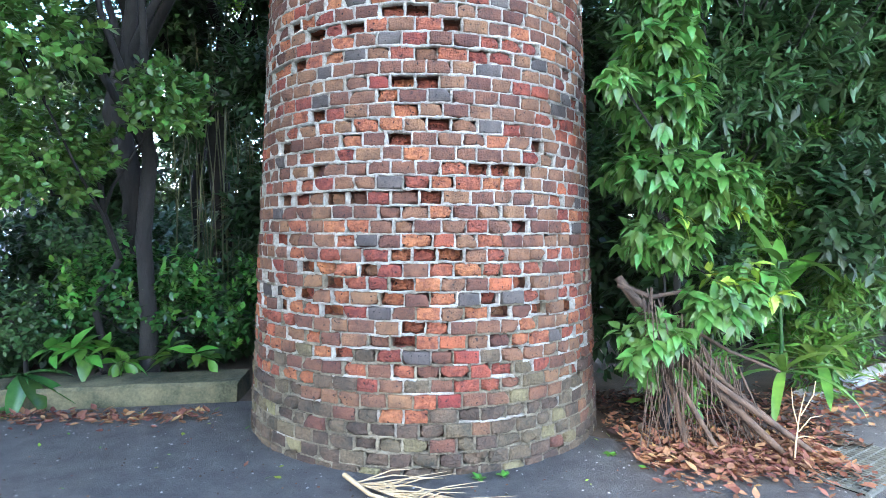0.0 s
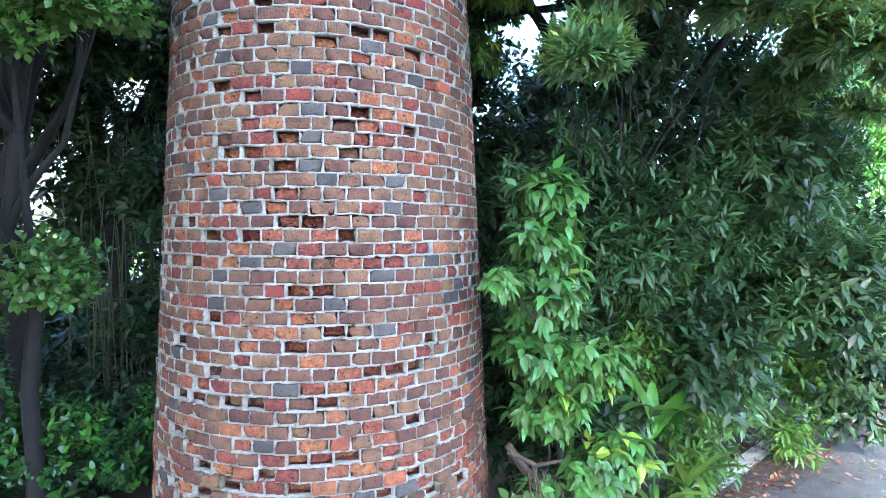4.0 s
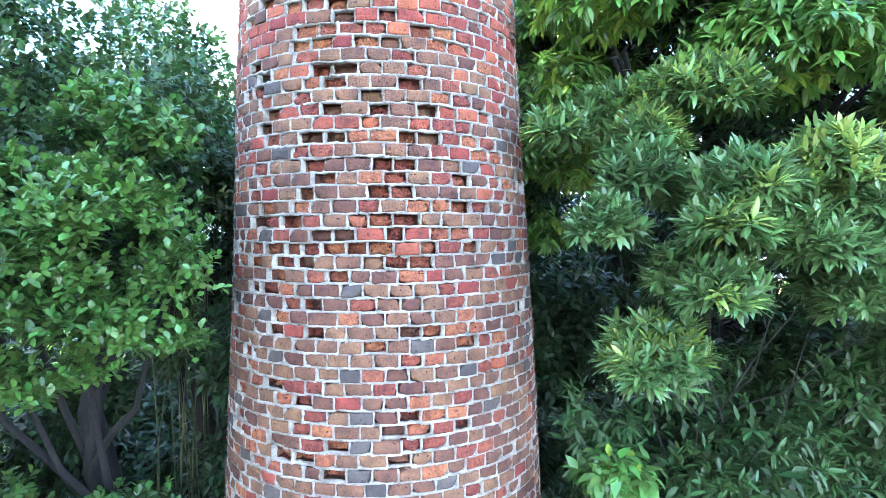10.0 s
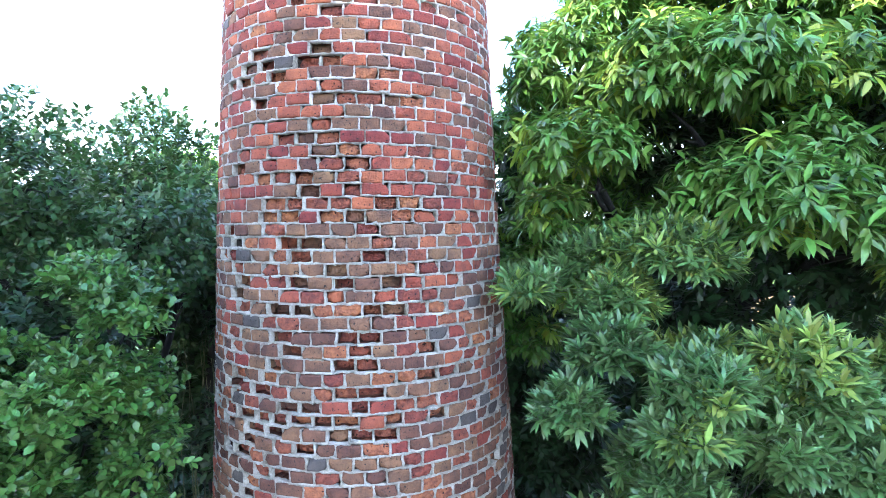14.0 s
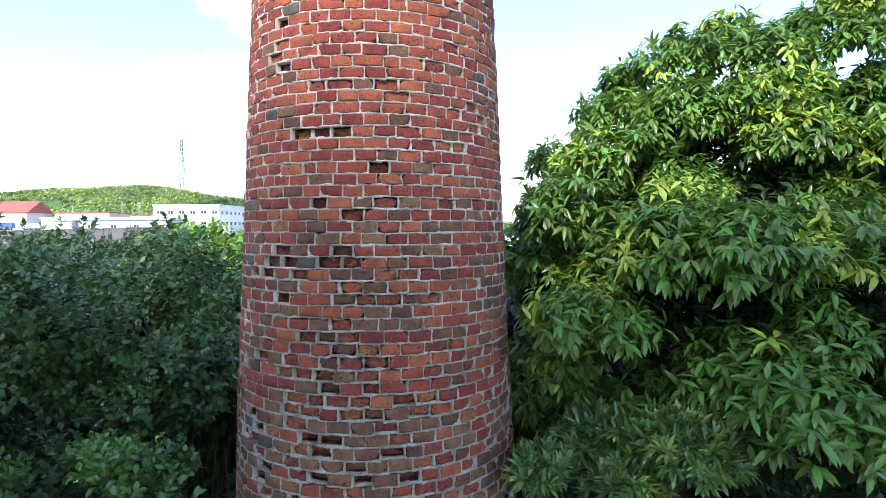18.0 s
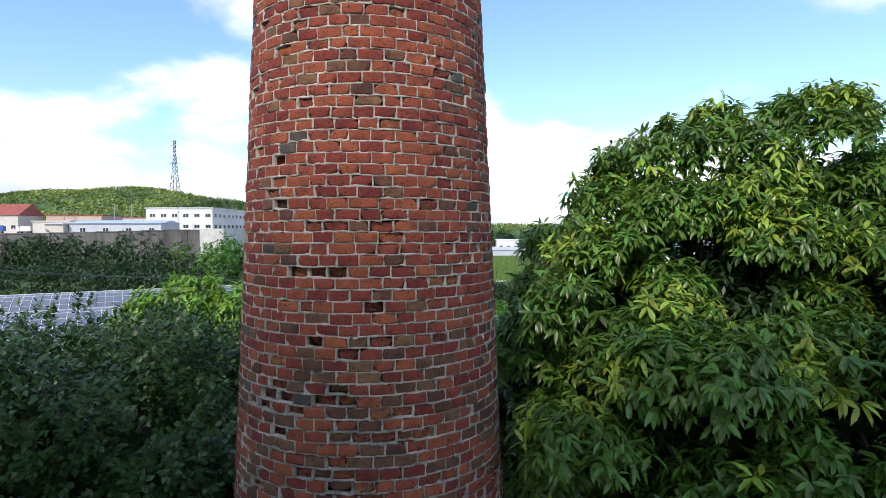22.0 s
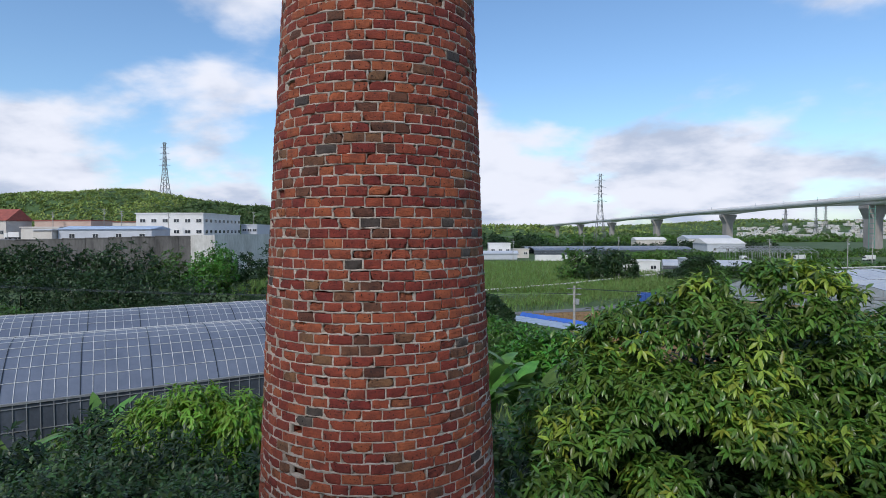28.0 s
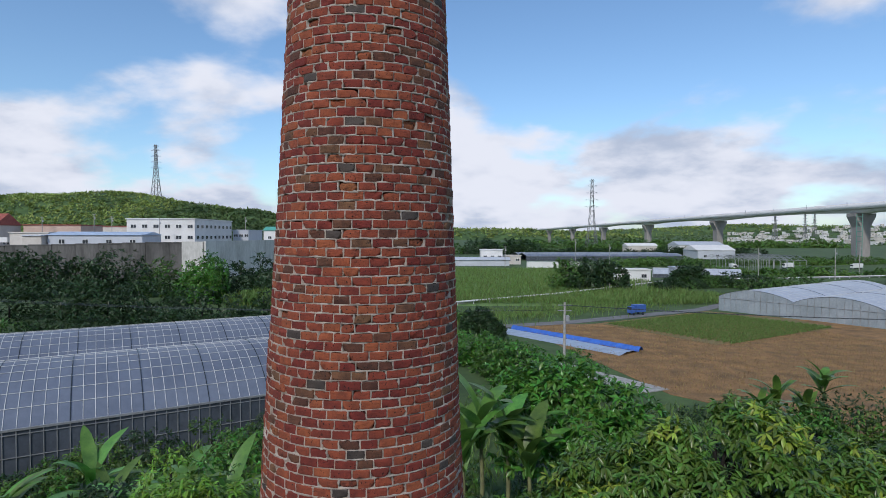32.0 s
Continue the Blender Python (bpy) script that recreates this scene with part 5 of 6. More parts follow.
_r = random.Random(91)
for _i in range(30):
    _x = -14 + _i * 1.15 + _r.uniform(-0.6, 0.6)
    _y = (15, 19, 23)[_i % 3] + _r.uniform(-1.5, 1.5)
    _z = float(ground_height(np.array(_x), np.array(_y)))
    _h = _r.uniform(1.4, 2.4)
    wood("slope_bush", "leafy green bush in the scrub below the chimney", "bush", 600 + _i, [(_x, _y, _z + _h * 0.6, 1.5, 1.3, _h * 0.6), (_x + 1.0, _y + 0.3, _z + _h * 0.45, 1.2, 1.1, _h * 0.5), (_x - 0.8, _y - 0.5, _z + _h * 0.5, 1.1, 1.0, _h * 0.5)], 300, (LEAF_DROOP, LEAF_DARK, LEAF_ROUND, LEAF_BRIGHT)[_i % 4], (0.18, 0.34))


for _i, (_x, _y, _h) in enumerate(((18.5, 30.0, 3.2), (20.6, 29.2, 3.6), (22.4, 28.8, 3.9), (24.2, 29.6, 4.4), (26.5, 29.2, 4.6), (28.6, 28.6, 4.6), (16.2, 31.0, 3.0), (23.2, 30.6, 4.2))):
    _z = float(ground_height(np.array(_x), np.array(_y)))
    wood("field_edge_bush", "dark green bush under the plantains at the field edge", "bush", 690 + _i, [(_x, _y, _z + _h * 0.6, 1.2, 1.1, _h * 0.38), (_x + 0.8, _y, _z + _h * 0.4, 1.1, 1.0, _h * 0.38), (_x - 0.8, _y - 0.3, _z + _h * 0.3, 1.1, 1.0, _h * 0.3)], 420, (LEAF_DARK, LEAF_CANOPY, LEAF_ROUND)[_i % 3], (0.16, 0.3))
_r = random.Random(92)
for _i in range(13):
    _s = _i * 2.3 + _r.uniform(-0.5, 0.5)
    _x, _y = -31 + _s * 0.86 + 2.2, 18.5 + _s * 0.52 + _r.uniform(-0.8, 0.6)
    _z = float(ground_height(np.array(_x), np.array(_y)))
    _h = _r.uniform(2.0, 3.2) * (1.0 if _i > 5 else 0.75)
    wood("slope_bush", "leafy green bush against the greenhouse side", "bush", 660 + _i, [(_x, _y, _z + _h * 0.55, 1.4, 1.1, _h * 0.5), (_x + 0.9, _y + 0.2, _z + _h * 0.4, 1.1, 1.0, _h * 0.4), (_x - 0.6, _y - 0.5, _z + _h * 0.65, 0.9, 0.8, _h * 0.35)], 520, (LEAF_DROOP, LEAF_DARK, LEAF_ROUND)[_i % 3], (0.14, 0.28))


# ---- greenhouses ----
FRAME_WHITE = material("window_frame", (0.7, 0.7, 0.68), (0.6, 0.6, 0.58), 1, 0.5, 0.0, 5)
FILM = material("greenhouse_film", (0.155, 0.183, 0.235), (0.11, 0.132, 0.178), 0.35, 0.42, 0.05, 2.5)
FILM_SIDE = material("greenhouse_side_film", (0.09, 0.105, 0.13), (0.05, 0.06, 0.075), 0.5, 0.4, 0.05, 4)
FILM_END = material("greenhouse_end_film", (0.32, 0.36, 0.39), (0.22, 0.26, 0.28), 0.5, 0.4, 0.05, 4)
FILM_PALE = material("pale_film", (0.42, 0.46, 0.52), (0.33, 0.37, 0.43), 0.3, 0.42, 0.05, 2.5)


def arch_row(n, span, eave, rise):
    return [(-span / 2 + span * i / n, eave + rise * math.sin(math.pi * i / n) ** 0.8) for i in range(n + 1)]


def greenhouse(label, at, turn, length, span, spans, wall, rise, every, film, gable):
    """Rows of arched spans under film: roofs, ribs, purlins, side walls and end walls. Local x runs along the ridge."""
    g = thing("greenhouse", label, "greenhouse", pose(*at, 0, 0, turn))
    for s in range(spans):
        c = span * (s + 0.5)
        prof = arch_row(12, span, wall, rise)
        vs = [(x, c + y, z + o) for o in (0, 0.03) for x in (0, length) for y, z in prof]
        m = len(prof)
        fs = []
        for k in range(m - 1):
            fs += [(k, k + 1, m + k + 1, m + k), (2 * m + k, 3 * m + k, 3 * m + k + 1, 2 * m + k + 1)]
        part("roof", mesh_from("roof", vs, fs, [film], smooth=True), g)
        rib_pts = [(0, c + y, z + 0.05) for y, z in prof]
        rib, dark_rib = tube("rib", rib_pts, [0.020] * m, FRAME_WHITE, 4), tube("rib", rib_pts, [0.035] * m, DARK_GLASS, 4)
        count = int(length / every)
        for i in range(count + 1):
            part("rib", dark_rib if i % 6 == 0 else rib, g, m=pose(i * length / count, 0, 0))
        for k in range(1, m - 1):
            y, z = prof[k]
            part("purlin", tube("purlin", [(0, c + y, z + 0.06), (length, c + y, z + 0.06)], [0.02, 0.02], FRAME_WHITE, 4), g)
        if gable:
            for x in (0, length):
                vs = [(x, c + y, z) for y, z in prof] + [(x, c + y, 0) for y, z in prof]
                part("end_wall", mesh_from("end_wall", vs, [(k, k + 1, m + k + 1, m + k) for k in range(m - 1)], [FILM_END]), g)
                for k in range(0, m, 1):
                    y, z = prof[k]
                    part("mullion", tube("mullion", [(x - 0.03, c + y, 0), (x - 0.03, c + y, z)], [0.035, 0.035], STEEL, 4), g)
                part("rail", tube("rail", [(x - 0.04, c - span / 2, wall * 0.9), (x - 0.04, c + span / 2, wall * 0.9)], [0.05, 0.05], STEEL, 4), g)
        part("gutter", box_mesh("gutter", (length, 0.25, 0.12), STEEL, (length / 2, span * s, wall + 0.02)), g)
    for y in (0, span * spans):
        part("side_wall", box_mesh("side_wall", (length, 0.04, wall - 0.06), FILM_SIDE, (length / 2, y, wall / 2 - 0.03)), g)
    for i in range(int(length / every) + 1):
        x = i * length / int(length / every)
        part("post", box_mesh("post", (0.05, 0.05, wall), STEEL, (x, -0.05, wall / 2)), g)
    for z in (wall * 0.45, wall - 0.25):
        part("side_rail", box_mesh("side_rail", (length, 0.05, 0.04), STEEL, (length / 2, -0.06, z)), g)
    return g


greenhouse("long grey film greenhouse with white ribs and purlins", (-36.7, 18.4, LOW), 31.2, 43, 12.5, 2, 2.75, 2.6, 0.62, FILM, False)
greenhouse("pale film greenhouse with arched spans and glazed end walls", (65.5, 79.0, LOW), 35, 45, 12.6, 2, 2.6, 1.4, 2.2, FILM_PALE, True)


# ---- fields and lanes ----
FIELD_GREEN = material("crop_green", (0.21, 0.165, 0.07), (0.12, 0.11, 0.04), 0.4, 0.95, 0.4, 6)
REED = material("reed_green", (0.16, 0.26, 0.07), (0.08, 0.15, 0.035), 0.2, 0.95, 0.4, 3)
TARP_BLUE = material("blue_tarp", (0.05, 0.16, 0.55), (0.03, 0.10, 0.40), 1.5, 0.5, 0.2, 10)
TARP_WHITE = material("white_film", (0.36, 0.43, 0.52), (0.25, 0.31, 0.40), 1.5, 0.4, 0.2, 10)
LANE = material("old_lane", (0.20, 0.20, 0.20), (0.13, 0.13, 0.13), 0.5, 0.9, 0.3, 8)


def strip(name, pts, width, z, mat, label, category, thick=0.08):
    pts = [Vector((x, y, 0)) for x, y in pts]
    left, right = [], []
    for i, p in enumerate(pts):
        d = (pts[min(i + 1, len(pts) - 1)] - pts[max(i - 1, 0)]).normalized()
        n = Vector((-d.y, d.x, 0)) * width / 2
        left.append((p + n)[:2])
        right.append((p - n)[:2])
    return flat(name, [tuple(p) for p in left] + [tuple(p) for p in reversed(right)], z, thick, mat, label, category)


flat("soil_field", [(11.4, 80.6), (24, 83), (48, 98), (60, 87), (66, 77.5), (75, 60), (60, 30), (30, 33), (20, 44)], LOW + 0.03, 0.06, FIELD_SOIL, "bare brown ploughed field", "field")
flat("crop_field", [(24.8, 82.6), (47.0, 96.5), (57.5, 88), (58.6, 79.5), (34.5, 66.2)], LOW + 0.06, 0.06, FIELD_GREEN, "low green crop field", "field")
flat("reed_field", [(2, 104), (-8, 240), (48, 225), (62, 150), (30, 106)], LOW + 0.03, 0.06, REED, "field of tall green cane grass", "field")
strip("farm_lane", [(4, 78), (20, 84), (34, 92), (48, 100), (66, 118)], 2.6, LOW + 0.09, LANE, "narrow grey farm lane", "lane")
strip("field_road", [(-2, 106), (28, 128), (70, 168), (150, 190)], 4.5, LOW + 0.10, LANE, "grey road across the farmland", "road")
flat("white_slab", [(9.0, 57), (12.2, 57.5), (20.5, 45.5), (17.6, 44.2), (12, 50)], LOW + 0.08, 0.06, CONCRETE, "pale concrete slab at the field edge", "slab")


def cover_strip():
    """Film-covered bed with a blue tarp along one side."""
    t = thing("covered_bed", "planting bed under pale film with a blue tarp edge", "field cover")
    a, b = Vector((10.0, 77.5, LOW)), Vector((23.0, 61.5, LOW))
    d = (b - a).normalized()
    n = Vector((-d.y, d.x, 0))
    for i, (off, w, h, mat, nm) in enumerate(((-1.4, 3.6, 0.28, TARP_WHITE, "film"), (1.05, 1.1, 0.5, TARP_BLUE, "tarp"))):
        rows = []
        bm = bmesh.new()
        for s in range(41):
            p = a.lerp(b, s / 40)
            rows.append([bm.verts.new(p + n * (off + w * (k / 6 - 0.5)) + Vector((0, 0, 0.04 + h * math.sin(math.pi * k / 6) + 0.08 * noise.noise(Vector((s * 0.9, k * 2.1, i)))))) for k in range(7)])
        for p, q in zip(rows, rows[1:]):
            for k in range(6):
                bm.faces.new((p[k], p[k + 1], q[k + 1], q[k]))
        part(nm, done(bm, nm, mat), t)


cover_strip()


def tall_grass(name, label, seed, n, place, height, mat):
    rng = np.random.default_rng(seed)
    xy = place(rng, n)
    z = ground_height(xy[:, 0], xy[:, 1])
    p = np.column_stack([xy, z])
    f = np.column_stack([rng.normal(size=n) * 0.25, rng.normal(size=n) * 0.25, np.ones(n)])
    up = np.column_stack([rng.normal(size=n), rng.normal(size=n), np.zeros(n)])
    thing(name, label, "grass", kind="stuff", me=leaves_mesh(name, simple_leaf(1.0, 0.12, 0.2, 0.3), p, f, up, rng.uniform(0.7, 1.2, n) * height, [mat]))


BLADE_GREEN = leaf_material("cane_grass", (0.20, 0.30, 0.075), (0.10, 0.18, 0.04), 0.6)
tall_grass("cane_grass", "tall green cane grass in the field", 1, 20000, lambda r, n: np.column_stack([r.uniform(-6, 60, n), 108 + r.random(n) ** 1.5 * 115]), 1.3, BLADE_GREEN)
tall_grass("verge_grass", "rough grass along the farm lane", 2, 5000, lambda r, n: (lambda s: np.column_stack([2 + s * 62, 84 + s * 42 + r.normal(size=n) * 4.5]))(r.random(n)), 1.0, BLADE_GREEN)
tall_grass("reeds", "bright green reeds below the boundary wall", 6, 2500, lambda r, n: np.column_stack([r.uniform(-40, -22, n), r.uniform(100, 122, n)]), 2.6, BLADE_GREEN)
tall_grass("slope_grass", "rough grass on the slope below the chimney", 3, 9000, lambda r, n: np.column_stack([r.uniform(-22, 28, n), r.uniform(9, 40, n)]), 0.8, BLADE_GREEN)
tall_grass("crop_rows", "rows of low leafy crop", 4, 24000, lambda r, n: (lambda s, k: np.column_stack([25.6 + s * 21.5 + k * 0.58, 82.0 + s * 13.2 - k * 0.80 + r.normal(size=n) * 0.12]))(r.random(n), r.integers(0, 20, n)), 0.42, BLADE_GREEN)


LEAF_STUBBLE = leaf_material("stubble", (0.42, 0.30, 0.13), (0.22, 0.14, 0.06), 0.9)
tall_grass("field_stubble", "dry straw stubble scattered over the bare field", 7, 16000, lambda r, n: (lambda a, b: np.column_stack([20 + a * 42 - b * 8, 44 + b * 36 + a * 2]))(r.random(n), r.random(n)), 0.3, LEAF_STUBBLE)


def guard_rail():
    t = thing("guard_rail", "low white guard rail along the field road", "guard rail")
    pts = [Vector(p) for p in ((-3, 100.5, LOW + 0.7), (26, 122, LOW + 0.7), (68, 162, LOW + 0.7), (148, 184, LOW + 0.7))]
    part("rail", tube("rail", pts, [0.22] * 4, WHITE_WALL, 4), t)
    for a, b in zip(pts, pts[1:]):
        k = int((b - a).length / 4)
        for i in range(k):
            p = a.lerp(b, i / k)
            part("post", box_mesh("post", (0.14, 0.14, 0.7), WHITE_WALL, (p.x, p.y, LOW + 0.35)), t)


guard_rail()

# ---- woods in the plain ----
_r = random.Random(41)


def belt(label, seed, x0, x1, y0, y1, n, h, mat, size, tips=70):
    for i in range(n):
        s = (i + 0.5) / n
        x = x0 + (x1 - x0) * s + _r.uniform(-0.5, 0.5) * (x1 - x0) / n
        y = y0 + (y1 - y0) * s + _r.uniform(-4, 4)
        k = h * _r.uniform(0.75, 1.2)
        w = max(abs(x1 - x0), abs(y1 - y0)) / n * 0.75
        wood("plain_tree", label, "tree", seed + i, [(x, y, LOW + k * 0.55, w, w, k * 0.45), (x + w * 0.3, y - 2, LOW + k * 0.16, w * 1.1, w * 0.9, k * 0.22), (x + w * 0.6, y - 1, LOW + k * 0.4, w * 0.8, w, k * 0.4), (x - w * 0.5, y - 1.5, LOW + k * 0.3, w * 0.8, w, k * 0.32)], tips * 9, (mat, mat, mat, LEAF_ROUND)[_r.randrange(4)], (size[0] * 0.6, size[1] * 0.62))


belt("dark green tree in the belt below the retaining wall", 400, -130, -22, 120, 118, 16, 10.4, LEAF_DARK, (1.0, 1.9))
belt("green tree in the belt behind the greenhouse", 420, -105, -14, 84, 88, 14, 6.2, LEAF_DARK, (0.7, 1.3))
belt("green bush behind the greenhouse", 440, -75, -12, 66, 72, 10, 3.0, LEAF_DARK, (0.5, 1.0))
belt("dark rounded tree beyond the cane field", 460, 28, 47, 137, 140, 4, 8.4, LEAF_DARK, (1.1, 2.0))
belt("dark rounded tree by the farm store", 470, 62, 73, 152, 156, 3, 5.5, LEAF_DARK, (1.1, 2.0))
belt("green tree near the bridge piers", 480, 40, 230, 470, 500, 12, 8.0, LEAF_DROOP, (1.8, 3.2))
belt("green tree far across the plain", 500, -120, 60, 370, 420, 12, 9.0, LEAF_DARK, (2.5, 4.5), 50)
belt("green tree far across the plain", 520, 60, 480, 620, 680, 16, 9.0, LEAF_DROOP, (3.5, 6.0), 50)
belt("green tree beside the nursery", 540, 95, 190, 196, 190, 10, 2.4, LEAF_DROOP, (1.1, 2.2))
belt("broad bright green tree below the pale wall", 575, -52, -42, 112, 106, 3, 9.5, LEAF_BRIGHT, (0.8, 1.4))
belt("green bush beside the road", 560, 72, 120, 150, 140, 6, 3.5, LEAF_DARK, (0.8, 1.4))
belt("dark rounded bush at the field corner", 590, 4, 8.5, 74, 70, 4, 3.0, LEAF_DARK, (0.5, 0.9))
belt("green hedge bush by the farm lane", 595, -2, 4, 92, 84, 4, 2.4, LEAF_DROOP, (0.5, 0.9))
belt("green bush between the yards", 640, 70, 240, 250, 285, 16, 3.4, LEAF_DROOP, (1.0, 1.8))
belt("green tree among the yards under the bridge", 660, 60, 210, 340, 380, 14, 5.5, LEAF_DARK, (1.4, 2.4))
belt("bright bush below the fields", 610, 3, 12, 62, 40, 7, 3.0, LEAF_BRIGHT, (0.5, 0.9))
belt("clipped round nursery shrub", 580, 52, 78, 138, 150, 8, 2.6, LEAF_DARK, (0.5, 0.9))


# ---- hills ----
def hill(name, label, cx, cy, rx, ry, top, seed, tips, size, leaf=None):
    t = thing(name, label, "hill", kind="structure")
    n = 48
    vs, fs = [], []
    f = lambda u, v: max(0.0, 1 - u * u - v * v) ** 0.8 * (1 + 0.22 * noise.noise(Vector((u * 3, v * 3, seed)))) * top
    for j in range(n + 1):
        for i in range(n + 1):
            u, v = 2 * i / n - 1, 2 * j / n - 1
            vs.append((cx + rx * u, cy + ry * v, LOW - 0.5 + f(u, v)))
    for j in range(n):
        for i in range(n):
            k = j * (n + 1) + i
            fs.append((k, k + 1, k + n + 2, k + n + 1))
    part("slope", mesh_from("slope", vs, fs, [HILL_GREEN], smooth=True), t)
    rng = np.random.default_rng(seed)
    uv = rng.uniform(-0.97, 0.97, size=(tips, 2))
    uv = uv[(uv ** 2).sum(1) < 0.93]
    p = np.array([(cx + rx * u, cy + ry * v, LOW - 0.5 + f(u, v)) for u, v in uv])
    w = rng.normal(size=p.shape) * 0.5 + np.array([0, -0.3, 1.0])
    w /= np.linalg.norm(w, axis=1, keepdims=True)
    b, fw, up = sprays(rng, p, w, 5, 1.1, 0.1, 0.0)
    part("treetops", leaves_mesh("treetops", SPRAY, b, fw, up, rng.uniform(*size, len(b)), [leaf or LEAF_HILL]), t)["kind"] = "stuff"


# darker copy of the hill leaf: the spur's shade is put into the colour
LEAF_SPUR = material("spur_leaf", (0.14, 0.21, 0.06), (0.035, 0.075, 0.022), scale=0.03, fine=0.25, rough=0.7, bump=0.0, island=0.3, hue=0.02, through_light=0.3)
# broad pale patches put sunlit areas into the colour, between darker trees
LEAF_HILL = material("hill_leaf", (0.36, 0.44, 0.11), (0.07, 0.13, 0.035), scale=0.018, fine=0.2, rough=0.7, bump=0.0, island=0.3, hue=0.02, through_light=0.3)
hill("wooded_hill", "long wooded green hill with a rounded top", -400, 620, 290, 170, 55, 5, 17000, (2.2, 4.2))
hill("wooded_hill", "low wooded spur running down to the plain", -215, 560, 150, 120, 36, 6, 9000, (2.0, 4.0), LEAF_SPUR)
hill("far_ridge", "low distant wooded ridge", 0, 1900, 700, 200, 34, 7, 2500, (8, 16))
hill("far_ridge", "low distant wooded ridge behind the town", 1500, 2600, 1100, 300, 62, 8, 5000, (6, 12))


# ---- retaining wall and buildings ----
GREY_WALL = material("stained_concrete_wall", (0.15, 0.145, 0.14), (0.05, 0.048, 0.046), 0.3, 0.9, 0.3, 1.5, stretch=(1, 1, 0.25))
PALE_WALL = material("pale_stained_wall", (0.66, 0.65, 0.62), (0.42, 0.41, 0.38), 0.25, 0.9, 0.2, 2, stretch=(1, 1, 0.3))
PINK_WALL = material("pink_beige_wall", (0.55, 0.42, 0.35), (0.45, 0.33, 0.27), 0.2, 0.9, 0.2, 2)
BEIGE_WALL = material("beige_wall", (0.60, 0.57, 0.52), (0.48, 0.45, 0.40), 0.2, 0.9, 0.2, 2)
TILE_RED = material("red_tile", (0.36, 0.10, 0.07), (0.22, 0.06, 0.05), 0.8, 0.8, 0.3, 4)
METAL_WALL = material("ribbed_metal_wall", (0.50, 0.53, 0.57), (0.42, 0.45, 0.49), 0.3, 0.5, 0.1, 3)
TRUCK_BLUE = material("truck_blue", (0.05, 0.13, 0.42), (0.04, 0.10, 0.32), 0.5, 0.4, 0.0, 3)
GREEN_ROOF = material("green_roof", (0.10, 0.42, 0.33), (0.07, 0.32, 0.25), 0.4, 0.5, 0.0, 3)

TERRACE = 5.8
wall_long = thing("retaining_wall", "long stained grey concrete retaining wall", "wall", kind="structure")
for _i in range(18):
    _top = 4.5 + 2.2 * min(1.0, _i / 16) ** 1.3
    part("panel", box_mesh("panel", (6.95, 1.0, _top - LOW), GREY_WALL, (-200 + 7 * _i + 3.5, 166, (_top + LOW) / 2), 0.05), wall_long)
    part("coping", box_mesh("coping", (6.97, 1.3, 0.3), GREY_WALL, (-200 + 7 * _i + 3.5, 166, _top + 0.15)), wall_long)
flat("terrace", [(-260, 172.6), (-70.4, 167.6), (-64.0, 231), (-64.0, 330), (-260, 330)], TERRACE + 0.01, 10.2, LANE, "raised terrace behind the retaining wall", "ground")
wall_pale = thing("boundary_wall", "pale stained boundary wall turning a corner", "wall", kind="structure")
part("panel", box_mesh("panel", (6.6, 0.8, 11.8), PALE_WALL, (-76.6 + 3.3, 164.4, 1.3), 0.04), wall_pale)
for _i in range(8):
    _y0, _y1 = 164.0 + 8.5 * _i, 164.0 + 8.5 * _i + 8.46
    _x = lambda y: -70.2 + (y - 164.0) * 0.096
    part("panel", slab_mesh("panel", [(_x(_y0), _y0), (_x(_y0) + 0.8, _y0), (_x(_y1) + 0.8, _y1), (_x(_y1), _y1)], 7.3, 11.6, PALE_WALL), wall_pale)


def windows(parent, face, xs, zs, w, h, along="x", at=0.0):
    """Framed windows let into a wall face."""
    for z in zs:
        for x in xs:
            c = (x, at, z) if along == "x" else (at, x, z)
            s = (w, 0.16, h) if along == "x" else (0.16, w, h)
            win = part("window", box_mesh("window", s, FRAME_WHITE, c), parent)
            off = Vector((0, -0.1, 0)) if along == "x" else Vector((0.1, 0, 0))
            for k in (-0.25, 0.25):
                d = Vector((w * k, 0, 0)) if along == "x" else Vector((0, w * k, 0))
                ps = (w * 0.42, 0.04, h * 0.86) if along == "x" else (0.04, w * 0.42, h * 0.86)
                part("pane", box_mesh("pane", ps, DARK_GLASS, tuple(Vector(c) + off + d)), win)


def block_building(name, label, x0, x1, y0, y1, z0, z1, mat, roof=None, eave=0.25, rows=(), cols=0, side_cols=0, w=1.6, h=1.1):
    b = thing(name, label, "building")
    part("wall", box_mesh("wall", (x1 - x0, y1 - y0, z1 - z0), mat, ((x0 + x1) / 2, (y0 + y1) / 2, (z0 + z1) / 2), 0.03), b)
    part("roof", box_mesh("roof", (x1 - x0 + eave * 2, y1 - y0 + eave * 2, 0.35), roof or mat, ((x0 + x1) / 2, (y0 + y1) / 2, z1 + 0.15)), b)
    zs = [z0 + (z1 - z0) * r for r in rows]
    if cols:
        windows(b, "front", [x0 + (x1 - x0) * (i + 0.6) / cols for i in range(cols)], zs, w, h, "x", y0 - 0.02)
    if side_cols:
        windows(b, "side", [y0 + (y1 - y0) * (i + 0.6) / side_cols for i in range(side_cols)], zs, w, h, "y", x1 + 0.02)
    return b


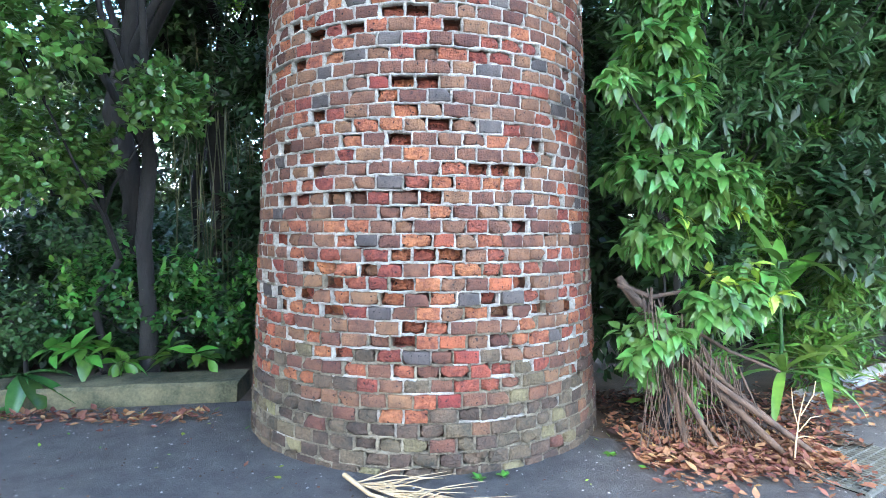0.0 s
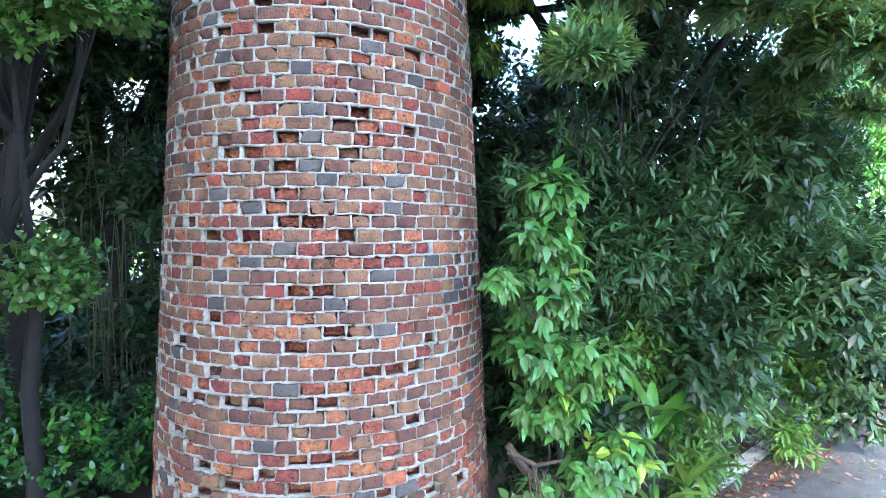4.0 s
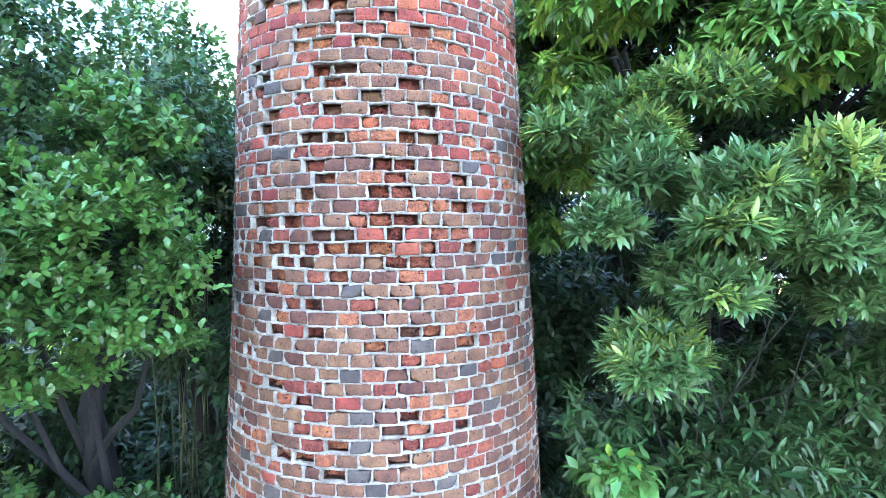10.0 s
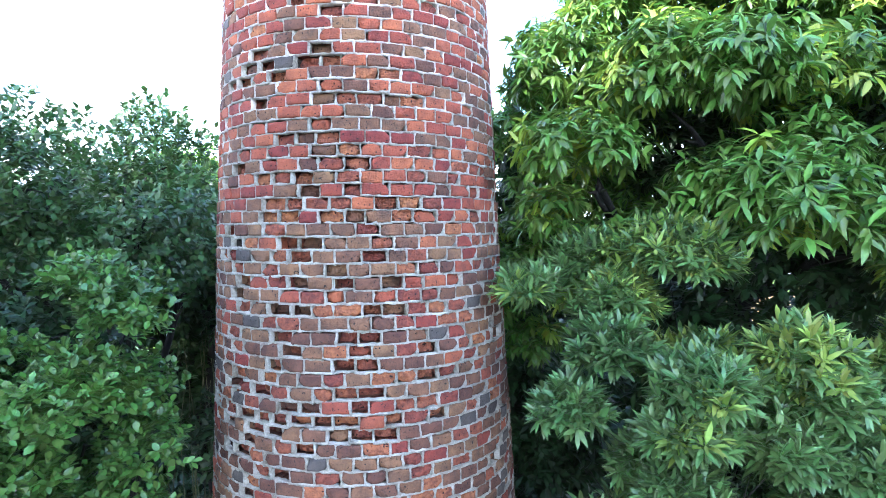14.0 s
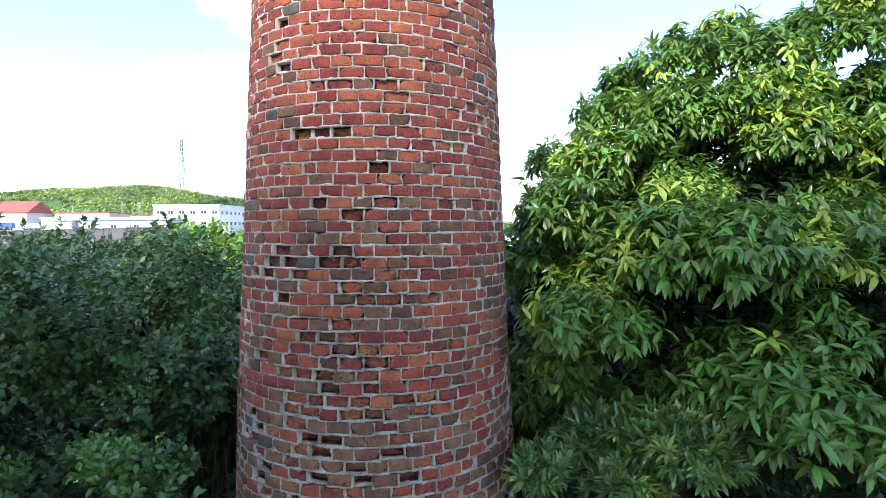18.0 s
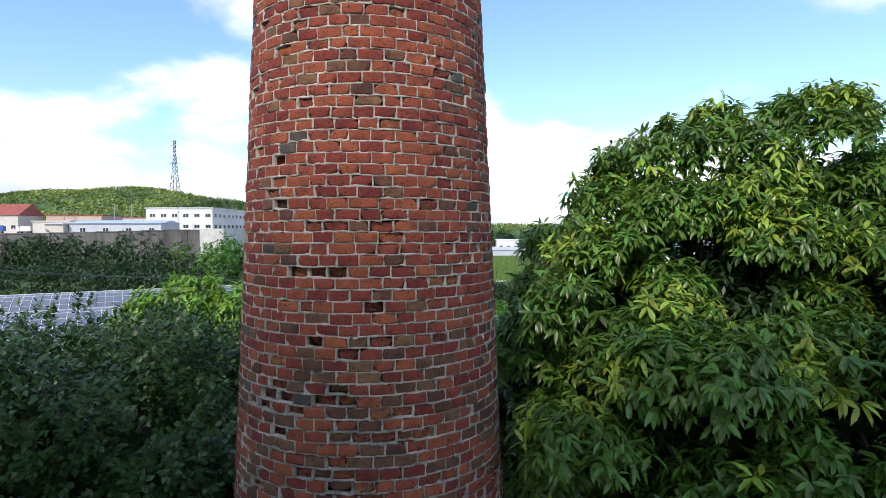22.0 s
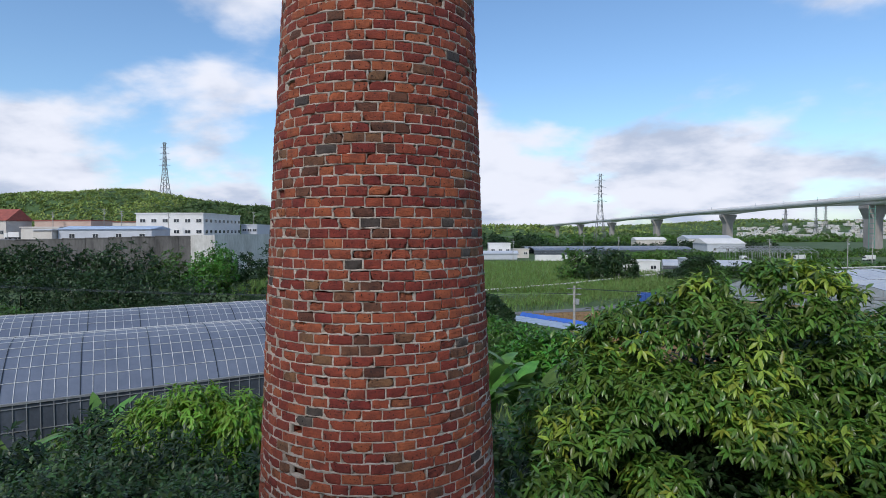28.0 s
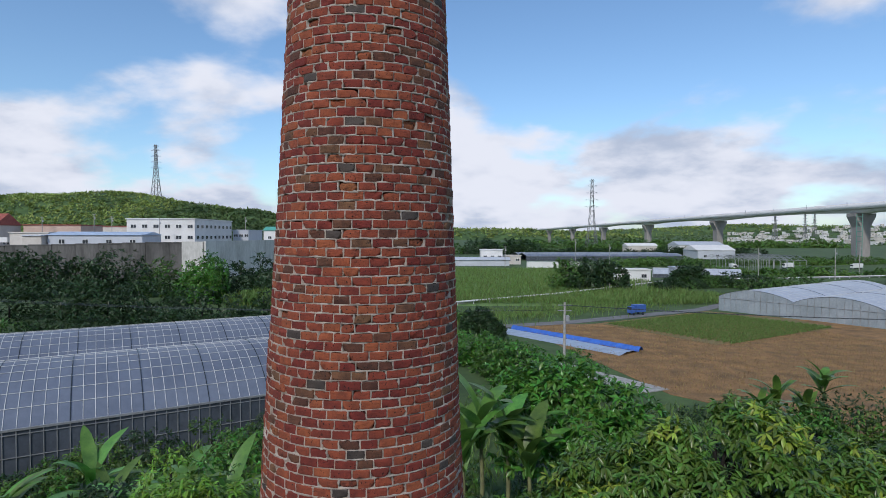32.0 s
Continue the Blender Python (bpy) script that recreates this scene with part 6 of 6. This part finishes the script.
def gable_building(name, label, x0, x1, y0, y1, z0, eave, ridge, mat, roof, cols=0, w=1.8, h=1.5, row=0.35):
    b = block_building(name, label, x0, x1, y0, y1, z0, eave, mat, roof, 0.0, (row,), cols, 0, w, h)
    bm = bmesh.new()
    y = (y0 + y1) / 2
    o = 0.5
    v = [bm.verts.new(c) for c in ((x0 - o, y0 - o, eave), (x1 + o, y0 - o, eave), (x1 + o, y1 + o, eave), (x0 - o, y1 + o, eave), (x0 - o, y, ridge), (x1 + o, y, ridge))]
    for f in ((0, 1, 5, 4), (2, 3, 4, 5), (1, 2, 5), (3, 0, 4), (0, 3, 2, 1)):
        bm.faces.new([v[i] for i in f])
    part("gable_roof", done(bm, "gable_roof", roof), b)
    return b


block_building("office_building", "white two-storey building with a flat roof", -110.5, -86.6, 196, 231, TERRACE, 14.6, WHITE_WALL, None, 0.3, (0.28, 0.72), 6, 9, 1.9, 1.3)
block_building("annexe", "grey annexe with a ribbed metal wall", -86.5, -80, 232, 250, TERRACE, 11.0, METAL_WALL, None, 0.2, (0.6,), 3)
gable_building("metal_shed", "long pale metal shed with a light blue roof", -124.5, -94.5, 176, 188, TERRACE, 9.0, 10.1, METAL_WALL, BLUE_ROOF, 4)
gable_building("metal_shed", "small grey shed beside the blue-roofed shed", -131, -125, 174, 184, TERRACE, 8.7, 9.2, BEIGE_WALL, METAL_WALL, 0)
block_building("pink_building", "low pink-beige building with a flat roof", -160, -138, 214, 228, TERRACE, 12.6, PINK_WALL, TILE_RED, 0.3, (0.5,), 4)
block_building("storage_block", "beige flat-roofed storage block", -138, -125.5, 178, 188, TERRACE, 9.6, BEIGE_WALL, None, 0.3)
gable_building("tiled_house", "house with a red tiled roof", -178, -164, 205, 218, TERRACE, 12.5, 17.0, BEIGE_WALL, TILE_RED, 3)
gable_building("tiled_house", "house with a red tiled roof", -205, -186, 215, 228, TERRACE, 12.0, 16.0, WHITE_WALL, TILE_RED, 3)
block_building("low_block", "long low grey building behind the sheds", -168, -120, 258, 268, TERRACE, 12.8, BEIGE_WALL, TILE_RED, 0.4, (0.6,), 9)
gable_building("green_shed", "shed with a green metal roof", -92, -76, 290, 302, TERRACE, 11.5, 13.5, WHITE_WALL, GREEN_ROOF, 3)


def small_truck(x, y, z, turn, mat, label):
    t = thing("truck", label, "truck", pose(x, y, z, 0, 0, turn))
    part("cargo_box", box_mesh("cargo_box", (3.6, 1.8, 1.7), mat, (0.9, 0, 1.55), 0.05), t)
    part("cab", box_mesh("cab", (1.4, 1.7, 1.6), mat, (-1.7, 0, 1.25), 0.15), t)
    part("windscreen", box_mesh("windscreen", (0.1, 1.4, 0.6), DARK_GLASS, (-2.38, 0, 1.6)), t)
    for sx in (-1.6, 1.6):
        for sy in (-0.8, 0.8):
            bm = bmesh.new()
            bmesh.ops.create_cone(bm, cap_ends=True, segments=14, radius1=0.36, radius2=0.36, depth=0.25, matrix=Matrix.Translation((sx, sy, 0.36)) @ Matrix.Rotation(math.pi / 2, 4, "X"))
            part("wheel", done(bm, "wheel", DARK_GLASS), t)
    return t


small_truck(-152, 180, TERRACE, 10, TRUCK_BLUE, "blue covered truck parked on the terrace")
small_truck(-143, 181, TERRACE, 0, WHITE_WALL, "white truck parked on the terrace")
small_truck(33.5, 92.6, LOW + 0.09, 25, TRUCK_BLUE, "small blue van parked at the field lane").scale = (0.62, 0.7, 0.72)
small_truck(146, 236, LOW, 20, WHITE_WALL, "white truck by the frame house")
small_truck(172, 232, LOW, 15, WHITE_WALL, "white truck by the frame house")
small_truck(118, 226, LOW, 80, WHITE_WALL, "white van by the frame house")

# low farm buildings to the far side
block_building("farm_store", "small white concrete farm store", 52, 62, 164, 170, LOW, -0.8, WHITE_WALL, None, 0.2, (0.5,), 2)
block_building("farm_store", "grey corrugated farm store", 70, 75, 166, 171, LOW, -0.2, METAL_WALL, None, 0.2)
block_building("farm_house", "pale flat-roofed farm building beyond the cane field", 18, 28, 258, 266, LOW, 2.6, WHITE_WALL, None, 0.3, (0.55,), 3)
block_building("farm_house", "small grey flat-roofed building", 29, 37, 262, 268, LOW, -0.2, BEIGE_WALL, None, 0.3, (0.55,), 2)
block_building("pale_barrier", "long white concrete barrier by the yards", 36, 58, 235, 237, LOW, -2.0, WHITE_WALL, None, 0.0)
gable_building("long_shed", "long grey shed with a metal roof", 6, 30, 248, 256, LOW, -1.6, -0.4, METAL_WALL, METAL_WALL, 0)
gable_building("warehouse", "white warehouse with a metal roof under the bridge", 168, 200, 400, 420, LOW, 3.0, 5.5, WHITE_WALL, METAL_WALL, 5)
gable_building("glasshouse_shed", "pale gabled shed near the bridge pier", 150, 172, 330, 350, LOW, 1.0, 4.0, METAL_WALL, WHITE_WALL, 3)
gable_building("warehouse", "grey warehouse with white trim", 138, 160, 420, 432, LOW, 2.0, 4.0, BEIGE_WALL, WHITE_WALL, 3)
greenhouse("low grey net house with arched roofs", (45, 300, LOW), 8, 90, 16, 2, 2.4, 1.4, 6, FILM, False)
greenhouse("pale plastic film tunnel on bare ground", (69, 181, LOW), -18, 26, 7, 1, 1.2, 1.8, 3, FILM_PALE, True)


def frame_house(x, y, turn, label):
    """Open steel frame of a greenhouse without film."""
    f = thing("frame_house", label, "frame", pose(x, y, LOW, 0, 0, turn))
    for s in range(3):
        for i in range(9):
            p = [(i * 3.2, s * 9.0 + a, b) for a, b in ((0, 0), (0, 4.0), (4.5, 6.0), (9.0, 4.0), (9.0, 0))]
            part("portal", tube("portal", p, [0.09] * 5, STEEL, 4), f)
        for a, b in ((0, 4.0), (4.5, 6.0), (2.2, 5.0), (6.8, 5.0)):
            part("purlin", tube("purlin", [(0, s * 9.0 + a, b), (25.6, s * 9.0 + a, b)], [0.08, 0.08], STEEL, 4), f)


frame_house(120, 215, 15, "bare grey steel frame of an unfinished greenhouse")
for _i in range(22):
    _t = thing("fence_post", "thin pale post of the nursery fence", "post", pose(42 + _i * 1.9, 137 + _i * 0.9, LOW), "nursery fence posts", me=box_mesh("fence_post", (0.12, 0.12, 1.9), CONCRETE, (0, 0, 0.95)))


# ---- bridge ----
def bridge_x(y):
    return 222 - 0.00005 * max(0.0, y - 500) ** 2


def build_bridge():
    b = thing("viaduct", "long pale concrete road viaduct on hammerhead piers", "bridge")
    piers = (140, 298, 455, 610, 770, 930, 1090)
    ys = np.arange(140, 1180, 13.0)
    top = lambda y: 25.9 - 0.0000045 * (y - 300) ** 2 * (y > 300)
    def depth(y):
        d = min(abs(y - p) for p in piers)
        return 2.7 + 1.6 * max(0.0, 1 - d / 60) ** 1.6
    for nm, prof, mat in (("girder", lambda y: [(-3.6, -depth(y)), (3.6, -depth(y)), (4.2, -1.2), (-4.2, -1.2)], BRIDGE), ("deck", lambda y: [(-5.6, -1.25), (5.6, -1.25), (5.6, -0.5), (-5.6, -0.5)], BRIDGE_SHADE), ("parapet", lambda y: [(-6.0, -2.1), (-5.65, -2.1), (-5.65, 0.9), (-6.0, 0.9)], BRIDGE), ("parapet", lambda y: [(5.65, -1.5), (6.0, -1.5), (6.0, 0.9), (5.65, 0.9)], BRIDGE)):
        vs, fs = [], []
        for i, y in enumerate(ys):
            vs += [(bridge_x(y) + px, y, top(y) + pz) for px, pz in prof(y)]
            if i:
                k = 4 * i
                fs += [(k - 4 + j, k - 4 + (j + 1) % 4, k + (j + 1) % 4, k + j) for j in range(4)]
        part(nm, mesh_from(nm, vs, fs, [mat]), b)
    for y in piers:
        x, t = bridge_x(y), top(y) - depth(y)
        bm = bmesh.new()
        sec = [(-2.6, LOW - 1, 4.6), (-2.6, t - 7.0, 4.6), (-5.4, t - 1.6, 4.6), (-5.4, t, 4.6)]
        vv = []
        for sx, z, dy in sec:
            vv.append([bm.verts.new((x + s * abs(sx), y + e * dy * 0.75, z)) for s, e in ((-1, -1), (1, -1), (1, 1), (-1, 1))])
        for p, q in zip(vv, vv[1:]):
            for j in range(4):
                bm.faces.new((p[j], p[(j + 1) % 4], q[(j + 1) % 4], q[j]))
        bm.faces.new(vv[-1])
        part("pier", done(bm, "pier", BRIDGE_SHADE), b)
    for i in range(26):
        y = 300 + i * 34
        part("lamp_post", tube("lamp_post", [(bridge_x(y) - 6.2, y, top(y)), (bridge_x(y) - 6.2, y, top(y) + 2.2)], [0.12, 0.08], STEEL, 4), b)
    g = part("noise_barrier", box_mesh("noise_barrier", (0.5, 110, 6.0), NET_GREEN, (222 - 7.2, 195, 24.6)), b, "green netted scaffold on the deck side")
    for i in range(24):
        part("scaffold_pole", box_mesh("scaffold_pole", (0.2, 0.25, 6.3), STEEL, (222 - 7.6, 142 + i * 4.7, 24.6)), g)
    tower = part("stair_tower", box_mesh("stair_tower", (0.3, 0.3, 26), NET_GREEN, (212.5, 288, 8)), b, "green steel stair tower")
    for k in range(10):
        part("stair_flight", box_mesh("stair_flight", (0.25, 4.0, 0.3), NET_GREEN, (212.5, 286, -3 + k * 2.5)), tower)
    part("stair_post", box_mesh("stair_post", (0.3, 0.3, 26), NET_GREEN, (212.5, 284, 8)), b, "green steel stair tower")


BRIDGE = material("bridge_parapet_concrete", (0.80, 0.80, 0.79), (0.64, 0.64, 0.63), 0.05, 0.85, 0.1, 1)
# darker copy of the concrete: shade on deck and piers put into the colour
BRIDGE_SHADE = material("bridge_shaded_concrete", (0.36, 0.34, 0.32), (0.22, 0.21, 0.20), 0.08, 0.9, 0.2, 0.8, stretch=(1, 1, 0.3))
NET_GREEN = material("green_netting", (0.17, 0.33, 0.27), (0.10, 0.22, 0.18), 0.2, 0.8, 0.1, 2)
build_bridge()


# ---- pylons, poles and wires ----
def pylon(x, y, z, height, label, thick=0.16):
    p = thing("pylon", label, "pylon", pose(x, y, z))
    half = lambda s: height * (0.062 * (1 - s) ** 1.9 + 0.014)
    levels = [0, 0.12, 0.23, 0.33, 0.42, 0.5, 0.57, 0.64, 0.71, 0.78, 0.85, 0.92, 1.0]
    for sx, sy in ((1, 1), (1, -1), (-1, -1), (-1, 1)):
        part("leg", tube("leg", [(sx * half(s), sy * half(s), s * height) for s in levels], [thick * (1.4 - 0.7 * s) for s in levels], STEEL_DARK, 4), p)
    for a, b in zip(levels, levels[1:]):
        ha, hb = half(a), half(b)
        for (ax, ay), (bx, by) in (((1, -1), (-1, -1)), ((-1, -1), (1, -1)), ((1, 1), (1, -1)), ((1, -1), (1, 1)), ((-1, 1), (1, 1)), ((-1, -1), (-1, 1))):
            part("brace", tube("brace", [(ax * ha, ay * ha, a * height), (bx * hb, by * hb, b * height)], [thick * 0.6] * 2, STEEL_DARK, 4), p)
    for s, w in ((0.60, 0.10), (0.70, 0.095), (0.80, 0.085), (0.90, 0.075), (0.97, 0.05)):
        for sx in (-1, 1):
            for dz in (0.0, 0.022):
                part("arm", tube("arm", [(sx * half(s), 0, (s + dz) * height), (sx * w * height, 0, s * height)], [thick * 0.7, thick * 0.4], STEEL_DARK, 4), p)
    return p


STEEL_DARK = material("pylon_steel", (0.20, 0.21, 0.22), (0.13, 0.135, 0.14), 0.5, 0.6, 0.0, 3)
pylon(-303, 600, 42, 62, "tall grey lattice power pylon on the hill", 0.30)
pylon(157, 596, LOW, 73, "tall grey lattice power pylon beyond the bridge", 0.26)
for _px, _d, _h in ((620, 1060, 62), (860, 1350, 70), (980, 1500, 80), (1150, 1600, 85), (900, 1250, 55)):
    pylon(_px, _d, LOW, _h, "distant pale power pylon over the town", 0.4)


def utility_pole(x, y, h, label="slim concrete utility pole with cross arms", z=None):
    z = float(ground_height(np.array(x), np.array(y))) if z is None else z
    p = thing("utility_pole", label, "pole", pose(x, y, z))
    part("shaft", tube("shaft", [(0, 0, -0.3), (0, 0, h)], [0.16, 0.11], CONCRETE, 8), p)
    for k in (0.3, 0.9):
        part("cross_arm", box_mesh("cross_arm", (1.5, 0.08, 0.08), STEEL, (0, 0, h - k)), p)
    part("transformer", box_mesh("transformer", (0.4, 0.4, 0.6), STEEL, (0.3, 0, h - 1.7), 0.05), p)
    return p


utility_pole(13.6, 56.5, 6.4)
for _x, _y, _h, _z in ((-96, 190, 9, TERRACE), (-118, 200, 10, TERRACE), (-128, 206, 11, TERRACE), (-84, 240, 11, TERRACE), (-150, 210, 10, TERRACE)):
    utility_pole(_x, _y, _h, "utility pole among the terrace buildings", _z)
for _x, _y, _h in ((27, 238, 9), (72, 240, 10), (96, 168, 10), (122, 172, 10), (62, 260, 12), (150, 200, 11), (-12, 150, 9)):
    utility_pole(_x, _y, _h)


def wire(a, b, sag, r=0.018):
    a, b = Vector(a), Vector(b)
    pts = [a.lerp(b, s / 16) - Vector((0, 0, sag * 4 * (s / 16) * (1 - s / 16))) for s in range(17)]
    thing("overhead_wire", "thin black overhead wire across the fields", "wire", me=tube("overhead_wire", pts, [r] * 17, DARK_GLASS, 4), group="overhead wires")


for _k in range(3):
    wire((13.0 + _k * 0.6, 56.5, LOW + 6.1), (96, 40 + _k * 0.6, LOW + 7.5), 1.2)
    wire((13.0 + _k * 0.6, 56.5, LOW + 5.6), (-70, 62 + _k, LOW + 6.8), 1.0)

# ---- far town ----
def rise_height(x, y):
    """Low rise on which the town stands."""
    return 48 * np.exp(-((x - 1500) / 620) ** 2 - ((y - 1900) / 560) ** 2)


def town():
    xs, ys = np.linspace(300, 2900, 60), np.linspace(760, 3000, 50)
    X, Y = np.meshgrid(xs, ys)
    idx = np.arange(X.size).reshape(X.shape)
    faces = np.stack([idx[:-1, :-1], idx[:-1, 1:], idx[1:, 1:], idx[1:, :-1]], -1).reshape(-1, 4)
    rise = thing("town_rise", "low green rise covered by the distant town", "hill", kind="structure")
    part("slope", mesh_from("slope", np.stack([X, Y, LOW - 1.5 + rise_height(X, Y)], -1), faces, [HILL_GREEN], smooth=True), rise)
    rng = np.random.default_rng(19)
    q = np.column_stack([rng.uniform(420, 1900, 3600), rng.uniform(860, 2000, 3600)])
    q = np.column_stack([q, LOW - 1.5 + rise_height(q[:, 0], q[:, 1])])
    b, fw, up = sprays(rng, q, np.tile([0.0, -0.3, 0.95], (len(q), 1)), 5, 1.1, 0.1, 0.0)
    part("treetops", leaves_mesh("treetops", SPRAY, b, fw, up, rng.uniform(4, 9, len(b)), [LEAF_SPUR]), rise)["kind"] = "stuff"
    r = random.Random(9)
    mats = [WHITE_WALL, BEIGE_WALL, PALE_WALL]
    for i in range(230):
        d = r.uniform(950, 1900)
        x = d * r.uniform(0.50, 0.88)
        w, h, dp = r.uniform(5, 15), r.uniform(4, 10), r.uniform(7, 12)
        b = thing("town_house", "pale concrete house in the distant town", "house", pose(x, d, LOW - 2.0 + float(rise_height(x, d)), 0, 0, r.uniform(-30, 30)), "distant town houses")
        part("wall", box_mesh("wall", (w, dp, h), mats[i % 3], (0, 0, h / 2)), b)
        part("roof", box_mesh("roof", (w + 0.6, dp + 0.6, 0.6), mats[(i + 1) % 3], (0, 0, h + 0.3)), b)
        for k in range(2):
            part("window", box_mesh("window", (w * 0.2, 0.3, 1.8), DARK_GLASS, (w * (k - 0.5) * 0.5, -dp / 2, h - 3.0)), b)


town()


# ---- grit on the lane ----
def grit():
    rng = np.random.default_rng(61)
    n = 5200
    xy = np.column_stack([rng.uniform(-3.4, 3.4, n), -3.6 + 3.4 * rng.random(n)])
    xy = xy[(np.hypot(xy[:, 0], xy[:, 1]) > 1.12)]
    n = len(xy)
    v = np.array([(-1, -0.7, 0), (1, -0.6, 0), (0.7, 0.8, 0), (-0.8, 0.6, 0), (-0.3, -0.2, 0.8), (0.4, 0.2, 0.7)])
    f = np.array([(0, 1, 5), (0, 5, 4), (1, 2, 5), (2, 3, 4), (2, 4, 5), (3, 0, 4)])
    s = 0.0022 + 0.0055 * rng.random(n) ** 3
    t = rng.uniform(0, 6.28, n)
    R = np.stack([np.stack([np.cos(t), -np.sin(t)], 1), np.stack([np.sin(t), np.cos(t)], 1)], 1)
    vs = np.concatenate([np.einsum("nij,kj->nki", R, v[:, :2]) * s[:, None, None] + xy[:, None, :], (v[:, 2][None] * s[:, None] + 0.012)[:, :, None]], 2)
    idx = rng.choice(3, n, p=(0.5, 0.3, 0.2))
    thing("grit", "scattered small stones and crumbs on the asphalt", "grit", kind="stuff", me=mesh_from("grit", vs.reshape(-1, 3), (f[None] + 6 * np.arange(n)[:, None, None]).reshape(-1, 3), [CONCRETE, SOIL, BRICK_BROWN], np.repeat(idx, 6)))


grit()


# ---- bricks of the chimney face ----
for _me, _m in single_bricks:
    part("brick", _me, chimney, m=_m)
